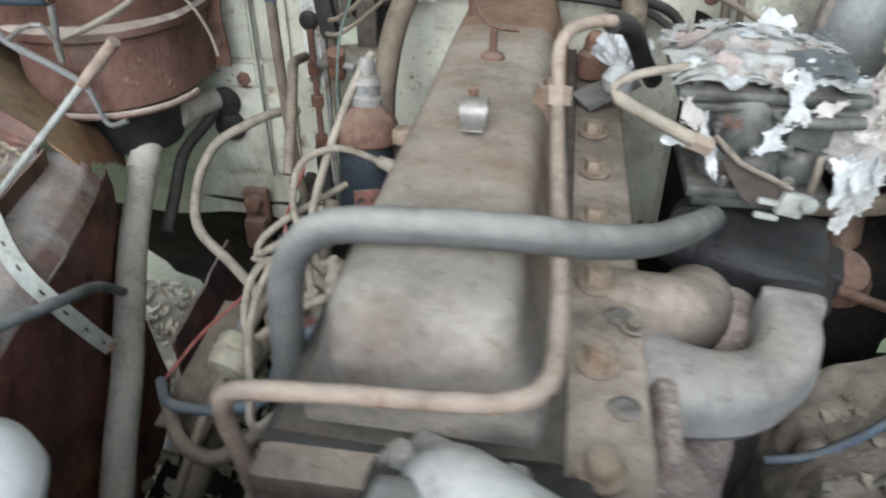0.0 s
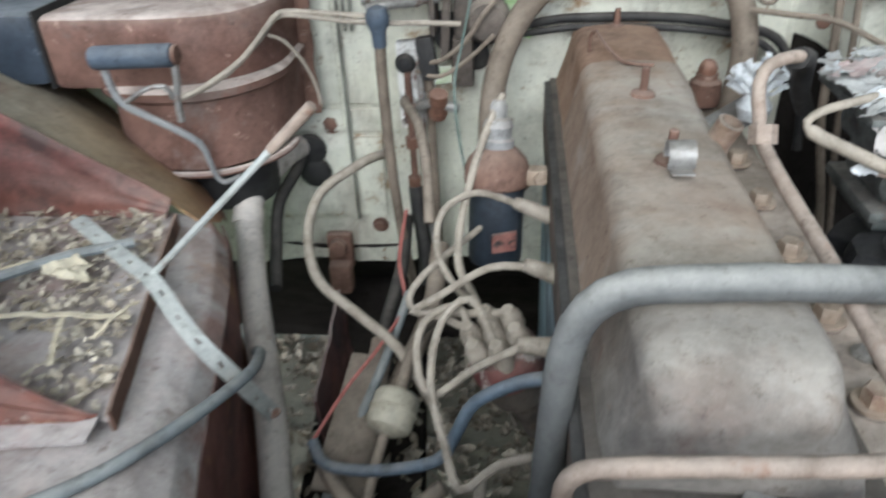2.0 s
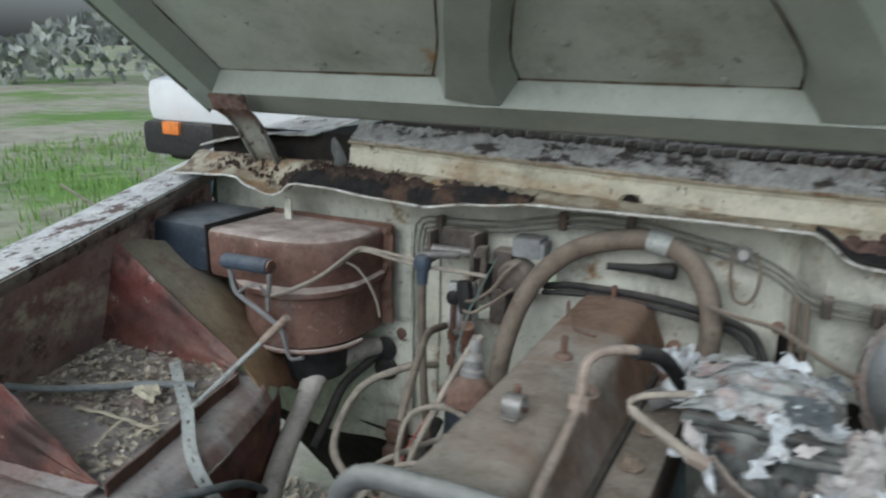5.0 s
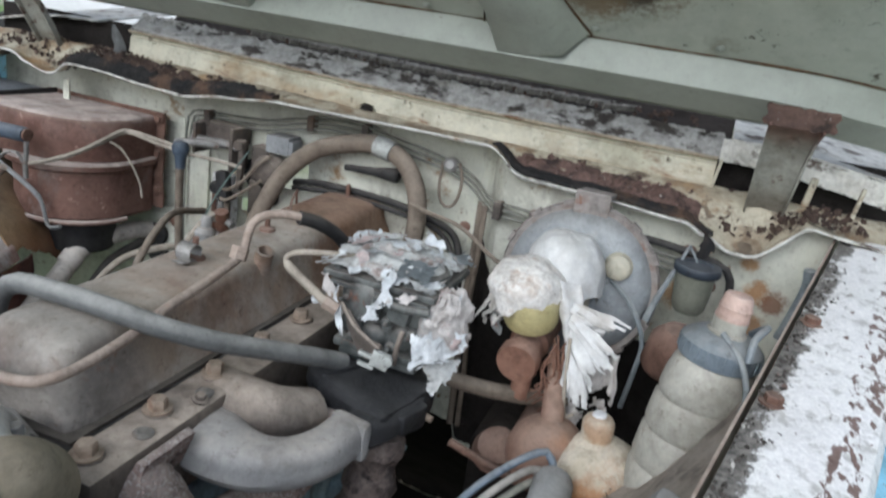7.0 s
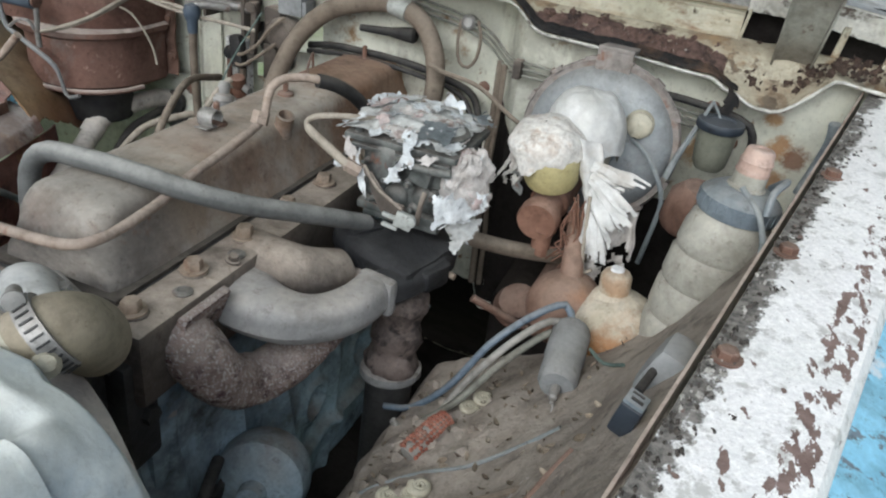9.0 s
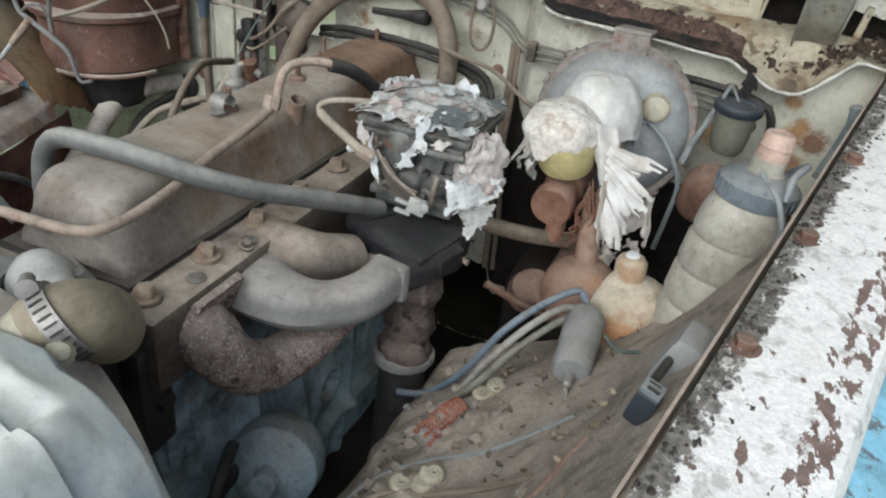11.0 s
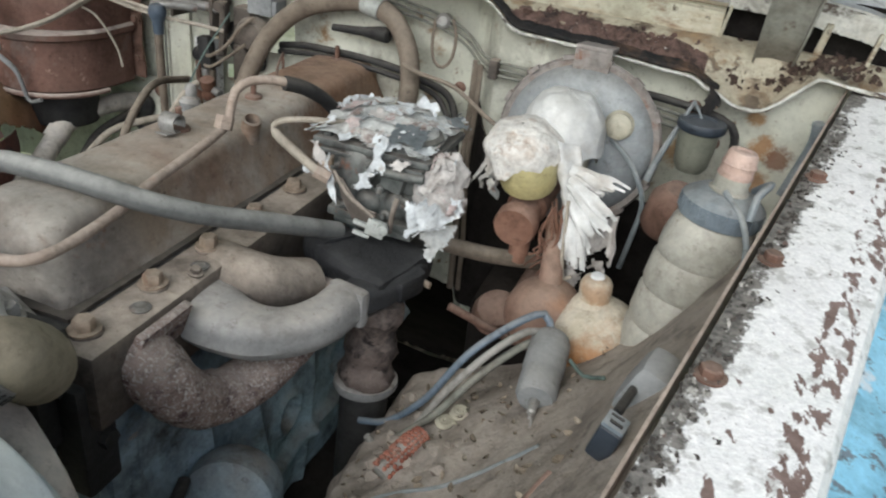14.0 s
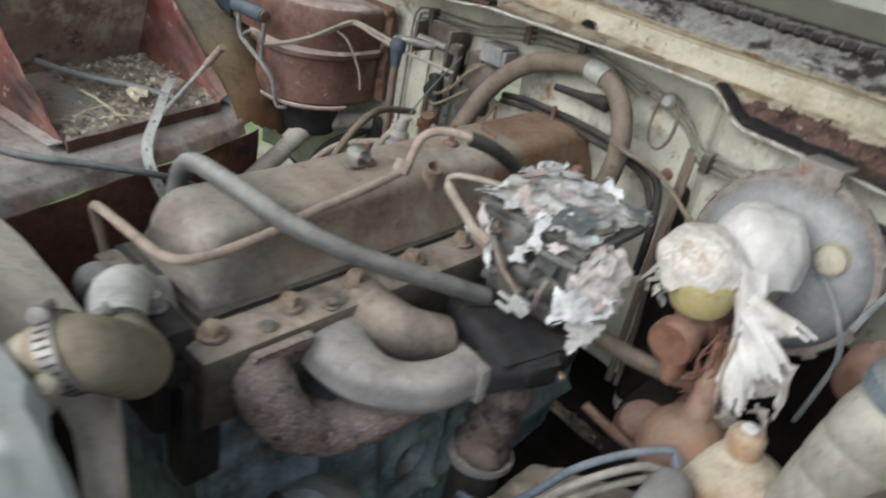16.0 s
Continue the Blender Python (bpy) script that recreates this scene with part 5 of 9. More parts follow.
lathe(bm, [(0.0118, -0.006), (0.0145, -0.006), (0.0145, 0.006), (0.0118, 0.006)], (-0.1105, 0.4995, 0.70), (0.03, 0, 1), 20)
part("hose_clip", bm, "zinc", lhose, "pale band clip low on the hose")
# steel tube round the cover
st = thing("vacuum_pipe", (0.063, 0.5, 0.93), "rust-pink steel pipe with nut, running round the valve cover", "pipe")
bm = B()
tube(bm, [(-0.100, 0.412, 0.80), (-0.104, 0.408, 0.85), (-0.104, 0.402, 0.885), (-0.096, 0.398, 0.903), (-0.078, 0.396, 0.910), (-0.03, 0.395, 0.915), (0.03, 0.395, 0.919), (0.060, 0.398, 0.921), (0.077, 0.413, 0.922), (0.081, 0.45, 0.923), (0.080, 0.51, 0.929), (0.076, 0.57, 0.939), (0.072, 0.65, 0.948), (0.069, 0.708, 0.959), (0.068, 0.722, 0.975), (0.067, 0.735, 0.997), (0.078, 0.752, 1.008), (0.10, 0.768, 1.010), (0.115, 0.782, 1.006)], 0.0058, 10, wob=0.08)
part("pipe", bm, "tube", st)
bm = B()
lathe(bm, [(0, 0), (0.0115, 0), (0.0115, 0.016), (0, 0.016)], (0.069, 0.704, 0.957), (0, 0.45, 0.9), 6)
part("nut", bm, "tube", st)
bm = B()
tube(bm, [(0.110, 0.778, 1.006), (0.125, 0.80, 0.998), (0.138, 0.835, 0.975), (0.150, 0.862, 0.945), (0.165, 0.88, 0.92)], 0.0095, 12)
part("rubber_sleeve", bm, "rubber_blk", st, "black rubber sleeve")

# manifolds
intake = thing("intake_manifold", (0.2, 0.6, 0.8), "dusty grey alloy intake manifold with a curved arm", "intake manifold")


def duct(bm, mid, half, tall, z_ridge=-0.25):
    """A flattened cast duct with a ridge round its flank; half(u) and tall(u) are its half sizes."""
    P = spline(mid, 0.006)
    rings = []
    for i, p in enumerate(P):
        d = (P[min(i + 1, len(P) - 1)] - P[max(i - 1, 0)]).normalized()
        s = Vector((d.y, -d.x, 0)).normalized()
        u = i / (len(P) - 1)
        ring = []
        for k in range(36):
            a = k * math.tau / 36
            ca, sa = math.cos(a), math.sin(a)
            x, z = math.copysign(abs(ca) ** 0.72, ca), math.copysign(abs(sa) ** 0.72, sa)
            x *= 1 + 0.07 * math.exp(-((z - z_ridge) / 0.10) ** 2)
            q = p + s * x * half(u) + Vector((0, 0, z * tall(u)))
            ring.append(q + noise.noise_vector(q * 22) * 0.0012)
        rings.append(ring)
    return skin(bm, rings)


bm = B()
duct(bm, [(0.120, 0.566, 0.806), (0.150, 0.556, 0.804), (0.186, 0.550, 0.801), (0.220, 0.556, 0.799), (0.248, 0.578, 0.799), (0.266, 0.612, 0.800), (0.272, 0.648, 0.801)], lambda u: 0.050 - 0.024 * min(1, u * 1.7), lambda u: 0.029 - 0.003 * u)
part("arm", bm, "alu", intake)
bm = B()
box(bm, (0.276, 0.654, 0.801), (0.053, 0.018, 0.050), 0.008, (0, 0, -10))
part("end_lug", bm, "alu", intake, "square cast lug")
bm = B()
box(bm, (0.134, 0.555, 0.806), (0.014, 0.115, 0.068), 0.005, (0, 0, 0))
hexbolt(bm, (0.135, 0.555, 0.85), 0.006, 0.006, (0.3, 0, 1))
part("port_flange", bm, "cast", intake)
bm = B()
tube(bm, [(0.115, 0.62, 0.812), (0.150, 0.615, 0.815), (0.185, 0.635, 0.805), (0.205, 0.68, 0.79)], lambda u: 0.040 - 0.006 * u, 20)
part("rear_arm", bm, "cast", intake)
bm = B()
duct(bm, [(0.276, 0.656, 0.800), (0.288, 0.692, 0.803), (0.290, 0.745, 0.803), (0.275, 0.800, 0.798), (0.235, 0.855, 0.79)], lambda u: 0.024 + 0.022 * min(1, u * 2), lambda u: 0.022 + 0.002 * u)
duct(bm, [(0.225, 0.700, 0.79), (0.245, 0.760, 0.80), (0.262, 0.800, 0.815), (0.262, 0.805, 0.835)], lambda u: 0.032, lambda u: 0.022)
rough_up(bm, 0.005, 18)
pl = B()
box(pl, (0.268, 0.740, 0.812), (0.112, 0.115, 0.044), 0.012, (0, 5, -16))
box(pl, (0.206, 0.735, 0.820), (0.055, 0.060, 0.052), 0.020, (0, 0, -25))
box(pl, (0.322, 0.722, 0.806), (0.026, 0.050, 0.030), 0.006, (0, 0, -16))
bmesh.ops.subdivide_edges(pl, edges=pl.edges[:], cuts=3, use_grid_fill=True)
rough_up(pl, 0.004, 30)
part("plenum_block", pl, "oily", intake, "oily black block")
part("plenum", bm, "oily", intake, "oily black plenum")
bm = B()
hexbolt(bm, (0.318, 0.752, 0.802), 0.006, 0.006, (1, -0.2, 0.1))
tube(bm, [(0.31, 0.755, 0.80), (0.345, 0.748, 0.797)], 0.0045, 8)
part("bracket_screw", bm, "bolt", intake)

exhaust = thing("exhaust_manifold", (0.2, 0.65, 0.65), "scaly rusted exhaust manifold with dark down pipe", "exhaust manifold")
bm = B()
tube(bm, [(0.125, 0.462, 0.806), (0.152, 0.456, 0.798), (0.168, 0.463, 0.772), (0.175, 0.490, 0.736), (0.186, 0.530, 0.716), (0.203, 0.575, 0.722), (0.218, 0.615, 0.744), (0.230, 0.66, 0.768), (0.24, 0.70, 0.775)], lambda u: 0.0335 - 0.004 * u, 26, step=0.006)
box(bm, (0.150, 0.478, 0.822), (0.012, 0.075, 0.05), 0.005, (0, 20, 0))
rough_up(bm, 0.0022, 70)
rough_up(bm, 0.0014, 180)
part("runner", bm, "rough_rust", exhaust)
bm = B()
lathe(bm, [(0.028, 0), (0.038, 0), (0.040, 0.010), (0.036, 0.020), (0.031, 0.030), (0.034, 0.045), (0.038, 0.055), (0.036, 0.066), (0.031, 0.075), (0.034, 0.098), (0.039, 0.106), (0.038, 0.118), (0.03, 0.130)], (0.278, 0.722, 0.640), (0.04, 0.05, 1), 26)
rough_up(bm, 0.005, 42)
rough_up(bm, 0.003, 110)
part("heat_riser", bm, "riser", exhaust, "crusty brown heat riser")
bm = B()
lathe(bm, [(0.030, 0), (0.043, 0.0), (0.046, 0.005), (0.045, 0.014), (0.032, 0.018)], (0.278, 0.722, 0.624), (0.04, 0.05, 1), 26, oval=0.85)
part("flange", bm, "alu", exhaust)
bm = B()
tube(bm, [(0.278, 0.722, 0.63), (0.277, 0.722, 0.56), (0.272, 0.73, 0.45), (0.25, 0.78, 0.33), (0.22, 0.9, 0.24)], 0.034, 20)
part("down_pipe", bm, "dark", exhaust, "black down pipe")

def along(path, u):
    k = u * (len(path) - 1)
    i = min(int(k), len(path) - 2)
    return path[i].lerp(path[i + 1], k - i)


# carburettor wrapped in scraps
carb = thing("carburettor", (0.26, 0.8, 0.85), "oxidised carburettor with levers, half wrapped in torn foil", "carburettor")
bm = B()
box(bm, (0.255, 0.805, 0.864), (0.125, 0.115, 0.012), 0.004)
box(bm, (0.255, 0.805, 0.852), (0.110, 0.105, 0.010), 0.003)
part("base_flange", bm, "carb", carb)
bm = B()
box(bm, (0.258, 0.808, 0.889), (0.105, 0.100, 0.040), 0.010)
for x, z in ((0.215, 0.893), (0.245, 0.885), (0.285, 0.892)):
    lathe(bm, [(0.0, 0), (0.016, 0), (0.017, 0.006), (0.012, 0.012), (0.006, 0.014), (0, 0.014)], (x, 0.760, z), (rnd(-0.2, 0.2), -1, 0.1), 16)
part("throttle_body", bm, "carb", carb)
bm = B()
box(bm, (0.252, 0.810, 0.929), (0.118, 0.112, 0.044), 0.012)
box(bm, (0.250, 0.806, 0.947), (0.138, 0.128, 0.006), 0.002)
lathe(bm, [(0.0, 0), (0.024, 0), (0.026, 0.004), (0.026, 0.012), (0.020, 0.016), (0.010, 0.018), (0, 0.018)], (0.231, 0.757, 0.930), (-0.15, -1, 0.05), 22)
box(bm, (0.281, 0.752, 0.927), (0.030, 0.020, 0.026), 0.005, (0, 12, 0))
part("float_bowl", bm, "carb", carb)
bm = B()
box(bm, (0.248, 0.812, 0.957), (0.156, 0.136, 0.010), 0.004)
lathe(bm, [(0.040, 0), (0.046, 0), (0.046, 0.012), (0.040, 0.016), (0.037, 0.012), (0.037, 0.002)], (0.275, 0.80, 0.961), (0, 0, 1), 26)
for dx, dy in ((-0.062, -0.055), (0.0, -0.060), (0.062, -0.055), (-0.062, 0.055), (0.062, 0.055)):
    lathe(bm, [(0, 0), (0.006, 0), (0.006, 0.005), (0, 0.006)], (0.248 + dx, 0.812 + dy, 0.962), (0, 0, 1), 10)
part("bowl_cover", bm, "carb", carb)
for p, d, r in (((0.208, 0.748, 0.930), (-0.2, -1, 0.1), 0.005), ((0.252, 0.742, 0.944), (0, -1, 0.1), 0.004), ((0.266, 0.745, 0.915), (0.3, -1, -0.2), 0.006), ((0.243, 0.742, 0.912), (-0.6, -1, 0.3), 0.005), ((0.300, 0.748, 0.905), (0.1, -1, 0), 0.006), ((0.222, 0.745, 0.882), (-0.3, -1, 0), 0.005), ((0.276, 0.748, 0.880), (0, -1, 0.2), 0.007)):
    bm = B()
    lathe(bm, [(0, 0), (r, 0), (r, 0.006), (r * 0.6, 0.008), (r * 0.5, 0.016), (0, 0.016)], p, d, 8)
    part("jet_screw", bm, "carb", carb)
bm = B()
tube(bm, [(0.262, 0.738, 0.941), (0.290, 0.737, 0.941), (0.322, 0.742, 0.942)], 0.0058, 10)
part("choke_bar", bm, "carb", carb, "dull grey-green bar")
bm = B()
sheet(bm, lambda u, v: Vector((0.216, 0.733, 0.912)).lerp(Vector((0.272, 0.720, 0.884)), u) + Vector((0, 0.002, 0.018 * (v - 0.6) * (1 + 0.6 * math.sin(u * 3.1)) - 0.014 * math.sin(u * 3.14))), 14, 4, 0.003)
part("throttle_arm", bm, "cast", carb, "brown throttle arm")
bm = B()
tube(bm, [(0.205, 0.738, 0.925), (0.228, 0.728, 0.905), (0.252, 0.718, 0.898), (0.272, 0.717, 0.888)], 0.0028, 8)
part("return_spring", bm, "cast", carb, "thin brown spring")
bm = B()
box(bm, (0.276, 0.718, 0.874), (0.024, 0.008, 0.022), 0.002, (0, 14, 10))
for dz in (-0.0065, 0.0075):
    box(bm, (0.257, 0.717, 0.868 + dz), (0.022, 0.006, 0.0055), 0.002, (0, 12, 10))
lathe(bm, [(0, 0), (0.007, 0), (0.007, 0.008), (0, 0.009)], (0.286, 0.716, 0.878), (0.3, -1, 0), 12)
part("throttle_clip", bm, "zinc", carb, "pale forked throttle clip")
bm = B()
tube(bm, [(0.294, 0.735, 0.912), (0.292, 0.728, 0.895), (0.290, 0.728, 0.868)], 0.0036, 8)
part("link_rod", bm, "cast", carb, "thin dusty link rod")
bm = B()
tube(bm, [(0.205, 0.800, 0.968), (0.180, 0.770, 0.974), (0.152, 0.752, 0.975), (0.128, 0.746, 0.970), (0.116, 0.744, 0.961), (0.121, 0.741, 0.953), (0.134, 0.738, 0.946), (0.162, 0.733, 0.934), (0.188, 0.728, 0.923)], lambda u: 0.0040 + (0.0022 if u > 0.62 else 0), 10)
part("fuel_pipe", bm, "wire_cream", carb, "bent cream fuel pipe")
bm = B()
lathe(bm, [(0, 0), (0.009, 0), (0.009, 0.02), (0, 0.02)], (0.184, 0.729, 0.924), (0.6, 0.2, -0.3), 6)
part("union_nut", bm, "tube", carb)

wrap = thing("foil_wrapping", (0.27, 0.8, 0.97), "torn grey, white and pink foil scraps draped on the carburettor", "wrapping")


def crumple(p, amp, f, seed):
    q = Vector(p)
    n = noise.noise_vector(q * f + Vector((seed, 0, 0)))
    return q + Vector([math.copysign(abs(a) ** 0.8, a) for a in n]) * amp + noise.noise_vector(q * f * 3.1) * amp * 0.35


def foil_top(x, y):
    u, v = (x - 0.158) / 0.165, (y - 0.742) / 0.142
    return 0.966 + 0.016 * math.sin(max(0, min(1, u)) * 3.1) ** 0.6 * math.sin(max(0, min(1, v)) * 2.6) ** 0.7 + 0.004 * noise.noise(Vector((x * 40, y * 40, 0)))


def ragged(u, v, seed, bite=0.16):
    e = min(u, 1 - u, v, 1 - v)
    return e > bite * (0.5 + 0.8 * noise.noise(Vector((u * 4, v * 4, seed))) + 0.55 * noise.noise(Vector((u * 12, v * 12, seed))))


bm = B()
sheet(bm, lambda u, v: crumple((0.156 + 0.170 * u, 0.741 + 0.146 * v, foil_top(0.156 + 0.170 * u, 0.741 + 0.146 * v)), 0.0026, 45, 2.0), 80, 72, 0.0006, lambda u, v: ragged(u, v, 4.2, 0.08) and math.hypot(u - 0.20, v - 0.86) > 0.07)
part("foil_sheet", bm, "paper", wrap, "torn grey foil with white and pink patches", angle=22)
# torn pieces lie over one another on the top
rs = random.Random(12)
for k in range(46):
    x, y = rs.uniform(0.168, 0.318), rs.uniform(0.746, 0.880)
    sx, sy, turn = rs.uniform(0.016, 0.042), rs.uniform(0.014, 0.036), rs.uniform(0, 3.1)
    lift = rs.uniform(0.001, 0.006)
    tx, ty = rs.uniform(-0.25, 0.25), rs.uniform(-0.3, 0.15)
    bm = B()

    def piece(u, v):
        a, b = (u - 0.5) * sx, (v - 0.5) * sy
        px, py = x + a * math.cos(turn) - b * math.sin(turn), y + a * math.sin(turn) + b * math.cos(turn)
        return crumple((px, py, foil_top(px, py) + lift + a * tx + b * ty + 6 * a * a), 0.0028, 60, k)
    sheet(bm, piece, 14, 14, 0.0005, lambda u, v: ragged(u, v, k * 3.3, 0.30))
    if len(bm.faces):
        part("foil_scrap", bm, rs.choice(("paper", "paper", "paper", "paper_w", "paper_w", "paper_w", "paper_p", "foil_pink", "foil_slate")), wrap, angle=25)
# a smooth slate piece over the choke opening
bm = B()
sheet(bm, lambda u, v: crumple((0.262 + 0.050 * u, 0.745 + 0.050 * v, 0.976 + 0.010 * v), 0.0015, 30, 8.0), 26, 26, 0.0006, lambda u, v: ragged(u, v, 5.5, 0.14))
part("foil_sheet", bm, "foil_slate", wrap, "smooth slate-grey piece", angle=25)


# a crumpled bag bulges on the far side, its hem bright and ragged
def bag(u, v):
    a, b = -1.9 + 3.4 * u, 1.35 - 2.4 * v
    p = Vector((0.333 + 0.038 * math.cos(b) * math.sin(a), 0.790 - 0.046 * math.cos(b) * math.cos(a), 0.922 + 0.050 * math.sin(b)))
    return crumple(p, 0.0065, 34, 3.0)


bm = B()
sheet(bm, bag, 70, 60, 0.0006, lambda u, v: ragged(u, v, 1.7, 0.09) and noise.noise(Vector((u * 6, v * 6, 8))) < 0.52)
part("foil_sheet", bm, "paper_p", wrap, "crumpled grey-pink foil bag", angle=22)
for k in range(20):
    u0, v0 = rs.uniform(0.2, 0.8), rs.uniform(0.08, 0.85)
    su, sv = rs.uniform(0.08, 0.20), rs.uniform(0.08, 0.20)
    bm = B()
    sheet(bm, lambda u, v: crumple(Vector(bag(u0 + (u - 0.5) * su, v0 + (v - 0.5) * sv)) + Vector((0.003 + 0.003 * math.sin(u * 3), -0.004 - 0.004 * v, 0.002)), 0.003, 60, k), 14, 14, 0.0005, lambda u, v: ragged(u, v, 60 + k * 3.1, 0.30))
    if len(bm.faces):
        part("foil_scrap", bm, rs.choice(("paper_p", "paper_p", "paper", "foil_pink", "paper_w")), wrap, angle=25)
for k, (x0, w, z0, h) in enumerate(((0.303, 0.030, 0.912, 0.052), (0.318, 0.036, 0.910, 0.040), (0.338, 0.032, 0.912, 0.028), (0.308, 0.046, 0.898, 0.036), (0.325, 0.042, 0.918, 0.022))):
    bm = B()
    sheet(bm, lambda u, v: crumple((x0 + w * u + 0.004 * v, 0.738 + 0.014 * u - 0.008 * math.sin(u * 3 + v + k) - 0.004 * v + 0.002 * k, z0 - h * v * (1 - 0.25 * u) + 0.010 * u), 0.0046, 42, 5.0 + k), 30, 34, 0.0006, lambda u, v: ragged(u, v, 6.6 + 3 * k, 0.16))
    part("foil_hem", bm, "paper_w", wrap, "bright white-blue torn hem", angle=22)
for k, (x0, w, z0, h) in enumerate(((0.322, 0.034, 0.872, 0.046), (0.340, 0.026, 0.880, 0.036))):
    bm = B()
    sheet(bm, lambda u, v: crumple((x0 + w * u, 0.756 + 0.008 * u, z0 - h * v), 0.0042, 40, 9.0 + k), 24, 34, 0.0006, lambda u, v: abs(u - 0.5 + 0.15 * v) < 0.5 - 0.40 * v + 0.16 * noise.noise(Vector((u * 3, v * 9, 3 + k))))
    part("foil_shred", bm, "paper", wrap, "grey hanging shred", angle=22)
# narrow strips hang down the front
for k, (pts, w, mt) in enumerate((
        ([(0.262, 0.752, 0.985), (0.264, 0.738, 0.968), (0.263, 0.733, 0.950), (0.262, 0.731, 0.934)], 0.020, "paper_w"),
        ([(0.252, 0.733, 0.940), (0.250, 0.730, 0.928), (0.247, 0.730, 0.914)], 0.022, "paper_w"),
        ([(0.190, 0.742, 0.948), (0.198, 0.735, 0.925), (0.206, 0.732, 0.905), (0.214, 0.730, 0.884)], 0.010, "paper_w"),
        ([(0.176, 0.742, 0.958), (0.184, 0.738, 0.942), (0.192, 0.736, 0.926)], 0.016, "paper_p"),
        ([(0.160, 0.738, 0.918), (0.170, 0.734, 0.920), (0.182, 0.732, 0.922)], 0.014, "paper_w"),
        ([(0.292, 0.742, 0.962), (0.290, 0.738, 0.952), (0.284, 0.736, 0.944)], 0.022, "paper_p"),
        ([(0.252, 0.876, 0.985), (0.268, 0.874, 0.990), (0.290, 0.872, 0.982)], 0.020, "paper_w"))):
    P = spline(pts, 0.003)
    bm = B()

    def strand(u, v):
        q = along(P, u)
        return crumple(q + Vector((1, 0, 0.25) if abs(pts[0][2] - pts[-1][2]) > 0.01 else (0, 0.3, 1)).normalized() * w * (v - 0.5) * (1 + 0.4 * math.sin(u * 9 + k)), 0.003, 55, 30 + k)
    sheet(bm, strand, 26, 10, 0.0005, lambda u, v: ragged(u, v, 80 + 5 * k, 0.20))
    if len(bm.faces):
        part("foil_strip", bm, mt, wrap, angle=25)
# pleated film tuft behind the carburettor pipe
bm = B()
for k in range(26):
    a = -1.1 + 2.2 * k / 25
    c = Vector((0.136, 0.948, 0.905))
    tip = c + Vector((math.sin(a) * 0.038, rnd(-0.01, 0.02), math.cos(a) * 0.045 + rnd(-0.006, 0.006)))
    w = Vector((math.cos(a), rnd(-0.6, 0.6), -math.sin(a))) * 0.0034
    sheet(bm, lambda u, v: c.lerp(tip, u) + w * (v - 0.5) * (0.4 + 1.6 * u) + Vector((0, 0.004 * math.sin(u * 9 + k), 0)), 6, 2, 0.0005)
lathe(bm, [(0, 0), (0.016, 0.0), (0.020, 0.015), (0.010, 0.03), (0, 0.03)], (0.136, 0.948, 0.883), (0, 0, 1), 16)
solo("film_tuft", bm, "paper_w", "pleated white film tuft tied round a pipe end", "plastic film")

# oil filler like fitting behind the cover
ff = thing("pressure_sender", (0.112, 1.075, 0.86), "rusty brass sender unit beside the valve cover", "sender")
bm = B()
lathe(bm, [(0, 0), (0.019, 0), (0.020, 0.004), (0.020, 0.030), (0.014, 0.034), (0.014, 0.040), (0, 0.040)], (0.110, 1.07, 0.855), (0, 0, 1), 18)
part("body", bm, "rust", ff)
bm = B()
lathe(bm, [(0, 0), (0.011, 0), (0.013, 0.006), (0.010, 0.014), (0.006, 0.018), (0, 0.018)], (0.110, 1.07, 0.895), (0, 0, 1), 8)
part("cap", bm, "copper", ff)
bm = B()
box(bm, (0.125, 0.985, 0.868), (0.07, 0.05, 0.006), 0.002, (0, -20, 25))
solo("sheet_bracket", bm, "grey_can", "small grey sheet-metal bracket beside the valve cover", "bracket")

# thermostat outlet and top hose
th = thing("thermostat_outlet", (0.06, 0.37, 0.87), "pale chalky metal elbow with a hose clamp", "thermostat housing")
bm = B()
tube(bm, [(0.036, 0.394, 0.826), (0.030, 0.384, 0.854), (0.038, 0.366, 0.876), (0.060, 0.349, 0.883), (0.090, 0.334, 0.884), (0.118, 0.324, 0.886)], lambda u: 0.032 - 0.006 * u, 26)
part("elbow", bm, "alu_pale", th)
bm = B()
box(bm, (0.04, 0.385, 0.852), (0.10, 0.065, 0.014), 0.005, (0, 0, -20))
hexbolt(bm, (0.064, 0.384, 0.868), 0.009, 0.014)
hexbolt(bm, (0.000, 0.40, 0.862), 0.009, 0.010)
part("flange", bm, "alu", th)
bm = B()
lathe(bm, [(0.012, 0), (0.022, 0), (0.024, 0.01), (0.020, 0.03), (0, 0.034)], (0.024, 0.352, 0.872), (-0.9, 0.10, 0.05), 18)
part("stub", bm, "grey_can", th, "grey side stub")

th2 = thing("radiator_hose", (0.17, 0.28, 0.93), "beige dust-covered rubber elbow hose with steel clamps", "hose")
bm = B()
tube(bm, [(0.104, 0.326, 0.884), (0.130, 0.322, 0.890), (0.158, 0.318, 0.898), (0.184, 0.305, 0.915), (0.203, 0.284, 0.943), (0.212, 0.262, 0.964), (0.207, 0.247, 0.968), (0.200, 0.237, 0.961)], lambda u: 0.0270 + 0.002 * math.sin(u * 3.14), 28, step=0.004)
part("hose_body", bm, "beige_hose", th2)


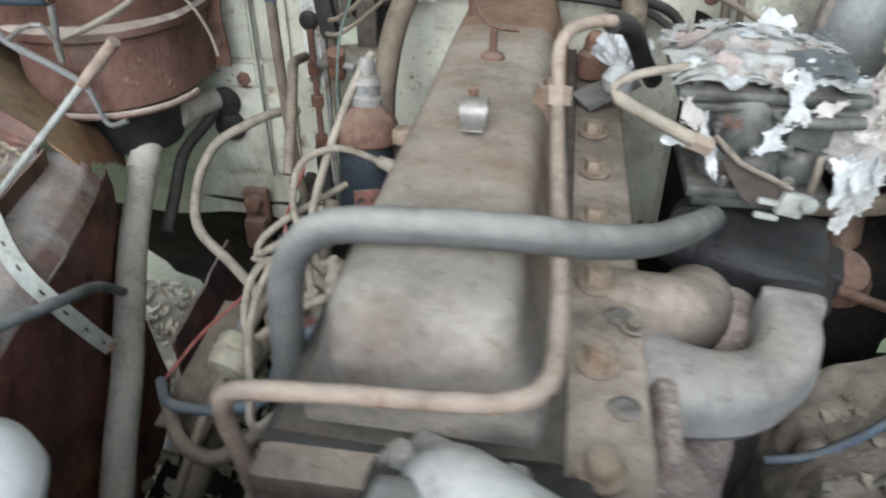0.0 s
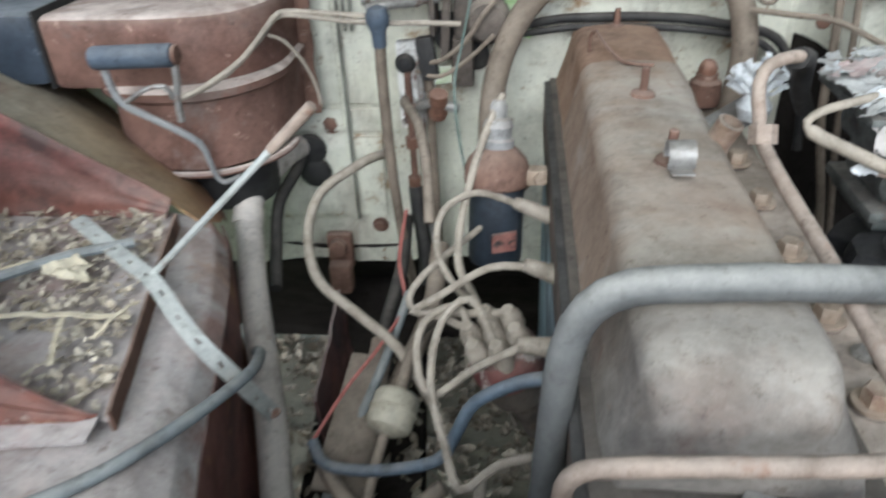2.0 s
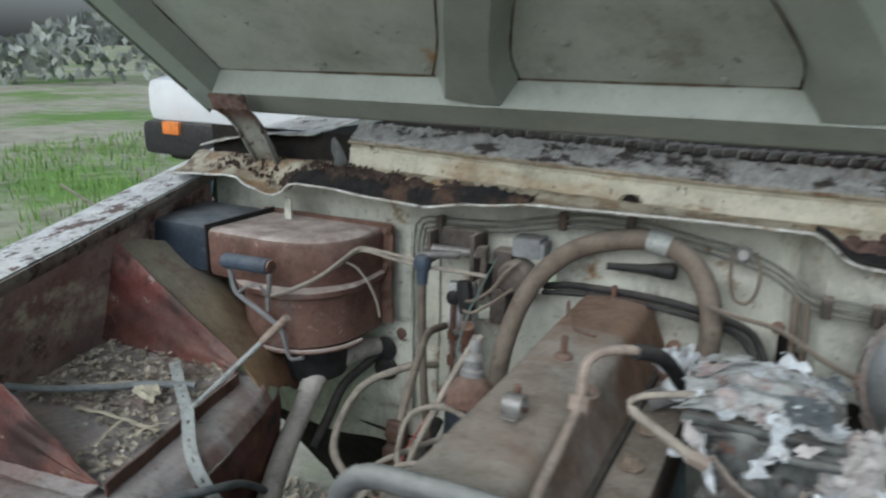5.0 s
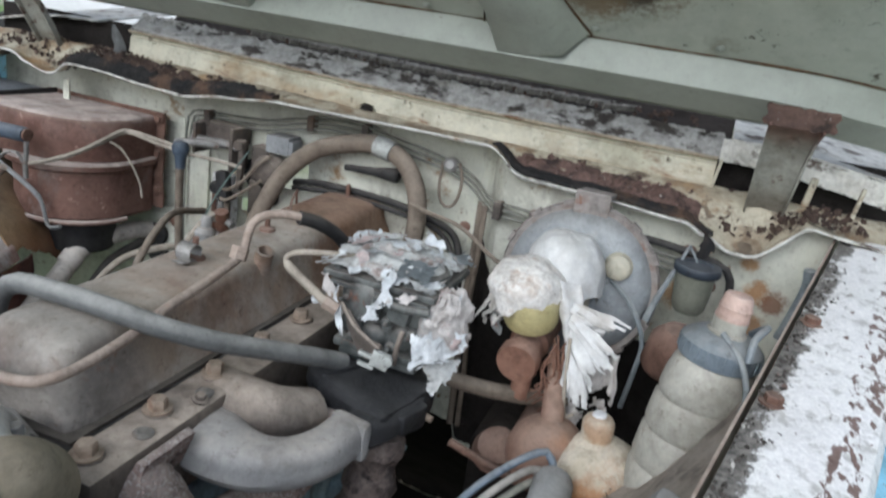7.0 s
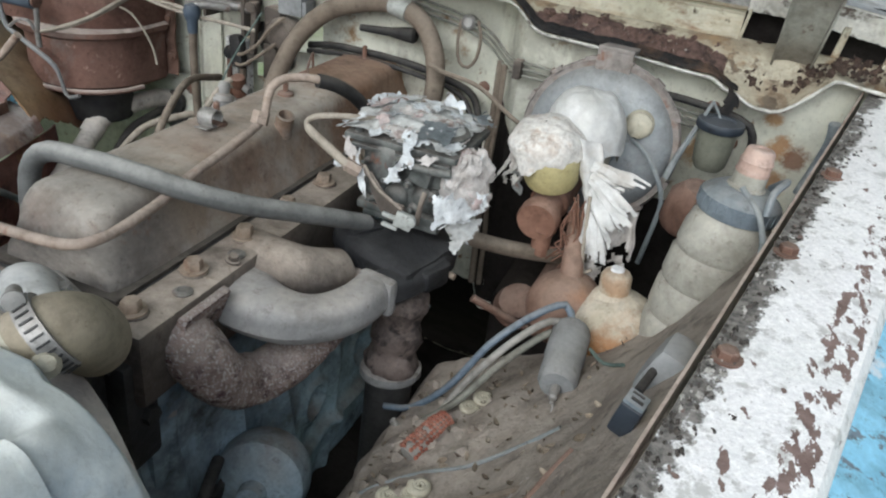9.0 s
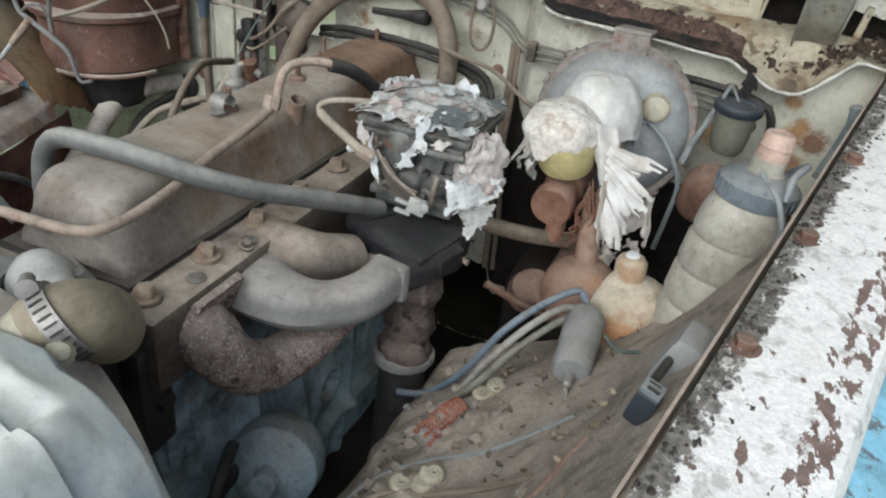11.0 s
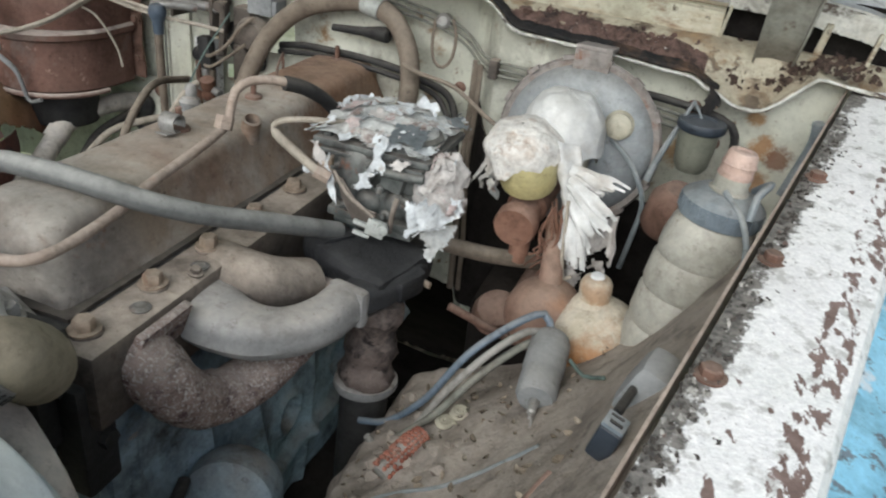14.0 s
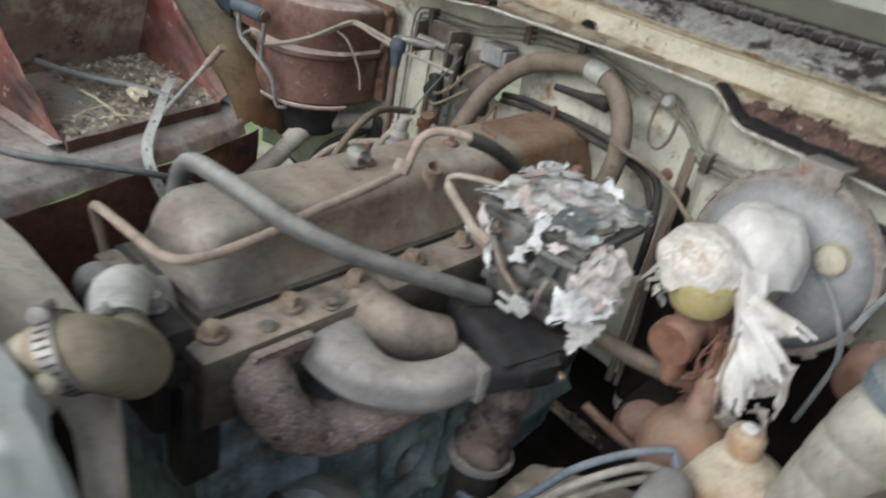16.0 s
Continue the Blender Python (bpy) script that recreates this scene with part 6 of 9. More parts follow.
def clamp(c, axis, r, parent):
    bm = B()
    z = Vector(axis).normalized()
    lathe(bm, [(r, -0.007), (r + 0.0018, -0.007), (r + 0.0018, 0.007), (r, 0.007)], c, z, 30)
    cl = part("hose_clamp", bm, "steel", parent, "worm-drive steel clamp")
    x = z.orthogonal().normalized()
    y = z.cross(x)
    bm = B()
    for k in range(30):
        a = k * math.tau / 30
        n = x * math.cos(a) + y * math.sin(a)
        tt = n.cross(z)
        p = Vector(c) + n * (r + 0.0022)
        vs = [bm.verts.new(p + tt * s * 0.0008 + z * w * 0.0048 + n * h) for h in (0, 0.0009) for s, w in ((-1, -1), (1, -1), (1, 1), (-1, 1))]
        for f in ((4, 5, 6, 7), (0, 1, 5, 4), (1, 2, 6, 5), (2, 3, 7, 6), (3, 0, 4, 7)):
            bm.faces.new([vs[i] for i in f])
    part("band_threads", bm, "dark", cl)
    bm = B()
    n = (x * 0.4 + y).normalized()
    if n.z < 0:
        n = -n
    p = Vector(c) + n * (r + 0.006)
    lathe(bm, [(0, 0), (0.0055, 0), (0.0055, 0.016), (0.0075, 0.017), (0.0075, 0.021), (0, 0.022)], p - n.cross(z) * 0.011, n.cross(z), 12)
    part("clamp_screw", bm, "steel", cl)


clamp((0.114, 0.3245, 0.885), (0.98, -0.14, 0.06), 0.0284, th2)
clamp((0.2075, 0.248, 0.968), (-0.45, -0.66, -0.42), 0.0286, th2)

# radiator
rad = thing("radiator", (0.0, 0.13, 0.5), "chalky blue-white radiator with dented top tank", "radiator")
bm = B()


def tank(u, v):
    x = -0.42 + 0.752 * u
    prof = [(-0.02, 0.86), (-0.015, 0.95), (0.01, 0.985), (0.06, 1.002), (0.13, 1.000), (0.185, 0.992), (0.212, 0.980), (0.222, 0.955), (0.222, 0.84)]
    k = v * (len(prof) - 1)
    i = min(int(k), len(prof) - 2)
    f = k - i
    y, z = prof[i][0] + (prof[i + 1][0] - prof[i][0]) * f, prof[i][1] + (prof[i + 1][1] - prof[i][1]) * f
    y -= 0.010 * min(1, max(0, (x - 0.235) / 0.02)) * (1 if y > 0.15 else 0)
    e = max(0, (x - 0.255) / 0.078)
    z -= 0.12 * (1 - math.sqrt(max(0, 1 - e * e)))
    if y < 0.185:
        w = min(1, (0.185 - y) / 0.02)
        # a broad sunken panel with a rounded rim at the end of the tank
        p = max(abs(x - 0.232) / 0.052, abs(y - 0.115) / 0.062)
        z -= w * 0.006 / (1 + math.exp((p - 1) * 18))
        z += w * 0.003 * math.exp(-((p - 1.08) / 0.09) ** 2)
        # a pressed bar across the sloping end
        z += w * (0.007 * math.exp(-((x - 0.298) / 0.008) ** 2) - 0.006 * math.exp(-((x - 0.278) / 0.010) ** 2) - 0.006 * math.exp(-((x - 0.316) / 0.008) ** 2))
        # soft swellings and a curved furrow between them
        g = x - 0.150 - 1.6 * (y - 0.11) ** 2 - 0.35 * (y - 0.11)
        z += w * (-0.009 * math.exp(-(g / 0.011) ** 2) + 0.006 * math.exp(-((g + 0.035) / 0.024) ** 2))
        z += w * 0.009 * math.exp(-(((x - 0.10) / 0.035) ** 2 + ((y - 0.06) / 0.03) ** 2))
        z -= w * 0.008 * math.exp(-(((x - 0.055) / 0.014) ** 2 + ((y - 0.07) / 0.035) ** 2))
        # round dishes
        for dx, dy, r in ((0.235, 0.150, 0.011), (0.222, 0.105, 0.009), (0.06, 0.15, 0.018)):
            z += w * 0.0022 * math.exp(-((math.hypot(x - dx, y - dy) - r) / 0.0035) ** 2)
    z += 0.0035 * noise.noise(Vector((x * 11, y * 16, 0))) + 0.0008 * noise.noise(Vector((x * 40, y * 40, 0)))
    return (x, y, z)


sheet(bm, tank, 240, 110, 0.003)
part("top_tank", bm, "rad", rad, "chalky dented top tank")
bm = B()
box(bm, (-0.02, 0.135, 0.60), (0.66, 0.06, 0.52), 0.004)
part("core", bm, "dark", rad)
bm = B()
tube(bm, [(0.203, 0.241, 0.964), (0.197, 0.232, 0.956), (0.190, 0.223, 0.944), (0.186, 0.216, 0.930)], lambda u: 0.0262 + 0.004 * u * u, 22)
lathe(bm, [(0, 0), (0.009, 0), (0.010, 0.006), (0.006, 0.012), (0, 0.013)], (0.228, 0.226, 0.962), (0.5, -0.3, 0.6), 12)
part("neck", bm, "ivory", rad, "yellowish soldered neck")
bm = B()
lathe(bm, [(0.0, -0.05), (0.026, -0.05), (0.026, 0.0), (0.033, 0.002), (0.036, 0.010), (0.034, 0.020), (0.026, 0.027), (0.010, 0.030), (0, 0.030)], (-0.158, 0.286, 0.935), (0, 0, 1), 30)
part("filler_cap", bm, "car_white", rad, "white filler cap")

sh = thing("fan_shroud", (0, 0.22, 0.8), "dusty tan sheet-metal fan shroud frame", "fan shroud")
bm = B()


far_edge = spline([(-0.42, 0.30, 0.80), (-0.23, 0.30, 0.872), (-0.084, 0.30, 0.914), (-0.015, 0.30, 0.920), (0.06, 0.302, 0.914), (0.111, 0.306, 0.892), (0.176, 0.290, 0.892), (0.238, 0.265, 0.880), (0.270, 0.251, 0.852), (0.293, 0.244, 0.802), (0.302, 0.244, 0.695), (0.302, 0.244, 0.58)], 0.02)
near_edge = spline([(-0.42, 0.215, 0.83), (-0.23, 0.215, 0.900), (-0.07, 0.214, 0.940), (0.0, 0.214, 0.946), (0.07, 0.218, 0.940), (0.112, 0.232, 0.915), (0.164, 0.243, 0.905), (0.211, 0.245, 0.893), (0.244, 0.237, 0.861), (0.266, 0.232, 0.806), (0.275, 0.232, 0.695), (0.275, 0.232, 0.58)], 0.02)


def shroud(u, v):
    p = along(far_edge, u).lerp(along(near_edge, u), v)
    return p + Vector((0, 0, 0.004 * math.sin(v * 3.14) + 0.003 * noise.noise(Vector((u * 26, v * 3, 0)))))


sheet(bm, shroud, 110, 12, 0.003)
part("flange", bm, "shroud", sh)
bm = B()
sheet(bm, lambda u, v: Vector(shroud(u, 0.0)) + Vector((0, 0.006 * v, -0.014 * v)), 110, 3, 0.003)
part("turned_lip", bm, "shroud", sh)

# ---- left side: inner wing, tray, heater ----
iw = thing("left_inner_wing", (-0.6, 0.6, 0.7), "grimy inner wing, dusty on top with red and ochre stains", "inner wing")


def flare(y):
    return 0.25 * (0.65 - y)


def swept(y):
    """The panel draws back under the heater."""
    return flare(y) - 0.7 * max(0, y - 0.70) ** 2


def profile_sheet(prof, y0, y1, nu, nv, amp, seed, side=-1, sh=swept, fall=None):
    def fn(u, v):
        y = y0 + (y1 - y0) * u
        k = v * (len(prof) - 1)
        i = min(int(k), len(prof) - 2)
        f = k - i
        x, z = prof[i][0] + (prof[i + 1][0] - prof[i][0]) * f, prof[i][1] + (prof[i + 1][1] - prof[i][1]) * f
        p = Vector((x + sh(y), y, z + (fall(y) if fall else 0)))
        return p + noise.noise_vector(p * 9 + Vector((seed, 0, 0))) * amp + noise.noise_vector(p * 34) * amp * 0.3
    return lambda bm, t=0.003: sheet(bm, fn, nu, nv, t)


bm = B()
profile_sheet([(-0.80, 0.800), (-0.62, 0.803), (-0.53, 0.803), (-0.470, 0.801), (-0.450, 0.797), (-0.430, 0.786), (-0.417, 0.767)], 0.15, 0.850, 60, 36, 0.003, 1)(bm)
part("upper_panel", bm, "apron", iw, "dusty grey-brown upper panel")
bm = B()
profile_sheet([(-0.4165, 0.765), (-0.414, 0.735), (-0.416, 0.70), (-0.424, 0.655), (-0.428, 0.60), (-0.42, 0.50), (-0.41, 0.40)], 0.15, 0.89, 60, 36, 0.004, 5)(bm)
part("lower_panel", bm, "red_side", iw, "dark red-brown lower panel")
bm = B()
sheet(bm, lambda u, v: (-0.366 - 0.012 * u + 0.010 * v + 0.004 * noise.noise(Vector((u * 5, v * 5, 7))), 0.74 + 0.20 * u, 0.612 + 0.022 * u - 0.16 * v), 20, 16, 0.004)
part("stiffener", bm, "red_side", iw, "rusty red stiffener plate")
bm = B()


def ochre_fn(u, v):
    # curved panel from under the heater down towards the engine
    k = min(1.0, u * 1.5)
    g = max(0.0, (u - 0.667) * 3)
    front = Vector((-0.83, 0.842, 1.000)).lerp(Vector((-0.534, 0.842, 0.826)), k).lerp(Vector((-0.478, 0.838, 0.778)), g)
    back = Vector((-0.80, 1.12, 0.90)).lerp(Vector((-0.59, 1.05, 0.74)), k).lerp(Vector((-0.535, 0.98, 0.70)), g)
    p = front.lerp(back, v)
    return p + Vector((0.35, 0, 0.5)).normalized() * 0.012 * math.sin(v * 3.14) + noise.noise_vector(p * 8) * 0.006 + noise.noise_vector(p * 40) * 0.0015


sheet(bm, ochre_fn, 60, 30, 0.003, lambda u, v: u < 0.93 + 0.05 * noise.noise(Vector((v * 6, 1, 0))) + 0.02 * noise.noise(Vector((v * 25, 4, 0))))
part("rear_panel", bm, "ochre", iw, "ochre-stained curved rear panel")
bm = B()
sheet(bm, lambda u, v: ((-0.815 + 0.13 * (0.6 - (0.25 + 0.90 * u))) * (1 - v) - (left_rail_x(0.25 + 0.9 * u) + 0.002) * v, 0.25 + 0.90 * u, 0.79 + (rail_z(0.25 + 0.9 * u) - 0.80) * v + 0.004 * noise.noise(Vector((u * 8, v * 5, 0)))), 40, 12, 0.003)
part("side_wall", bm, "side_red", iw, "faded red side wall")

tray = thing("battery_tray", (-0.6, 0.65, 0.81), "rusty red battery tray full of dry leaf litter", "battery tray")
bm = B()


def tray_fn(u, v):
    y = 0.505 + 0.31 * v
    xr = -0.475 + flare(y)
    return (xr - 0.30 * (1 - u), y, 0.816 + 0.002 * noise.noise(Vector((u * 6, v * 6, 0))))


sheet(bm, tray_fn, 30, 30, 0.003)
part("floor", bm, "apron", tray, "dusty tray floor")
bm = B()
sheet(bm, lambda u, v: Vector(tray_fn(1, u)) + Vector((0.002, 0, -0.012 + 0.019 * v)), 30, 3, 0.003)
part("edge_lip", bm, "rust", tray, "thin rusty lip")
bm = B()


def backplate(u, v):
    x = -0.865 + 0.336 * u
    top = min(1.02, 0.832 - 0.614 * (x + 0.534))
    return (x, 0.818 + 0.02 * v + 0.004 * noise.noise(Vector((u * 5, v * 5, 2))), 0.815 + (top - 0.815) * v)


sheet(bm, backplate, 30, 16, 0.003)
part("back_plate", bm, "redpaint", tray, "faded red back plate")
bm = B()


def frontplate(u, v):
    a, b = Vector((-0.447, 0.502, 0.818)), Vector((-0.66, 0.468, 0.822))
    base = a.lerp(b, u)
    return base + Vector((-0.02, 0.015, 0.165)) * v * u + Vector((0, 0, 0.003)) + Vector((0, 0.004 * noise.noise(Vector((u * 6, v * 5, 1))), 0))


sheet(bm, frontplate, 30, 12, 0.003)
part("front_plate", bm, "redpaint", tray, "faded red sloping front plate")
bm = B()
sheet(bm, lambda u, v: Vector(frontplate(u, 0)) + Vector((0.002, -0.022 * v, -0.003 * v)), 30, 4, 0.003)
part("foot_flange", bm, "apron", tray, "dusty foot flange")


def tray_z(x, y):
    xr = -0.475 + flare(y)
    if not (xr - 0.29 < x < xr - 0.008):
        return None
    if y < 0.600 and x < -0.527 and noise.noise(Vector((x * 30, y * 30, 5))) < 0.25:
        return None
    return 0.819 + 0.006 * abs(noise.noise(Vector((x * 20, y * 20, 0))))


leaf_litter("dry_leaf_litter", 1900, (-0.82, -0.43, 0.51, 0.81), tray_z, (0.005, 0.016), 21, "dry brown leaves and seed husks lying in the battery tray")
for a, b, w in (((-0.618, 0.600, 0.834), (-0.468, 0.610, 0.832), 0.006), ((-0.527, 0.608, 0.835), (-0.505, 0.545, 0.832), 0.005), ((-0.66, 0.66, 0.832), (-0.58, 0.70, 0.836), 0.004), ((-0.470, 0.632, 0.834), (-0.486, 0.580, 0.832), 0.004)):
    bm = B()
    a, b = Vector(a), Vector(b)
    sd = (b - a).cross(Vector((0, 0, 1))).normalized()
    sheet(bm, lambda u, v: a.lerp(b, u) + sd * w * (v - 0.5) + Vector((0, 0, 0.004 * math.sin(u * 3.1) + 0.002 * noise.noise(Vector((u * 7, 0, w * 999))))), 16, 2, 0.001)
    solo("straw_strip", bm, "straw", "pale dry straw strip lying in the battery tray", "straw", group="straw strips")
bm = B()
scrap(bm, (-0.56, 0.675, 0.838), (0.1, -0.1, 1), 0.06, 77, 0.15, 1.4, 0.6)
solo("paper_scrap", bm, "straw", "pale paper scrap on the leaf litter", "paper")

# perforated strap and thin rod
bm = B()
spath = spline([(-0.600, 0.765, 0.842), (-0.550, 0.725, 0.840), (-0.501, 0.689, 0.834), (-0.474, 0.669, 0.830), (-0.440, 0.637, 0.812), (-0.414, 0.620, 0.792), (-0.394, 0.622, 0.758), (-0.382, 0.642, 0.705), (-0.378, 0.656, 0.676)], 0.004)


def strap_fn(u, v):
    k = u * (len(spath) - 1)
    i = min(int(k), len(spath) - 2)
    p = spath[i].lerp(spath[i + 1], k - i)
    d = (spath[i + 1] - spath[i]).normalized()
    s = d.cross(Vector((0.5, -0.5, 0.6))).normalized()
    return p + s * (v - 0.5) * 0.017


nS = 96


def strap_keep(u, v):
    k = (u * nS) % 8
    return not (3 < k < 5.2 and 0.36 < v < 0.64)


sheet(bm, strap_fn, nS, 7, 0.0012, strap_keep)
strap = thing("perforated_strap", spath[0], "pale perforated metal strap hanging over the inner wing", "strap")
part("band", bm, "zinc", strap)
bm = B()
hexbolt(bm, spath[-1] + Vector((0, 0, 0.001)), 0.005, 0.004)
part("screw", bm, "rust", strap)
rod = thing("stay_rod", (-0.45, 0.67, 0.83), "thin steel rod with a rusty sleeve at its tip", "rod")
bm = B()
tube(bm, [(-0.478, 0.681, 0.832), (-0.43, 0.681, 0.877), (-0.38, 0.680, 0.924), (-0.336, 0.680, 0.966)], 0.0035, 8, wob=0.05)
part("rod", bm, "zinc", rod)
bm = B()
tube(bm, [(-0.341, 0.680, 0.961), (-0.320, 0.680, 0.981), (-0.299, 0.680, 1.001)], 0.0052, 10, wob=0.1)
part("sleeve", bm, "tube", rod, "rust-pink sleeve")

# heater box
HX = -0.050
heater = thing("heater_box", (-0.58, 1.05, 0.8), "rusty sheet-steel heater box with blower below", "heater")


def plan_ring(z, x0, x1, yb, yf, rl, rr, n=10):
    """Outline with a flat back and rounded front corners."""
    pts = [Vector((x1, yb, z))]
    for i in range(n + 1):
        a = (math.pi / 2) * i / n
        pts.append(Vector((x1 - rr + rr * math.cos(a), yf + rr - rr * math.sin(a), z)))
    for i in range(n + 1):
        a = math.pi / 2 + (math.pi / 2) * i / n
        pts.append(Vector((x0 + rl + rl * math.cos(a), yf + rl - rl * math.sin(a), z)))
    pts.append(Vector((x0, yb, z)))
    return pts


bm = B()
R = []
for z, g in ((0.918, 0.004), (0.924, 0.0), (0.994, 0.0), (1.0005, 0.0015), (1.004, 0.006), (1.005, 0.022)):
    R.append(plan_ring(z + 0.0, -0.660 + HX + g, -0.392 + HX - g, 1.135, 0.955 + g, 0.012, 0.125))
for r in R:
    for p in r:
        p.z += 0.03 * (1.1 - p.y) * (0.4 if p.z > 0.95 else 0)
        p += noise.noise_vector(p * 12) * 0.002
skin(bm, R)
part("upper_shell", bm, "heater", heater)
bm = B()
R = []
for z, g in ((0.800, 0.016), (0.806, 0.006), (0.812, 0.0), (0.890, 0.0), (0.902, -0.002), (0.908, -0.010), (0.918, -0.011), (0.922, -0.004)):
    R.append(plan_ring(z, -0.625 + HX + g, -0.396 + HX - g, 1.135, 0.948 + g, 0.105, 0.115))
for r in R:
    for p in r:
        p += noise.noise_vector(p * 12) * 0.002
skin(bm, R)
part("lower_shell", bm, "heater", heater)
bm = B()
tube(bm, [p + Vector((0, 0, 0.0)) for p in plan_ring(0.806, -0.628 + HX, -0.393 + HX, 1.13, 0.945, 0.105, 0.115)[1:-1]], 0.005, 8)
part("bottom_rim", bm, "heater", heater)
bm = B()
sheet(bm, lambda u, v: (-0.68 + HX + (0.305 + 0.008 * noise.noise(Vector((v * 4, 3, 0)))) * u, 1.140 + 0.003 * noise.noise(Vector((u * 5, v * 5, 0))), 0.815 + 0.197 * v), 20, 16, 0.004)
flange = part("mounting_flange", bm, "rust", heater)
for z in (1.0, 0.93, 0.855):
    bm = B()
    hexbolt(bm, (-0.384 + HX, 1.136, z), 0.007, 0.006, (0, -1, 0))
    part("bolt", bm, "rust", flange)
bm = B()
lathe(bm, [(0.02, 0), (0.058, 0.0), (0.062, 0.006), (0.062, 0.058), (0.055, 0.066), (0.0, 0.066)], (-0.535, 1.04, 0.735), (0, 0, 1), 28)
part("blower_motor", bm, "rubber_blk", heater, "black blower motor")
bm = B()
box(bm, (-0.752 + HX, 1.045, 0.967), (0.185, 0.185, 0.088), 0.012)
part("side_duct", bm, "black_box", heater, "scuffed black side duct")
bm = B()
box(bm, (-0.655 + HX, 1.045, 0.968), (0.004, 0.19, 0.094), 0.001)
part("joint_strip", bm, "rubber_blk", heater)
bm = B()
box(bm, (-0.585 + HX, 1.10, 1.025), (0.016, 0.004, 0.045), 0.001)
part("tab", bm, "cream", heater)

# crank with blue sleeve
crank = thing("crank_handle", (-0.566, 0.9, 0.97), "bent wire crank with a dusty blue sleeve, tied to the heater", "handle")
bm = B()
lathe(bm, [(0.004, -0.002), (0.0125, 0), (0.0135, 0.004), (0.0135, 0.092), (0.012, 0.096), (0.005, 0.097)], (-0.614, 0.903, 0.974), (1, -0.01, 0.03), 18)
part("sleeve", bm, "roller", crank, "dusty blue plastic sleeve")
bm = B()
lathe(bm, [(0, 0), (0.011, 0), (0.011, 0.004), (0, 0.005)], (-0.517, 0.903, 0.977), (1, 0, 0), 14)
part("end_washer", bm, "rust", crank)
DX = [(-0.606, 0.905, 0.960), (-0.602, 0.905, 0.935), (-0.594, 0.905, 0.918), (-0.571, 0.912, 0.900), (-0.544, 0.922, 0.878), (-0.524, 0.930, 0.858), (-0.519, 0.935, 0.835), (-0.516, 0.938, 0.810), (-0.506, 0.938, 0.800), (-0.484, 0.940, 0.808)]
bm = B()
tube(bm, DX, lambda u: 0.0046 if u < 0.62 else 0.0036, 8)
part("crank_wire", bm, "grey_can", crank)
bm = B()
tube(bm, [(-0.520, 0.905, 0.972), (-0.522, 0.906, 0.945), (-0.528, 0.908, 0.925), (-0.530, 0.910, 0.895)], 0.0045, 8)
tube(bm, [(-0.594, 0.906, 0.918), (-0.560, 0.898, 0.938), (-0.535, 0.898, 0.942), (-0.531, 0.905, 0.925)], 0.003, 8)
part("tie_wire", bm, "steel", crank)
# wires from the crank to the bulkhead
bm = B()
tube(bm, [(-0.531, 0.908, 0.922), (-0.505, 0.925, 0.928), (-0.475, 0.96, 0.942), (-0.452, 1.01, 0.965), (-0.442, 1.045, 0.980), (-0.42, 1.052, 0.982), (-0.37, 1.055, 0.974), (-0.314, 1.06, 0.968), (-0.26, 1.08, 0.962), (-0.21, 1.10, 0.955)], 0.0036, 8, wob=0.1)
tube(bm, [(-0.520, 0.910, 0.925), (-0.498, 0.93, 0.932), (-0.466, 0.97, 0.950), (-0.446, 1.02, 0.975), (-0.436, 1.047, 0.986), (-0.40, 1.052, 0.985), (-0.35, 1.055, 0.980), (-0.315, 1.06, 0.976)], 0.0036, 8)
solo("control_cable", bm, "wire_cream", "dusty beige control cable running over the heater to the bulkhead", "cable")
bm = B()
tube(bm, [(-0.446, 1.02, 0.965), (-0.430, 1.03, 0.955), (-0.412, 1.04, 0.925), (-0.402, 1.05, 0.890), (-0.398, 1.052, 0.862)], 0.0022, 6)
solo("loose_wire", bm, "wire_cream", "thin pale wire hanging from the control cable", "wire")

# pale hose down from the bulkhead
lh = thing("heater_hose", (-0.49, 0.98, 0.7), "pale dusty hose running down from the bulkhead", "hose")
bm = B()
tube(bm, [(-0.474, 1.165, 0.750), (-0.482, 1.12, 0.757), (-0.492, 1.07, 0.755), (-0.502, 1.02, 0.745), (-0.503, 0.985, 0.728), (-0.490, 0.94, 0.706), (-0.466, 0.865, 0.680), (-0.431, 0.772, 0.638), (-0.407, 0.702, 0.592), (-0.383, 0.62, 0.545), (-0.35, 0.52, 0.48)], 0.0185, 18, wob=0.03)
part("hose_body", bm, "hose_pale", lh)
bm = B()
d = Vector((0.02, -0.4, -0.3)).normalized()
lathe(bm, [(0.0185, -0.012), (0.0215, -0.012), (0.0215, 0.012), (0.0185, 0.012)], (-0.502, 0.978, 0.725), d, 20)
part("band", bm, "hose_pale", lh, "wider tan band")
bm = B()
tube(bm, [(-0.47, 1.165, 0.735), (-0.472, 1.12, 0.728), (-0.485, 1.06, 0.705), (-0.478, 1.0, 0.668), (-0.462, 0.93, 0.64)], 0.009, 10)
solo("rubber_pipe", bm, "rubber_blk", "thin dark rubber pipe beside the heater hose", "pipe")
for x, z in ((-0.458, 0.745), (-0.455, 0.705)):
    bm = B()
    lathe(bm, [(0.010, 0), (0.024, 0), (0.026, 0.006), (0.024, 0.012), (0.012, 0.016)], (x, 1.172, z), (0, -1, 0), 18)
    solo("grommet", bm, "rubber_blk", "black rubber grommet in the bulkhead", "grommet", group="grommets in the bulkhead")

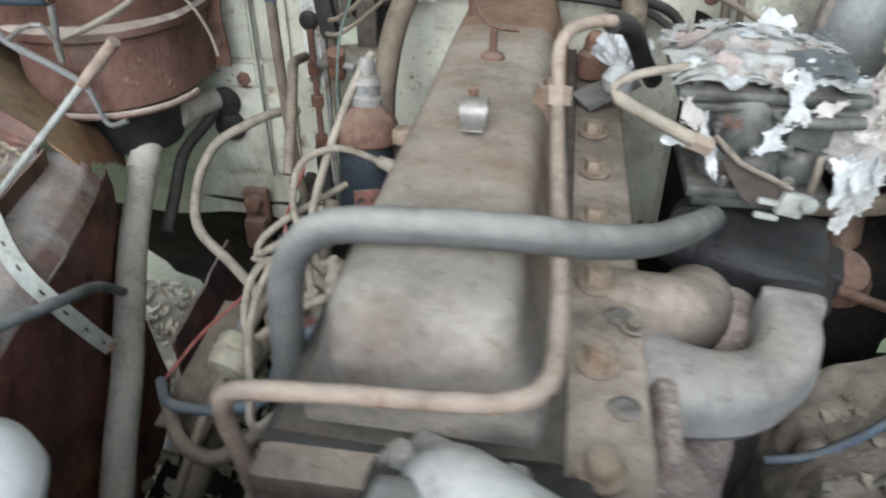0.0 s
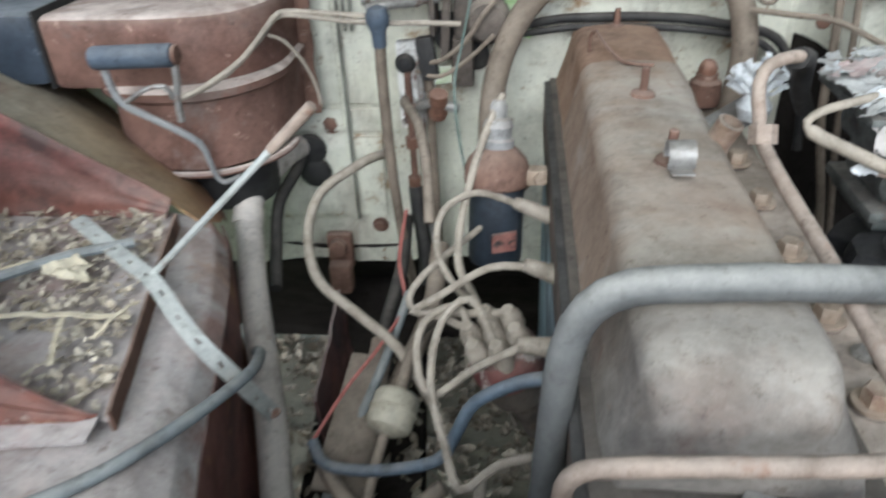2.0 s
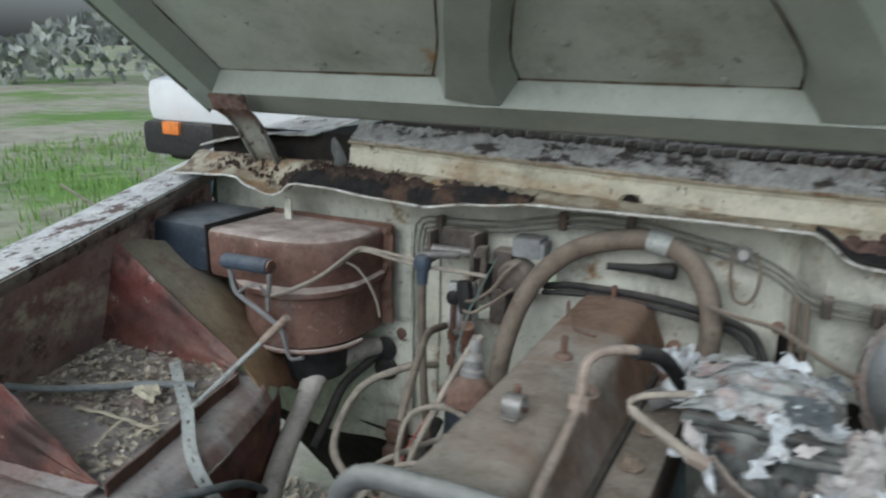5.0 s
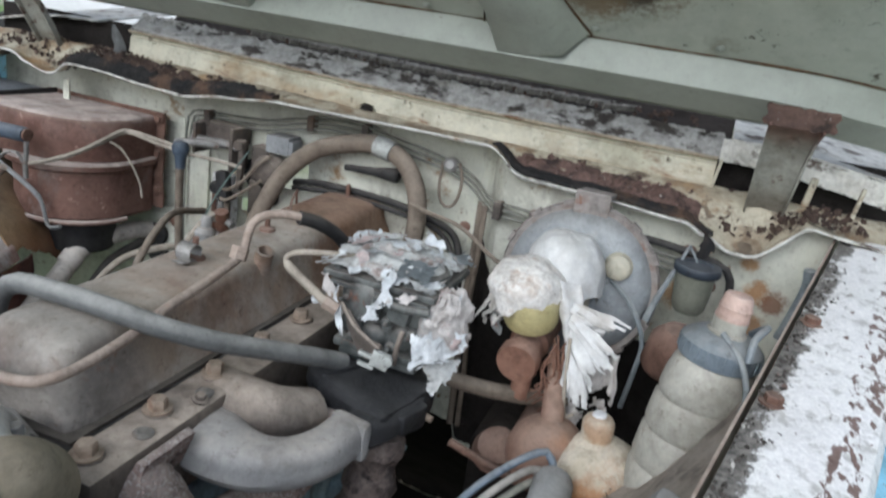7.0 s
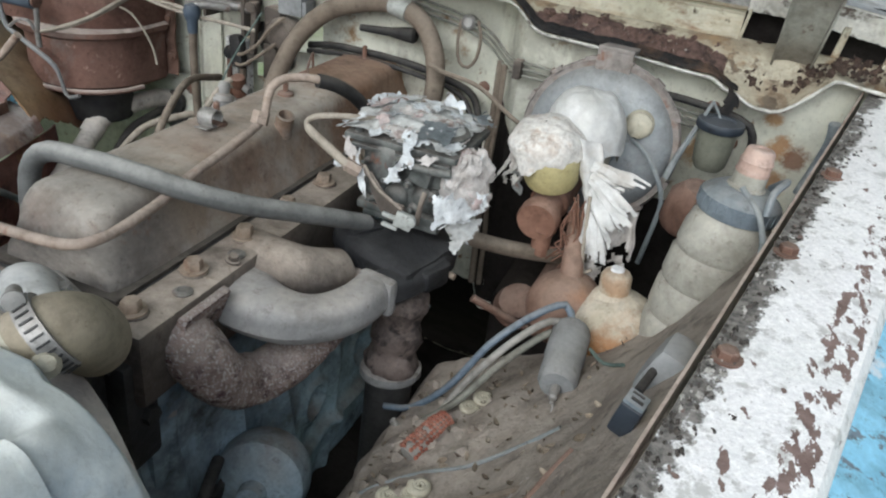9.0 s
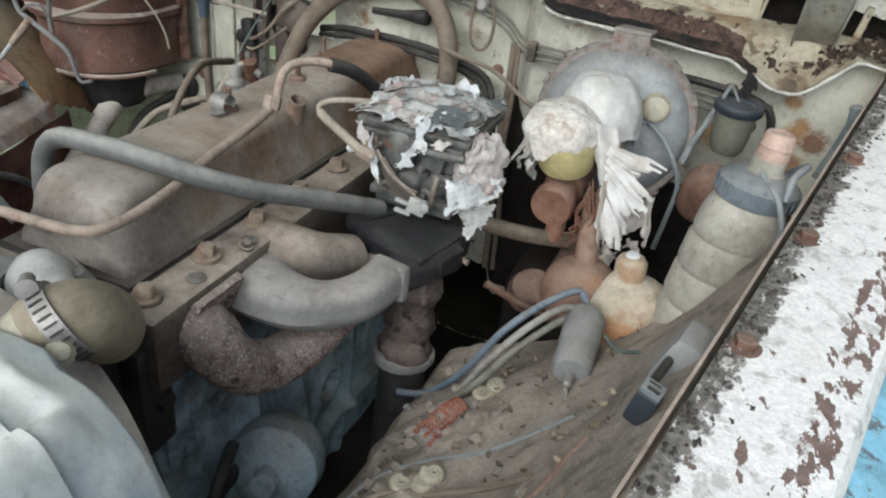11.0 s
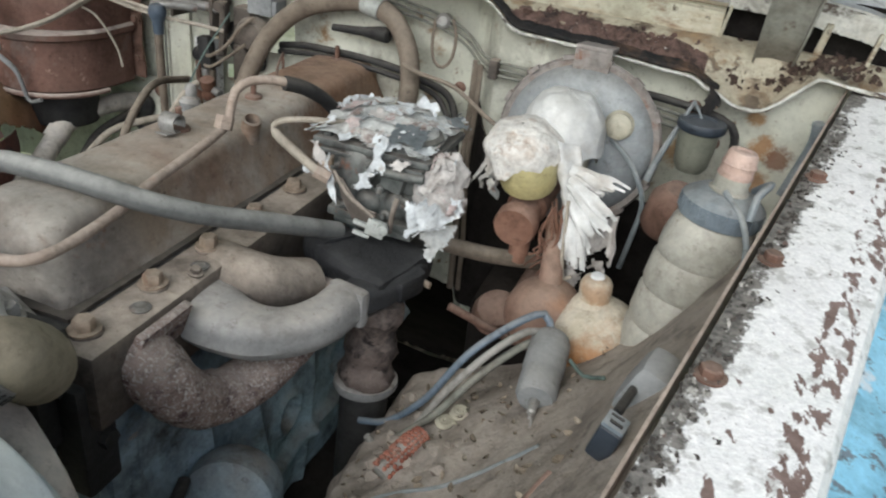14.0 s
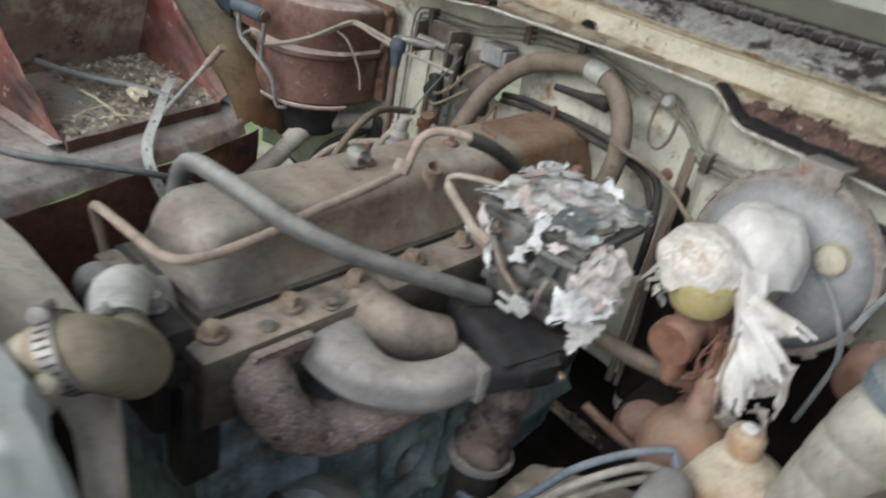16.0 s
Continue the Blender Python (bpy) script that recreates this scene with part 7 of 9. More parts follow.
# slate cable along the inner wing
bm = B()
tube(bm, [(-0.440, 0.80, 0.63), (-0.432, 0.765, 0.665), (-0.412, 0.72, 0.705), (-0.380, 0.66, 0.752), (-0.366, 0.59, 0.786), (-0.392, 0.50, 0.809), (-0.44, 0.44, 0.813), (-0.50, 0.41, 0.815), (-0.60, 0.42, 0.818)], 0.0056, 10, wob=0.05)
solo("slate_cable", bm, "wire_slate", "dusty slate-blue cable lying along the inner wing", "cable")
bm = B()
tube(bm, [(-0.74, 0.58, 0.846), (-0.68, 0.61, 0.843), (-0.62, 0.655, 0.841), (-0.57, 0.70, 0.839), (-0.52, 0.73, 0.836)], 0.0055, 8)
solo("buried_cable", bm, "wire_slate", "grey cable half buried in the leaf litter", "cable")

# ---- ignition side of the engine ----
coil = thing("ignition_coil", (-0.15, 0.93, 0.72), "dusty ignition coil with a stepped tower and dark red-marked can", "ignition coil")
ax = Vector((0.02, 0.18, 1)).normalized()
base = Vector((-0.158, 0.898, 0.715))
bm = B()
lathe(bm, [(0, 0), (0.030, 0.0), (0.033, 0.006), (0.033, 0.10), (0.0, 0.10)], base, ax, 24)
part("can", bm, "cap_dark", coil, "black can with a red label")
bm = B()
lathe(bm, [(0.036, 0.0), (0.039, 0.003), (0.039, 0.022), (0.034, 0.034), (0.022, 0.046), (0.0, 0.05)], base + ax * 0.098, ax, 24)
part("cap", bm, "rust", coil, "rusty dome")
bm = B()
lathe(bm, [(0.0, 0), (0.019, 0), (0.020, 0.010), (0.016, 0.013), (0.016, 0.022), (0.018, 0.026), (0.015, 0.034), (0.010, 0.037), (0.010, 0.050), (0.007, 0.056), (0, 0.056)], base + ax * 0.143, ax, 20)
part("tower", bm, "alu", coil, "grey stepped insulator")
bm = B()
box(bm, base + Vector((0.012, -0.032, 0.045)), (0.030, 0.004, 0.026), 0.001, (0, 0, 18))
part("label", bm, "rust_red", coil, "faded red label")
bm = B()
box(bm, base + ax * 0.112 + Vector((0.045, -0.005, 0)), (0.03, 0.02, 0.02), 0.004)
lathe(bm, [(0, 0), (0.008, 0), (0.008, 0.008), (0, 0.008)], base + ax * 0.112 + Vector((0.05, -0.012, 0)), (0.3, -1, 0.2), 6)
part("clamp", bm, "bolt", coil)

dist = thing("distributor", (-0.155, 0.70, 0.62), "brown distributor with cream leads plugged into its cap", "distributor")
dax = Vector((-0.30, -0.20, 0.92)).normalized()
dbase = Vector((-0.132, 0.705, 0.698))
bm = B()
lathe(bm, [(0, -0.10), (0.018, -0.10), (0.020, -0.03), (0.034, -0.02), (0.036, 0.0), (0.036, 0.018), (0, 0.018)], dbase, dax, 24)
part("housing", bm, "cast", dist)
bm = B()
lathe(bm, [(0.038, 0.0), (0.039, 0.004), (0.037, 0.022), (0.030, 0.032), (0.012, 0.036), (0.0, 0.036)], dbase + dax * 0.016, dax, 24)
dcap = part("cap", bm, "dist_cap", dist, "dark red cap with pale stains")
e1 = dax.orthogonal().normalized()
e2 = dax.cross(e1)
for k in range(7):
    r = 0.0 if k == 6 else 0.025
    p = dbase + dax * 0.042 + (e1 * math.cos(k * math.tau / 6) + e2 * math.sin(k * math.tau / 6)) * r
    bm = B()
    lathe(bm, [(0, 0), (0.0085, 0), (0.009, 0.010), (0.0115, 0.012), (0.0115, 0.026), (0.0065, 0.038), (0, 0.038)], p, dax, 12)
    part("lead_boot", bm, "wire_cream", dcap, "tan rubber boot")


def lead(pts, r=0.0042, mat="wire_cream", label="cream ignition lead looping from the distributor", name="ignition_lead", boot=None):
    bm = B()
    tube(bm, pts, r, 8, wob=0.05)
    if not boot:
        return solo(name, bm, mat, label, "cable", group="ignition leads")
    t = thing(name, pts[0], label, "cable", "ignition leads")
    part("jacket", bm, mat, t)
    bm = B()
    a, b = Vector(pts[0]), Vector(boot)
    tube(bm, [a.lerp(b, -0.25), a, a.lerp(b, 0.5), b], lambda u: 0.0068 + 0.004 * u, 12)
    part("plug_boot", bm, "wire_cream", t, "tan plug boot")


def tower(k):
    r = 0.0 if k == 6 else 0.025
    return tuple(dbase + dax * 0.074 + (e1 * math.cos(k * math.tau / 6) + e2 * math.sin(k * math.tau / 6)) * r)


lead([(-0.126, 0.885, 0.800), (-0.177, 0.873, 0.822), (-0.214, 0.843, 0.814), (-0.220, 0.819, 0.776), (-0.195, 0.775, 0.755), tower(1)], boot=(-0.092, 0.885, 0.785))
lead([(-0.116, 0.741, 0.808), (-0.159, 0.745, 0.803), (-0.207, 0.741, 0.772), (-0.240, 0.741, 0.748), (-0.215, 0.728, 0.755), tower(2)], boot=(-0.088, 0.745, 0.795))
lead([(-0.121, 0.652, 0.780), (-0.167, 0.651, 0.752), (-0.211, 0.651, 0.715), (-0.228, 0.679, 0.732), (-0.224, 0.713, 0.756), (-0.190, 0.730, 0.765), tower(3)], boot=(-0.088, 0.655, 0.775))
lead([(-0.095, 0.546, 0.756), (-0.143, 0.563, 0.720), (-0.177, 0.558, 0.692), (-0.195, 0.600, 0.704), (-0.212, 0.654, 0.732), (-0.204, 0.70, 0.768), (-0.175, 0.715, 0.785), tower(4)], boot=(-0.07, 0.55, 0.755))
lead([(-0.150, 0.945, 0.912), (-0.160, 0.925, 0.898), (-0.178, 0.900, 0.855), (-0.194, 0.859, 0.80), (-0.196, 0.813, 0.766), (-0.178, 0.765, 0.755), tower(6)], r=0.005, label="pale coil lead running down to the distributor")
lead([(-0.10, 0.98, 0.80), (-0.16, 0.90, 0.775), (-0.235, 0.80, 0.755), (-0.245, 0.76, 0.742), (-0.21, 0.74, 0.748), tower(0)])

bm = B()
tube(bm, [(-0.327, 1.14, 0.75), (-0.345, 1.09, 0.765), (-0.372, 1.057, 0.760), (-0.407, 1.016, 0.744), (-0.414, 0.959, 0.712), (-0.386, 0.888, 0.685), (-0.328, 0.849, 0.66), (-0.269, 0.797, 0.648), (-0.22, 0.73, 0.62)], 0.007, 10)
solo("vacuum_hose", bm, "wire_cream", "dusty beige vacuum hose curling in front of the bulkhead", "hose")
bm = B()
tube(bm, [(-0.075, 0.556, 0.770), (-0.077, 0.566, 0.776), (-0.089, 0.600, 0.781), (-0.119, 0.617, 0.769), (-0.167, 0.631, 0.727), (-0.188, 0.636, 0.678), (-0.207, 0.629, 0.648), (-0.269, 0.640, 0.617), (-0.332, 0.660, 0.598), (-0.356, 0.690, 0.60)], 0.0065, 10)
solo("blue_hose", bm, "wire_blue", "dusty blue vacuum hose bending round the engine", "hose")
bm = B()
tube(bm, [(-0.292, 1.05, 0.70), (-0.292, 0.965, 0.670), (-0.276, 0.89, 0.650), (-0.295, 0.816, 0.641), (-0.328, 0.75, 0.625), (-0.36, 0.70, 0.59)], 0.0024, 6)
solo("red_wire", bm, "wire_red", "thin red wire running forward from the bulkhead", "wire")
bm = B()
tube(bm, [(-0.195, 1.10, 0.99), (-0.205, 1.05, 0.94), (-0.213, 1.02, 0.90), (-0.205, 0.97, 0.85), (-0.19, 0.93, 0.80), (-0.18, 0.90, 0.77)], 0.0016, 6)
solo("green_wire", bm, "wire_green", "thin green wire beside the coil", "wire")
filt = thing("fuel_filter", (-0.263, 0.70, 0.64), "dusty cream fuel filter in a hose", "filter")
fa = Vector((0.10, 0.45, 0.22)).normalized()
bm = B()
lathe(bm, [(0, -0.028), (0.012, -0.026), (0.024, -0.02), (0.026, -0.014), (0.026, -0.002), (0.028, 0.0), (0.026, 0.002), (0.026, 0.016), (0.022, 0.022), (0.010, 0.026), (0, 0.028)], (-0.263, 0.702, 0.640), fa, 24)
part("body", bm, "ivory", filt)
bm = B()
tube(bm, [(-0.270, 0.680, 0.628), (-0.276, 0.652, 0.612), (-0.285, 0.61, 0.58), (-0.30, 0.56, 0.52)], 0.006, 10)
tube(bm, [(-0.257, 0.726, 0.652), (-0.250, 0.76, 0.668), (-0.245, 0.81, 0.665), (-0.24, 0.86, 0.64)], 0.007, 10)
part("hose", bm, "rubber_tan", filt)
# tangle low down beside the engine
for k, (pts, r, mt, nm, lb) in enumerate([
        ([(-0.24, 1.02, 0.66), (-0.25, 0.93, 0.60), (-0.29, 0.80, 0.55), (-0.31, 0.66, 0.50), (-0.30, 0.50, 0.45)], 0.014, "rubber_tan", "heater_return_hose", "tan dusty hose low beside the engine"),
        ([(-0.30, 1.10, 0.66), (-0.30, 1.02, 0.62), (-0.315, 0.93, 0.57), (-0.30, 0.86, 0.55)], 0.010, "rubber_blk", "black_cable", "black cable dropping from the bulkhead"),
        ([(-0.27, 0.90, 0.66), (-0.29, 0.82, 0.62), (-0.32, 0.74, 0.57), (-0.35, 0.66, 0.52)], 0.006, "wire_slate", "grey_cable", "grey cable low beside the engine"),
        ([(-0.20, 0.62, 0.62), (-0.25, 0.60, 0.59), (-0.30, 0.62, 0.585), (-0.34, 0.67, 0.59)], 0.009, "rubber_tan", "bypass_hose", "brown dusty bypass hose"),
        ([(-0.16, 0.60, 0.66), (-0.17, 0.56, 0.62), (-0.21, 0.53, 0.585), (-0.26, 0.55, 0.57)], 0.006, "wire_cream", "earth_lead", "dusty earth lead below the distributor")]):
    bm = B()
    tube(bm, pts, r, 10, wob=0.05)
    solo(nm, bm, mt, lb, "hose" if "hose" in nm else "cable")
bm = B()
for a, b, w in (((-0.322, 0.835, 0.60), (-0.338, 0.655, 0.555), 0.034), ((-0.305, 0.87, 0.60), (-0.312, 0.63, 0.545), 0.026)):
    bm = B()
    a, b = Vector(a), Vector(b)
    sd = (b - a).cross(Vector((0.3, 0.2, 1))).normalized()
    sheet(bm, lambda u, v: a.lerp(b, u) + sd * w * (v - 0.5) + Vector((0, 0, 0.004 * math.sin(v * 3.1))), 12, 4, 0.005)
    solo("dusty_strut", bm, "rubber_tan", "flat dusty brown steel strut low beside the engine", "strut", group="struts beside the engine")
# the rail's near-black colour carries the shade under the inner wing
bm = B()
box(bm, (-0.34, 0.80, 0.36), (0.17, 1.3, 0.10), 0.01, (0, 0, 6))
solo("chassis_rail", bm, "void", "chassis rail blackened for the shade under the inner wing", "chassis rail")
leaf_litter("fallen_leaves", 500, (-0.44, -0.20, 0.45, 1.05), lambda x, y: 0.413 + 0.012 * abs(noise.noise(Vector((x * 14, y * 14, 3)))) if abs(x + 0.34 - 0.105 * (0.8 - y)) < 0.082 else None, (0.010, 0.030), 31, "pale fallen leaves lying on the chassis rail", "leaf")

# ---- fittings on the bulkhead ----
for k in range(3):
    o = 0.010 * k
    bm = B()
    tube(bm, [(-0.392 + o, 1.166, 0.62 if k == 0 else 0.93), (-0.392 + o, 1.166, 0.80 if k == 0 else 0.95), (-0.391 + o, 1.166, 0.985 - o * 0.4), (-0.380 + o * 0.7, 1.164, 1.018 - o), (-0.36, 1.162, 1.030 - o), (-0.29, 1.160, 1.034 - o), (-0.20, 1.156, 1.042 - o), (-0.14, 1.154, 1.056 - o), (-0.06, 1.152, 1.070 - o), (0.02, 1.152, 1.070 - o), (0.10, 1.154, 1.058 - o), (0.18, 1.150, 1.046 - o), (0.235, 1.130, 1.030 - o), (0.285, 1.080, 1.012 - o), (0.34, 1.072, 1.010 - o), (0.42, 1.07, 1.004 - o), (0.52, 1.07, 1.0 - o), (0.60, 1.072, 0.99 - o)], 0.0025, 8)
    solo("brake_pipe", bm, "pipe_grey", "dusty thin metal pipe clipped along the bulkhead", "pipe", group="pipes along the bulkhead")
for x, z in ((-0.33, 1.022), (-0.10, 1.054), (0.012, 1.060), (0.30, 1.0), (0.36, 0.998)):
    bm = B()
    box(bm, (x, fw_y(x) - 0.028, z), (0.014, 0.022, 0.030), 0.003)
    solo("pipe_clip", bm, "cast", "small dusty pipe clip on the bulkhead", "clip", group="pipe clips on the bulkhead")

ln = thing("clutch_linkage", (-0.30, 1.03, 0.7), "upright dusty rod with a slate-blue ball joint at its top", "linkage")
bm = B()
tube(bm, [(-0.311, 1.052, 0.955), (-0.311, 1.052, 0.87), (-0.308, 1.055, 0.742), (-0.300, 1.06, 0.636), (-0.290, 1.06, 0.56)], 0.0075, 10)
part("rod", bm, "rubber_tan", ln)
bm = B()
lathe(bm, [(0.006, 0), (0.009, 0.002), (0.010, 0.022), (0.014, 0.030), (0.016, 0.041), (0.012, 0.051), (0.0, 0.055)], (-0.311, 1.052, 0.938), (0, 0, 1), 18)
part("ball_joint", bm, "roller", ln, "slate-blue rubber boot")
bm = B()
tube(bm, [(-0.325, 1.055, 0.985), (-0.295, 1.07, 0.99), (-0.265, 1.10, 0.985)], 0.0075, 10)
part("upper_arm", bm, "steel", ln)

wip = thing("pedal_bracket", (-0.29, 1.15, 0.96), "dusty bracket with a cross shaft on the bulkhead", "bracket")
bm = B()
box(bm, (-0.295, 1.163, 1.0), (0.10, 0.03, 0.035), 0.004)
box(bm, (-0.335, 1.145, 0.985), (0.008, 0.055, 0.06), 0.003)
box(bm, (-0.250, 1.145, 0.975), (0.008, 0.055, 0.085), 0.003)
part("yoke", bm, "cast", wip)
bm = B()
tube(bm, [(-0.345, 1.128, 0.982), (-0.24, 1.128, 0.984)], 0.0085, 14)
part("cross_shaft", bm, "steel", wip)
bm = B()
box(bm, (-0.232, 1.13, 0.95), (0.012, 0.012, 0.10), 0.003, (0, 4, 0))
lathe(bm, [(0, 0), (0.010, 0), (0.010, 0.012), (0, 0.012)], (-0.236, 1.13, 0.99), (0.2, -1, 0), 14)
part("lever", bm, "cast", wip)
wh = thing("wire_tensioner", (-0.29, 1.12, 0.75), "vertical rusty adjuster rods with nuts in front of the bulkhead", "adjuster")
for x, z0, z1, r, mt in ((-0.290, 0.60, 0.88, 0.0052, "rust"), (-0.272, 0.58, 0.89, 0.0045, "steel"), (-0.259, 0.55, 0.87, 0.0062, "rubber_tan")):
    bm = B()
    tube(bm, [(x, 1.13, z1), (x + 0.002, 1.128, (z0 + z1) / 2), (x + 0.006, 1.12, z0)], r, 8, wob=0.08)
    part("rod", bm, mt, wh)
for z in (0.815, 0.765, 0.70):
    bm = B()
    lathe(bm, [(0, 0), (0.0105, 0), (0.0105, 0.016), (0, 0.016)], (-0.289, 1.129, z), (0, 0, 1), 6)
    part("nut", bm, "copper", wh)
bm = B()
box(bm, (-0.280, 1.150, 0.855), (0.052, 0.02, 0.13), 0.004)
part("back_plate", bm, "white", wh, "white-painted plate")
bm = B()
lathe(bm, [(0, -0.012), (0.013, -0.010), (0.015, 0.0), (0.010, 0.008), (0, 0.010)], (-0.293, 1.138, 0.89), (0, -1, 0), 18)
part("hole_grommet", bm, "rubber_blk", wh)
bm = B()
tube(bm, [(-0.288, 1.126, 0.70), (-0.284, 1.115, 0.66), (-0.276, 1.10, 0.61), (-0.275, 1.08, 0.55)], 0.011, 10)
part("black_sleeve", bm, "rubber_blk", wh)
bm = B()
box(bm, (-0.258, 1.115, 0.905), (0.026, 0.022, 0.062), 0.008, (0, -8, 0))
solo("black_connector", bm, "rubber_blk", "black rubber connector hanging in front of the bulkhead", "connector")
bm = B()
box(bm, (-0.155, 1.150, 1.005), (0.050, 0.045, 0.034), 0.004)
box(bm, (-0.128, 1.148, 1.003), (0.012, 0.036, 0.026), 0.003)
solo("junction_box", bm, "grey_can", "small grey junction box on the bulkhead", "box")
mot = thing("wiper_motor", (-0.19, 1.15, 0.93), "grimy wiper motor against a dark opening", "wiper motor")
bm = B()
lathe(bm, [(0, 0), (0.028, 0), (0.031, 0.006), (0.031, 0.045), (0.024, 0.055), (0, 0.058)], (-0.175, 1.175, 0.945), (0, -1, 0.1), 22)
part("motor_can", bm, "cast", mot)
bm = B()
box(bm, (-0.205, 1.165, 0.955), (0.036, 0.035, 0.07), 0.004)
box(bm, (-0.212, 1.165, 0.885), (0.03, 0.03, 0.07), 0.004)
part("gear_case", bm, "cast", mot)
# flat black oval painted as the dark inside of an opening
bm = B()
lathe(bm, [(0, 0), (0.030, 0), (0.030, 0.002), (0, 0.002)], (-0.218, 1.181, 0.91), (0, -1, 0), 20, oval=1.8)
part("opening", bm, "rubber_blk", mot)
bm = B()
tube(bm, [(-0.27, 1.12, 0.90), (-0.24, 1.10, 0.905), (-0.205, 1.10, 0.93), (-0.18, 1.105, 0.965), (-0.16, 1.12, 0.985)], 0.0034, 8)
part("cable", bm, "rubber_tan", mot)
bm = B()
tube(bm, [(-0.275, 1.12, 0.885), (-0.24, 1.095, 0.885), (-0.20, 1.09, 0.91), (-0.165, 1.10, 0.94)], 0.0030, 8)
part("cable", bm, "rubber_tan", mot)

# arched heater hose behind the cover
ah = thing("arched_hose", (0.0, 1.1, 0.9), "thick brown dusty hose arching behind the engine, with a pale clip", "hose")
bm = B()
tube(bm, [(-0.155, 1.02, 0.70), (-0.17, 1.06, 0.79), (-0.163, 1.10, 0.88), (-0.132, 1.12, 0.955), (-0.075, 1.13, 1.012), (0.0, 1.135, 1.040), (0.06, 1.13, 1.046), (0.112, 1.12, 1.026), (0.145, 1.105, 0.980), (0.156, 1.09, 0.925), (0.150, 1.075, 0.87), (0.13, 1.06, 0.80)], 0.0165, 18, wob=0.04)
part("hose_body", bm, "rubber_tan", ah)
bm = B()
c1, c2 = Vector((0.048, 1.131, 1.047)), Vector((0.082, 1.126, 1.041))
tube(bm, [c1, c1.lerp(c2, 0.5) + Vector((0, 0, 0.001)), c2], 0.019, 18)
part("clip", bm, "zinc", ah, "pale hose clip")
bm = B()
tube(bm, [(-0.13, 1.16, 0.935), (-0.08, 1.155, 0.945), (-0.03, 1.15, 0.948), (0.03, 1.15, 0.948), (0.09, 1.148, 0.945), (0.14, 1.145, 0.938), (0.20, 1.14, 0.925), (0.225, 1.13, 0.90), (0.245, 1.10, 0.85), (0.25, 1.09, 0.78)], 0.0065, 10, wob=0.1)
harness = thing("wiring_harness", (0.05, 1.15, 0.94), "black taped wiring harness behind the engine", "harness")
part("main_loom", bm, "rubber_blk", harness)
bm = B()
tube(bm, [(-0.13, 1.155, 0.925), (-0.05, 1.148, 0.936), (0.04, 1.143, 0.936), (0.12, 1.14, 0.93), (0.19, 1.135, 0.915), (0.235, 1.11, 0.87)], 0.005, 8, wob=0.1)
part("branch_loom", bm, "rubber_blk", harness)
bm = B()
lathe(bm, [(0, 0), (0.006, 0.0), (0.008, 0.06), (0.012, 0.085), (0.014, 0.105), (0.010, 0.11), (0.009, 0.10), (0, 0.10)], (-0.02, 1.150, 0.990), (1, 0, 0.06), 16)
solo("drain_tube", bm, "rubber_blk", "black drain tube lying against the bulkhead", "tube")
bm = B()
tube(bm, [(0.168, 1.15, 1.04), (0.170, 1.14, 1.00), (0.178, 1.138, 0.972), (0.195, 1.138, 0.966), (0.208, 1.138, 0.985), (0.210, 1.14, 1.02), (0.20, 1.145, 1.045)], 0.003, 8)
solo("wire_loop", bm, "rubber_tan", "dusty loop of wire hanging from the pipe run", "wire")
bm = B()
lathe(bm, [(0, 0), (0.011, 0), (0.013, 0.006), (0.013, 0.02), (0.008, 0.024), (0, 0.024)], (0.183, 1.165, 1.036), (0, -1, 0.15), 14)
solo("pipe_union", bm, "steel", "small grey pipe union on the bulkhead", "union")
bm = B()
tube(bm, [(0.150, 1.07, 0.975), (0.186, 1.05, 0.974), (0.247, 1.05, 0.964), (0.309, 1.03, 0.937), (0.352, 0.99, 0.937), (0.38, 0.985, 0.945)], 0.0038, 8)
solo("vacuum_line", bm, "rubber_tan", "thin grey line running to the brake booster", "pipe")
for k, (x, r) in enumerate(((0.262, 0.006), (0.276, 0.0045))):
    bm = B()
    tube(bm, [(x, 1.10 - 0.02 * k, 1.0), (x + 0.004, 1.09 - 0.02 * k, 0.92), (x + 0.006, 1.08 - 0.02 * k, 0.83), (x + 0.02, 1.05, 0.72), (x + 0.03, 1.03, 0.62)], r, 8)
    solo("down_pipe", bm, "rubber_tan", "dusty brown pipe running down the bulkhead", "pipe", group="pipes down the bulkhead")
bm = B()
lathe(bm, [(0, 0), (0.006, 0.001), (0.010, 0.004), (0.006, 0.007), (0, 0.007)], (0.245, 1.09, 0.955), (0, -1, 0), 12)
solo("rusty_plug", bm, "rust", "small rusty plug on the bulkhead", "plug")
# hoses between bulkhead and engine, left of the cover
bm = B()
tube(bm, [(-0.23, 0.84, 0.80), (-0.235, 0.88, 0.845), (-0.25, 0.94, 0.875), (-0.27, 1.0, 0.875), (-0.285, 1.06, 0.86), (-0.29, 1.10, 0.85)], 0.0065, 10)
solo("breather_hose", bm, "rubber_tan", "thin dusty hose arching towards the bulkhead", "hose")
tap = thing("heater_tap", (-0.25, 1.10, 0.83), "small brass and steel heater tap on the bulkhead", "tap")
bm = B()
lathe(bm, [(0, 0), (0.012, 0), (0.014, 0.008), (0.010, 0.018), (0.013, 0.024), (0.013, 0.040), (0, 0.042)], (-0.245, 1.10, 0.825), (0.1, -0.3, 1), 16)
part("body", bm, "copper", tap)
bm = B()
tube(bm, [(-0.275, 1.115, 0.835), (-0.245, 1.10, 0.845), (-0.215, 1.09, 0.84)], 0.007, 10)
part("branch", bm, "steel", tap)

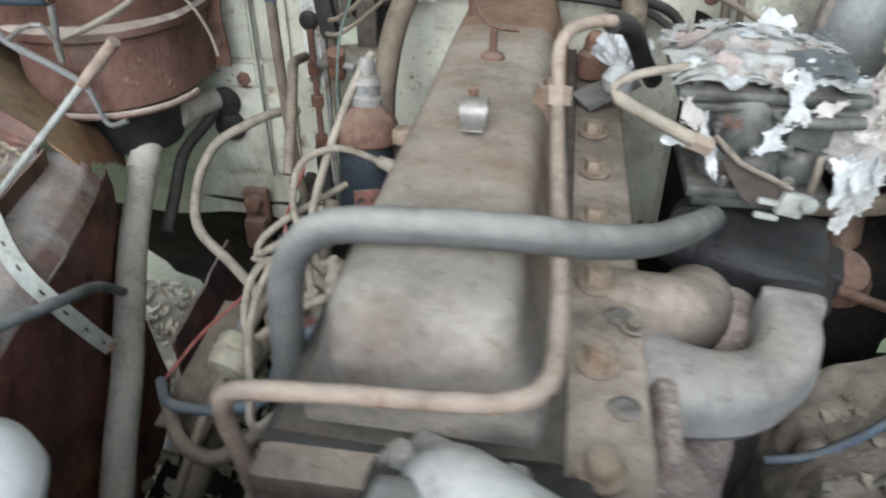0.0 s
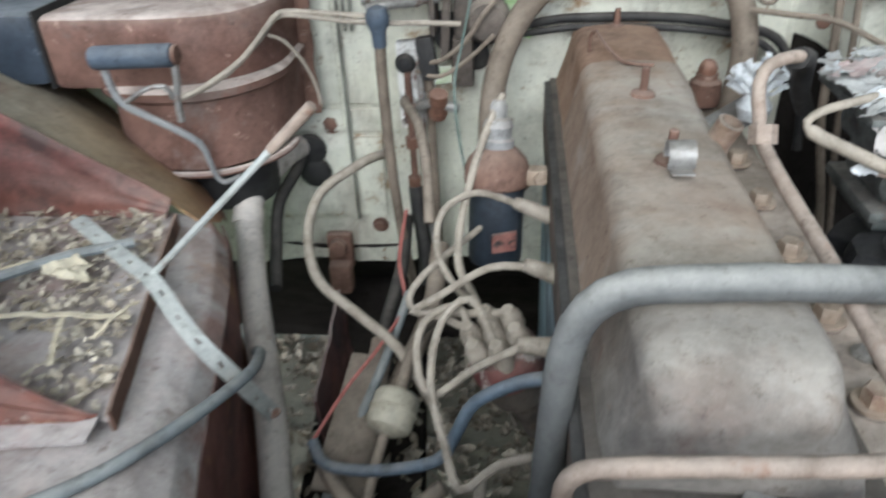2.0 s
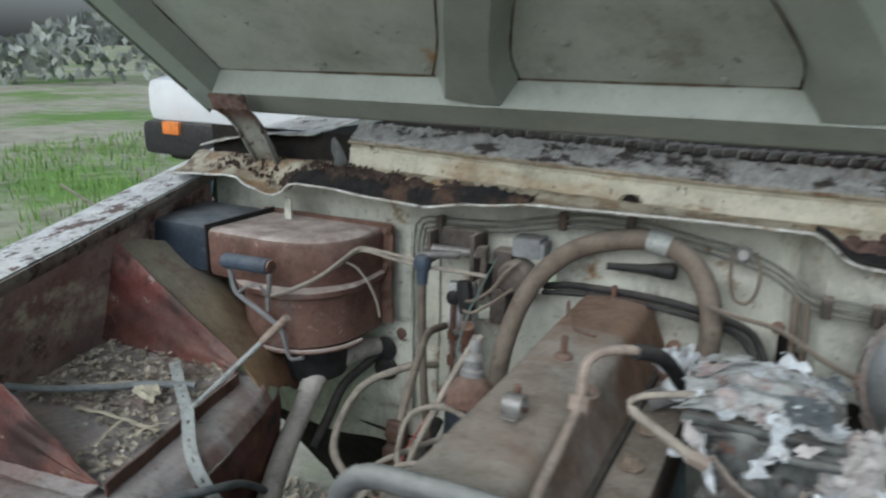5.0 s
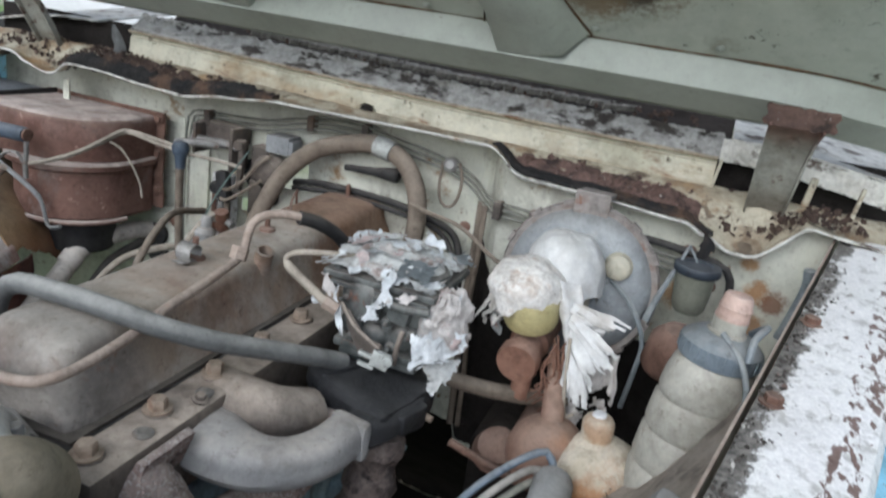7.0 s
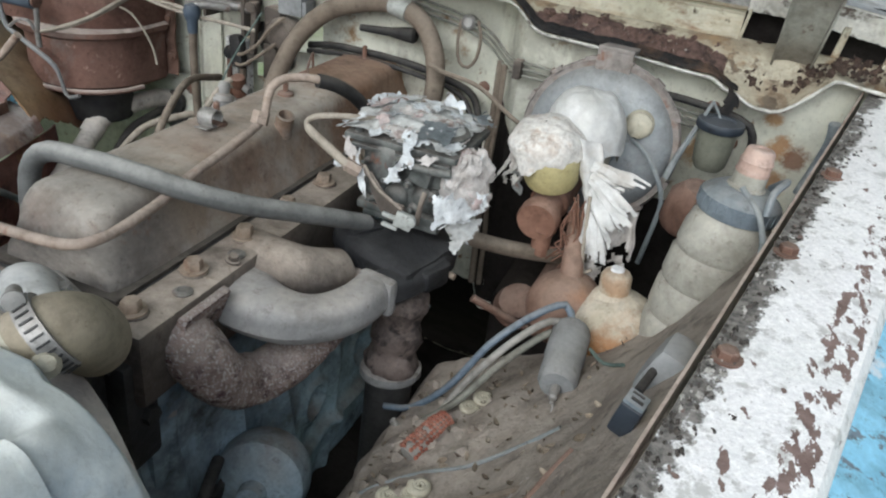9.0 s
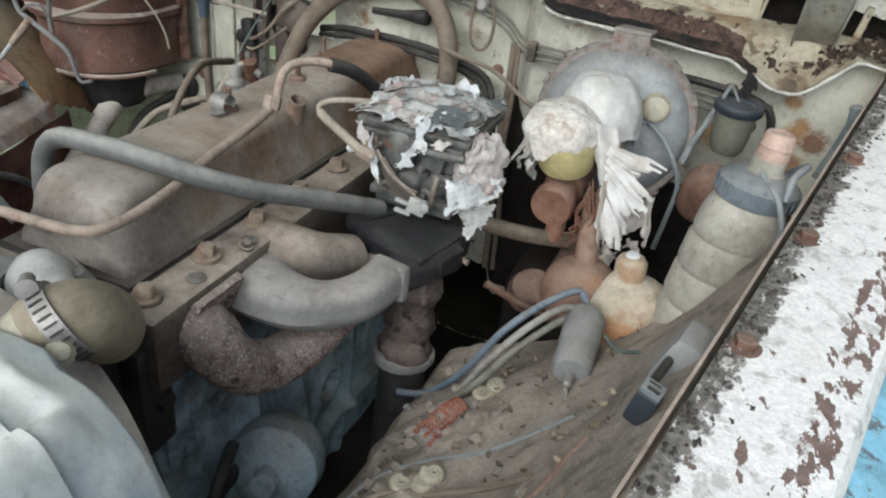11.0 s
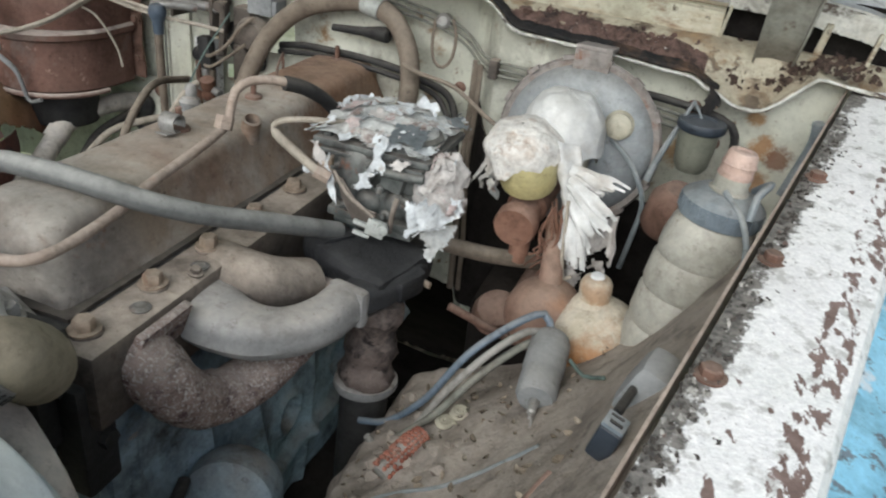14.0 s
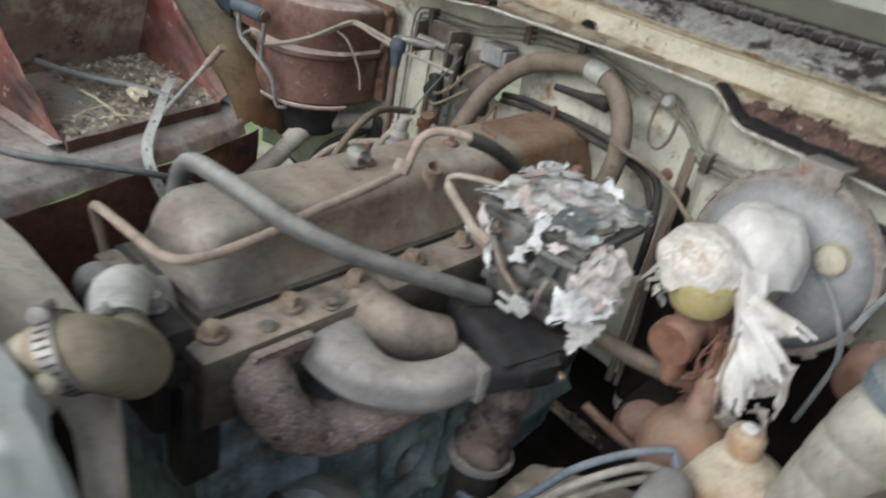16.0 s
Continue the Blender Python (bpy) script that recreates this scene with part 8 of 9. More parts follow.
# ---- brake side ----
BC = Vector((0.458, 0.985, 0.948))
bax = Vector((-0.05, -1, 0.10)).normalized()
bst = thing("brake_booster", BC, "grey-blue brake booster drum with a rusty clamped rim", "brake booster")
bm = B()
lathe(bm, [(0.0, 0.034), (0.030, 0.034), (0.036, 0.026), (0.060, 0.024), (0.088, 0.018), (0.100, 0.010), (0.106, 0.002), (0.107, -0.004)], BC, bax, 48)
part("front_shell", bm, "booster", bst)
bm = B()
lathe(bm, [(0.107, 0.001), (0.114, 0.003), (0.117, -0.002), (0.116, -0.012), (0.108, -0.016), (0.104, -0.055), (0.085, -0.080), (0.0, -0.085)], BC, bax, 48)
part("rear_shell", bm, "rim", bst, "grey-brown rim and rear shell")
e1, e2 = bax.orthogonal().normalized(), None
e2 = bax.cross(e1)
for k in range(14):
    a = k * math.tau / 14 + 0.2
    p = BC + (e1 * math.cos(a) + e2 * math.sin(a)) * 0.1165
    bm = B()
    m = (e1 * math.cos(a) + e2 * math.sin(a))
    t = bax.cross(m)
    vs = [bm.verts.new(p + t * sx * 0.008 + bax * sy * 0.007 + m * sz * 0.003) for sx in (-1, 1) for sy in (-1, 1) for sz in (-1, 1)]
    for f in ((0, 1, 3, 2), (4, 6, 7, 5), (0, 4, 5, 1), (2, 3, 7, 6), (0, 2, 6, 4), (1, 5, 7, 3)):
        bm.faces.new([vs[i] for i in f])
    part("rim_tab", bm, "rim", bst)
bm = B()
lathe(bm, [(0, 0), (0.020, 0), (0.020, 0.010), (0.017, 0.013), (0.017, 0.024), (0.010, 0.028), (0, 0.028)], (0.512, 0.972, 0.990), (0.05, -1, 0.15), 22)
part("check_valve", bm, "ivory", bst, "ivory plastic check valve")
bm = B()
box(bm, (0.455, 1.03, 1.072), (0.05, 0.09, 0.006), 0.002, (-8, 0, 0))
box(bm, (0.455, 0.99, 1.062), (0.05, 0.006, 0.03), 0.002)
part("top_bracket", bm, "rim", bst, "dusty top bracket")

mc = thing("master_cylinder", (0.43, 0.85, 0.9), "copper-brown master cylinder with yellowed reservoir cap", "master cylinder")
bm = B()
lathe(bm, [(0, 0), (0.026, 0), (0.028, 0.004), (0.028, 0.020), (0.022, 0.026), (0.022, 0.05), (0.027, 0.056), (0.027, 0.17), (0, 0.17)], (0.428, 0.800, 0.882), (0.03, 1, 0.14), 24)
part("barrel", bm, "copper", mc)
bm = B()
lathe(bm, [(0, 0), (0.013, 0), (0.013, 0.022), (0.017, 0.026), (0.017, 0.036), (0, 0.038)], (0.437, 0.815, 0.842), (0, 0.05, 1), 14)
lathe(bm, [(0, 0), (0.009, 0), (0.009, 0.012), (0, 0.012)], (0.440, 0.812, 0.832), (0, 0, 1), 6)
part("outlet_union", bm, "copper", mc)
bm = B()
lathe(bm, [(0.020, 0), (0.034, 0.004), (0.037, 0.012), (0.037, 0.040), (0.034, 0.05), (0, 0.05)], (0.427, 0.850, 0.922), (-0.05, -0.30, 1), 26)
part("reservoir", bm, "yellow", mc, "yellowed plastic reservoir")
bm = B()
lathe(bm, [(0.020, 0), (0.032, 0.003), (0.034, 0.012), (0.034, 0.055), (0.030, 0.07), (0, 0.075)], (0.455, 0.915, 0.93), (0.02, -0.1, 1), 26)
part("rear_reservoir", bm, "ivory", mc, "ivory rear reservoir")

film = thing("plastic_wrapping", (0.45, 0.87, 0.98), "tattered white plastic film tied over the master cylinder", "plastic film")


def drape(c, rx, ry, rz, lo, hi, seed, amp=0.10, nu=40, nv=22, tilt=(0, 0, 0), hole=-0.55):
    """A crumpled cap of film over an egg-shaped form, from polar angle 0 to hi, with a ragged hem."""
    bm = B()
    R = Euler([radians(a) for a in tilt]).to_matrix()

    def fn(u, v):
        a = u * math.tau
        hem = hi * (0.78 + 0.32 * noise.noise(Vector((math.cos(a) * 1.6, math.sin(a) * 1.6, seed))) + 0.10 * noise.noise(Vector((math.cos(a) * 7, math.sin(a) * 7, seed))))
        th = lo + (hem - lo) * v
        rad_, zz = (math.sin(th) ** 0.75, math.cos(th)) if th < math.pi / 2 else (1 + 0.12 * (th - math.pi / 2), math.pi / 2 - th)
        d = Vector((rad_ * math.cos(a), rad_ * math.sin(a), zz))
        k = 1 + amp * noise.noise(d * 2.3 + Vector((seed, 0, 0))) + amp * 0.5 * noise.noise(Vector((d.x * 6, d.y * 6, d.z * 2.5 + seed))) + amp * 0.35 * abs(noise.noise(Vector((math.cos(a) * 9, math.sin(a) * 9, v * 1.2 + seed))))
        return Vector(c) + R @ Vector((d.x * rx * k, d.y * ry * k, d.z * rz * k))
    V = [[bm.verts.new(fn(i / nu, j / nv)) for j in range(nv + 1)] for i in range(nu)]
    for i in range(nu):
        for j in range(nv):
            mid = Vector((math.cos(i * math.tau / nu) * 2, math.sin(i * math.tau / nu) * 2, j / nv * 2.5 + seed))
            if j > nv * 0.5 and noise.noise(mid * 1.4) < hole:
                continue
            bm.faces.new((V[i][j], V[(i + 1) % nu][j], V[(i + 1) % nu][j + 1], V[i][j + 1]))
    return bm


part("rear_hood", drape((0.448, 0.905, 0.980), 0.054, 0.050, 0.060, 0.01, 2.5, 3.3, 0.05, nu=56, nv=30, tilt=(6, 0, 0)), "plastic_film", film, angle=80)
part("front_hood", drape((0.414, 0.848, 0.966), 0.052, 0.047, 0.042, 0.01, 1.95, 8.1, 0.07, nu=64, nv=34, tilt=(16, -8, 0)), "film_tan", film, angle=80)
# one smooth length hangs from the hood, torn shreds fan out below it
bm = B()
sheet(bm, lambda u, v: crumple(Vector((0.448 + 0.034 * u + 0.030 * v, 0.846 - 0.004 * math.sin(u * 3.1) - 0.010 * v, 0.996 - 0.090 * v - 0.006 * u)) + Vector((0, -0.006, 0)) * math.sin(u * 6), 0.003, 30, 3.0), 26, 44, 0.0005, lambda u, v: abs(u - 0.5) < 0.52 - 0.22 * v + 0.14 * noise.noise(Vector((u * 3, v * 5, 5))))
part("torn_tail", bm, "plastic_film", film, angle=45)
shred_rs = random.Random(5)
for k in range(24):
    bm = B()
    f = k / 23
    a = Vector((0.478, 0.836, 0.962)).lerp(Vector((0.490, 0.822, 0.905)), f) + Vector((0, shred_rs.uniform(-0.006, 0.004), 0))
    ang = radians(-12 - 62 * f + shred_rs.uniform(-12, 12))
    ln_ = shred_rs.uniform(0.050, 0.084)
    d = Vector((math.cos(ang), 0.10 - 0.25 * shred_rs.random(), math.sin(ang))).normalized()
    w = d.cross(Vector((0.15, -1, 0.25))).normalized() * shred_rs.uniform(0.011, 0.021)
    bend = Vector((0, -0.008, 0.004)) * shred_rs.uniform(0.3, 1.6)
    ph = shred_rs.uniform(0, 40)
    sheet(bm, lambda u, v: a + d * ln_ * u + w * (v - 0.5) * (0.55 + 0.45 * math.sin(u * 2.6)) + bend * math.sin(u * 2.8) + noise.noise_vector(Vector((u * 3, v * 2, ph))) * 0.004, 14, 6, 0.0004, lambda u, v: u < 0.80 + 0.28 * noise.noise(Vector((v * 6, ph, 0))))
    part("film_strand", bm, "plastic_film", film, angle=40)
bm = B()
sheet(bm, lambda u, v: crumple(Vector((0.372 + 0.035 * u - 0.022 * v, 0.852 - 0.030 * u - 0.004 * v, 0.972 - 0.066 * v + 0.006 * u)), 0.005, 34, 8.0), 30, 30, 0.0005, lambda u, v: noise.noise(Vector((u * 6, v * 4, 9))) + 0.4 * noise.noise(Vector((u * 18, v * 15, 8))) > v - 0.8)
part("hanging_flap", bm, "film_tan", film, "beige-stained hanging flap", angle=35)
bm = B()
sheet(bm, lambda u, v: Vector((0.478 + 0.072 * u + 0.012 * v, 0.832 + 0.012 * math.sin(u * 8 + v * 3), 0.895 - 0.090 * v + 0.018 * u)) + noise.noise_vector(Vector((u * 4, v * 4, 3))) * 0.005, 24, 24, 0.0005, lambda u, v: noise.noise(Vector((u * 5, v * 4, 8))) + 0.5 * noise.noise(Vector((u * 15, v * 15, 8))) > v - 0.75)
part("torn_skirt", bm, "paper_p", film, "dirty grey film hanging low")
for k in range(5):
    bm = B()
    c = Vector((rnd(0.375, 0.41), rnd(0.83, 0.87), rnd(0.895, 0.95)))
    scrap(bm, c, (-0.7, -1, 0.2), rnd(0.025, 0.05), 360 + k, 0.3, rnd(1.0, 1.8), rnd(0.2, 1.2))
    part("film_scrap", bm, "paper", film, "brown-stained film")
bm = B()
for k in range(14):
    x, y = rnd(0.465, 0.485), rnd(0.805, 0.83)
    tube(bm, [(x, y, 0.915 + rnd(-0.02, 0.01)), (x + rnd(-0.012, 0.012), y + rnd(-0.008, 0.006), 0.88), (x + rnd(-0.014, 0.014), y, 0.855), (x + rnd(-0.02, 0.02), y + rnd(-0.01, 0.01), 0.835 + rnd(-0.02, 0.01))], 0.0013, 5)
solo("copper_strands", bm, "copper", "tangle of thin copper-brown wire strands by the master cylinder", "wire", kind="stuff")
bm = B()
tube(bm, [(0.486, 0.818, 0.93), (0.492, 0.806, 0.885), (0.497, 0.800, 0.850), (0.503, 0.800, 0.832), (0.512, 0.802, 0.838)], 0.0026, 6)
tube(bm, [(0.478, 0.812, 0.87), (0.483, 0.806, 0.845), (0.495, 0.804, 0.834)], 0.0022, 6)
solo("tie_string", bm, "wire_cream", "pale string hanging from the plastic film", "string")
bm = B()
tube(bm, [(0.508, 0.955, 0.972), (0.535, 0.94, 0.958), (0.558, 0.93, 0.93), (0.570, 0.93, 0.90), (0.568, 0.93, 0.86), (0.562, 0.93, 0.80)], 0.0036, 8)
solo("booster_line", bm, "wire_slate", "thin slate line from the booster's check valve", "pipe")
bm = B()
tube(bm, [(0.598, 1.0, 1.035), (0.585, 0.985, 0.995), (0.572, 0.97, 0.955), (0.565, 0.96, 0.925)], lambda u: 0.0022 + 0.003 * u, 8)
tube(bm, [(0.598, 1.0, 1.035), (0.612, 1.0, 1.015), (0.618, 1.0, 1.0)], 0.0018, 6)
solo("thin_cable", bm, "wire_slate", "thin pale cable hanging beside the booster", "cable")
bm = B()
tube(bm, [(0.38, 1.075, 1.02), (0.46, 1.072, 1.012), (0.56, 1.072, 1.01), (0.64, 1.07, 1.0), (0.665, 1.068, 0.98), (0.668, 1.066, 0.93)], 0.006, 8)
solo("dark_cable", bm, "rubber_blk", "dark cable clipped under the gutter", "cable")
bm = B()
tube(bm, [(0.748, 0.98, 1.045), (0.752, 0.985, 1.02), (0.748, 0.99, 0.985), (0.738, 0.985, 0.94)], 0.0075, 10)
solo("wing_cable", bm, "wire_slate", "grey cable passing through the inner wing", "cable")

# reservoir with black cap
rv = thing("fluid_reservoir", (0.61, 0.955, 0.95), "murky green fluid reservoir with a black screw cap", "reservoir")
bm = B()
lathe(bm, [(0, 0), (0.018, 0), (0.023, 0.008), (0.0255, 0.03), (0.0265, 0.058), (0, 0.058)], (0.615, 0.985, 0.946), (0, 0, 1), 26)
part("cup", bm, "glass_green", rv)
bm = B()
lathe(bm, [(0.024, 0), (0.030, 0.001), (0.032, 0.004), (0.032, 0.011), (0.0305, 0.0135), (0.020, 0.014), (0.018, 0.012), (0, 0.012)], (0.615, 0.985, 1.002), (0, 0, 1), 30)
part("screw_cap", bm, "cap_dark", rv, "navy-black ribbed cap")
bm = B()
lathe(bm, [(0, 0), (0.031, 0), (0.036, 0.008), (0.034, 0.05), (0.02, 0.068), (0, 0.07)], (0.606, 0.928, 0.876), (0.1, -0.2, 1), 24)
solo("rusty_canister", bm, "rust", "dull rusty canister below the fluid reservoir", "canister")

# washer bottle
wb = thing("washer_bottle", (0.645, 0.76, 0.8), "milky dusty plastic bottle with a grey collar and pink cap", "bottle")
wax = Vector((0.060, 0.02, 1)).normalized()
wb0 = Vector((0.640, 0.752, 0.798))
bm = B()
prof = [(0.0, 0), (0.052, 0.0), (0.060, 0.006), (0.0625, 0.04), (0.0600, 0.044), (0.0585, 0.047), (0.0600, 0.050), (0.0620, 0.054), (0.0605, 0.085), (0.0580, 0.089), (0.0565, 0.092), (0.0580, 0.095), (0.0598, 0.099), (0.0580, 0.128), (0.0555, 0.132), (0.0540, 0.135), (0.0553, 0.138), (0.0565, 0.142), (0.0545, 0.160), (0.050, 0.176), (0.045, 0.184), (0.0, 0.184)]
lathe(bm, [(r * 0.92, h) for r, h in prof], wb0, wax, 36, oval=0.9, turn=0.3)
part("body", bm, "bottle", wb)
bm = B()
lathe(bm, [(0.040, 0), (0.0425, 0.001), (0.0435, 0.005), (0.0435, 0.020), (0.041, 0.023), (0.037, 0.026), (0.028, 0.032), (0, 0.033)], wb0 + wax * 0.184, wax, 36)
collar = part("collar", bm, "cap_grey", wb, "dusty grey-blue screw collar")
e1 = wax.orthogonal().normalized()
e2 = wax.cross(e1)
bm = B()
for k in range(28):
    m = e1 * math.cos(k * math.tau / 28) + e2 * math.sin(k * math.tau / 28)
    p = wb0 + wax * 0.189 + m * 0.0435
    t = wax.cross(m)
    vs = [bm.verts.new(p + t * a * 0.0012 + wax * b + m * c) for a, b, c in ((-1, 0, 0), (1, 0, 0), (1, 0.013, 0), (-1, 0.013, 0), (-1, 0, 0.0012), (1, 0, 0.0012), (1, 0.013, 0.0012), (-1, 0.013, 0.0012))]
    for f in ((4, 5, 6, 7), (0, 1, 5, 4), (1, 2, 6, 5), (2, 3, 7, 6), (3, 0, 4, 7)):
        bm.faces.new([vs[i] for i in f])
part("grip_ribs", bm, "cap_grey", collar)
bm = B()
lathe(bm, [(0, 0), (0.020, 0.0), (0.021, 0.004), (0.018, 0.006), (0.018, 0.020), (0, 0.02)], wb0 + wax * 0.214, wax, 22)
part("neck", bm, "bottle", wb)
bm = B()
lathe(bm, [(0, 0), (0.0175, 0.0), (0.0185, 0.003), (0.0175, 0.006), (0.0170, 0.013), (0.0180, 0.015), (0.0165, 0.018), (0.0155, 0.026), (0.0135, 0.029), (0.0085, 0.030), (0.007, 0.028), (0, 0.028)], wb0 + wax * 0.232, wax, 24)
part("cap", bm, "cap_pink", wb, "sun-bleached pink cap")
bm = B()
tube(bm, [tuple(wb0 + wax * 0.214 + e1 * 0.038), tuple(wb0 + wax * 0.232 + e1 * 0.034 - e2 * 0.02), tuple(wb0 + wax * 0.226 - e2 * 0.036), tuple(wb0 + wax * 0.205 - e2 * 0.046 - e1 * 0.010)], 0.004, 8)
part("pipe_stub", bm, "cap_grey", wb)
bm = B()
tube(bm, [(0.648, 0.735, 1.02), (0.672, 0.715, 1.0), (0.684, 0.700, 0.965), (0.670, 0.695, 0.925), (0.652, 0.700, 0.885), (0.640, 0.700, 0.84), (0.635, 0.695, 0.80), (0.62, 0.66, 0.80)], 0.0034, 8)
solo("washer_tube", bm, "wire_slate", "thin grey washer tube draped over the bottle", "tube")

# rusty spheres
for nm, c, r, mt, lb in (("rusty_float", (0.492, 0.782, 0.782), 0.052, "ball_a", "round brown-painted steel canister with a neck"), ("cream_float", (0.560, 0.768, 0.774), 0.063, "ball_b", "round cream canister, rusted, with a capped neck")):
    t = thing(nm, (c[0], c[1], c[2] - r), lb, "canister", "round canisters")
    bm = B()
    lathe(bm, [(r * math.sin(i * math.pi / 18), -r * math.cos(i * math.pi / 18) * (0.93 if i < 9 else 1.0)) for i in range(19)], c, (0, 0, 1), 30)
    rough_up(bm, 0.0015, 30)
    body = part("shell", bm, mt, t)
    if mt == "ball_b":
        bm = B()
        lathe(bm, [(0.030, 0), (0.024, 0.010), (0.0195, 0.014), (0.0195, 0.034), (0.016, 0.040), (0.009, 0.043), (0, 0.0435)], (0.549, 0.770, 0.822), (-0.08, 0.0, 1), 22)
        part("neck", bm, "ball_b", t)
        bm = B()
        lathe(bm, [(0, 0), (0.009, 0), (0.008, 0.003), (0, 0.004)], (0.5455, 0.770, 0.8648), (-0.08, 0.0, 1), 12)
        part("paint_spot", bm, "car_white", t, "bright worn spot")
        bm = B()
        tube(bm, [(c[0] + math.cos(a * math.tau / 24) * r * 1.003, c[1] + math.sin(a * math.tau / 24) * r * 1.003, c[2] - 0.004) for a in range(25)], 0.0022, 6)
        part("weld_seam", bm, "ball_b", t)
    else:
        bm = B()
        tube(bm, [(0.490, 0.787, 0.825), (0.484, 0.805, 0.85), (0.476, 0.83, 0.872), (0.468, 0.85, 0.885)], lambda u: 0.016 - 0.007 * u, 14)
        part("neck", bm, "ball_a", t)

# condenser can with its wires
cc = thing("flasher_can", (0.53, 0.63, 0.80), "grey cylindrical can with a bent terminal, wires at one end", "relay can")
c0_ = Vector((0.516, 0.705, 0.806))
cax = (Vector((0.523, 0.600, 0.790)) - c0_).normalized()
bm = B()
lathe(bm, [(0, 0), (0.015, 0.0), (0.021, 0.005), (0.0235, 0.012), (0.0235, 0.056), (0.0215, 0.061), (0.0225, 0.065), (0.0225, 0.094), (0.019, 0.101), (0, 0.103)], c0_, cax, 28)
part("can", bm, "grey_can", cc)
bm = B()
lathe(bm, [(0, 0), (0.006, 0), (0.005, 0.016), (0.0025, 0.018), (0.0025, 0.024), (0, 0.024)], c0_ + cax * 0.103, cax, 12)
tube(bm, [c0_ + cax * 0.118, c0_ + cax * 0.135 + Vector((0.003, 0, -0.006)), c0_ + cax * 0.150 + Vector((-0.006, 0, -0.016)), c0_ + cax * 0.165 + Vector((-0.012, 0, -0.028))], 0.0016, 6)
part("terminal", bm, "steel", cc)
for pts, r, mt, lb in (([(0.514, 0.706, 0.812), (0.500, 0.712, 0.830), (0.470, 0.680, 0.822), (0.430, 0.655, 0.780), (0.388, 0.650, 0.700), (0.340, 0.655, 0.640), (0.30, 0.66, 0.62)], 0.0046, "wire_blue", "slate-blue cable curving from the grey can"),
                       ([(0.508, 0.704, 0.808), (0.490, 0.682, 0.820), (0.460, 0.640, 0.806), (0.420, 0.625, 0.745), (0.377, 0.618, 0.656), (0.350, 0.610, 0.640), (0.335, 0.605, 0.655)], 0.0046, "cable_pale", "pale cable curving from the grey can"),
                       ([(0.504, 0.702, 0.802), (0.485, 0.670, 0.802), (0.452, 0.632, 0.775), (0.412, 0.612, 0.715), (0.37, 0.60, 0.668)], 0.0045, "pipe_grey", "brown dusty cable behind the pale one")):
    bm = B()
    tube(bm, pts, r, 10)
    solo("supply_cable", bm, mt, lb, "cable", group="cables of the grey can")

# right inner wing, caked with dirt
riw = thing("right_inner_wing", (0.5, 0.45, 0.7), "dirt-caked inner wing panel curving up to the fender", "inner wing")
bm = B()


def rflare(y):
    return 0.20 * (y - 0.45)


WING = [(0.296, 0.50), (0.312, 0.585), (0.338, 0.640), (0.380, 0.674), (0.430, 0.704), (0.475, 0.740), (0.520, 0.786), (0.556, 0.832), (0.584, 0.880), (0.608, 0.924), (0.636, 0.965)]


def wing_point(k, y):
    """A point of the panel: k runs along its profile; only the upper part follows the fender's flare."""
    i = min(int(k), len(WING) - 2)
    f = k - i
    x, z = WING[i][0] + (WING[i + 1][0] - WING[i][0]) * f, WING[i][1] + (WING[i + 1][1] - WING[i][1]) * f
    w = min(1, max(0, (k - 2.5) / 4.5)) if y > 0.45 else 1
    return Vector((x + rflare(y) * w, y, z - 0.10 * max(0, y - 0.66)))


def wing_surface(u, v):
    k, y = v * (len(WING) - 1), 0.10 + 0.66 * u
    p = wing_point(k, y)
    # broken, lumpy inner edge; a smooth swelling of the pressing further up
    p += noise.noise_vector(p * 9 + Vector((9, 0, 0))) * 0.007 + noise.noise_vector(p * 34) * 0.002
    if 1 < k < 4:
        p += noise.noise_vector(p * 45) * 0.005 + Vector((-0.012, 0, 0.004)) * max(0, noise.noise(Vector((y * 22, 3, 0))))
    p.z += 0.012 * math.exp(-((k - 5) / 1.1) ** 2 - ((y - 0.60) / 0.06) ** 2) - 0.008 * math.exp(-((k - 4.2) / 0.5) ** 2 - ((y - 0.44) / 0.03) ** 2)
    return p


sheet(bm, wing_surface, 110, 100, 0.003)
part("panel", bm, "dirt", riw)
# rear wall and end face are near-black to hold the shade back there
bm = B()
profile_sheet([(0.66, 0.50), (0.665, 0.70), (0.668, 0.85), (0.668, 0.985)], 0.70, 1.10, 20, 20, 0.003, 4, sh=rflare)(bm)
part("rear_wall", bm, "void", riw, "rear wall blackened for shade")
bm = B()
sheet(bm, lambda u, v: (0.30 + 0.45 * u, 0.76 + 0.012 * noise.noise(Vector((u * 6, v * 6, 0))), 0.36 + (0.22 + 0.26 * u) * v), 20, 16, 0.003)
part("end_face", bm, "void", riw, "end face blackened for shade")


def wing_z(x, y):
    last = None
    for j in range(45):
        p = wing_surface((y - 0.10) / 0.66, (1.2 + 0.16 * j) / (len(WING) - 1))
        if last and last.x <= x <= p.x:
            return last.z + (p.z - last.z) * (x - last.x) / max(1e-6, p.x - last.x) + 0.003
        last = p
    return None


def on_wing(pts, lift):
    """Lay a line down on the panel."""
    return [Vector((x, y, (wing_z(x, y) or z) + lift)) for x, y, z in pts]


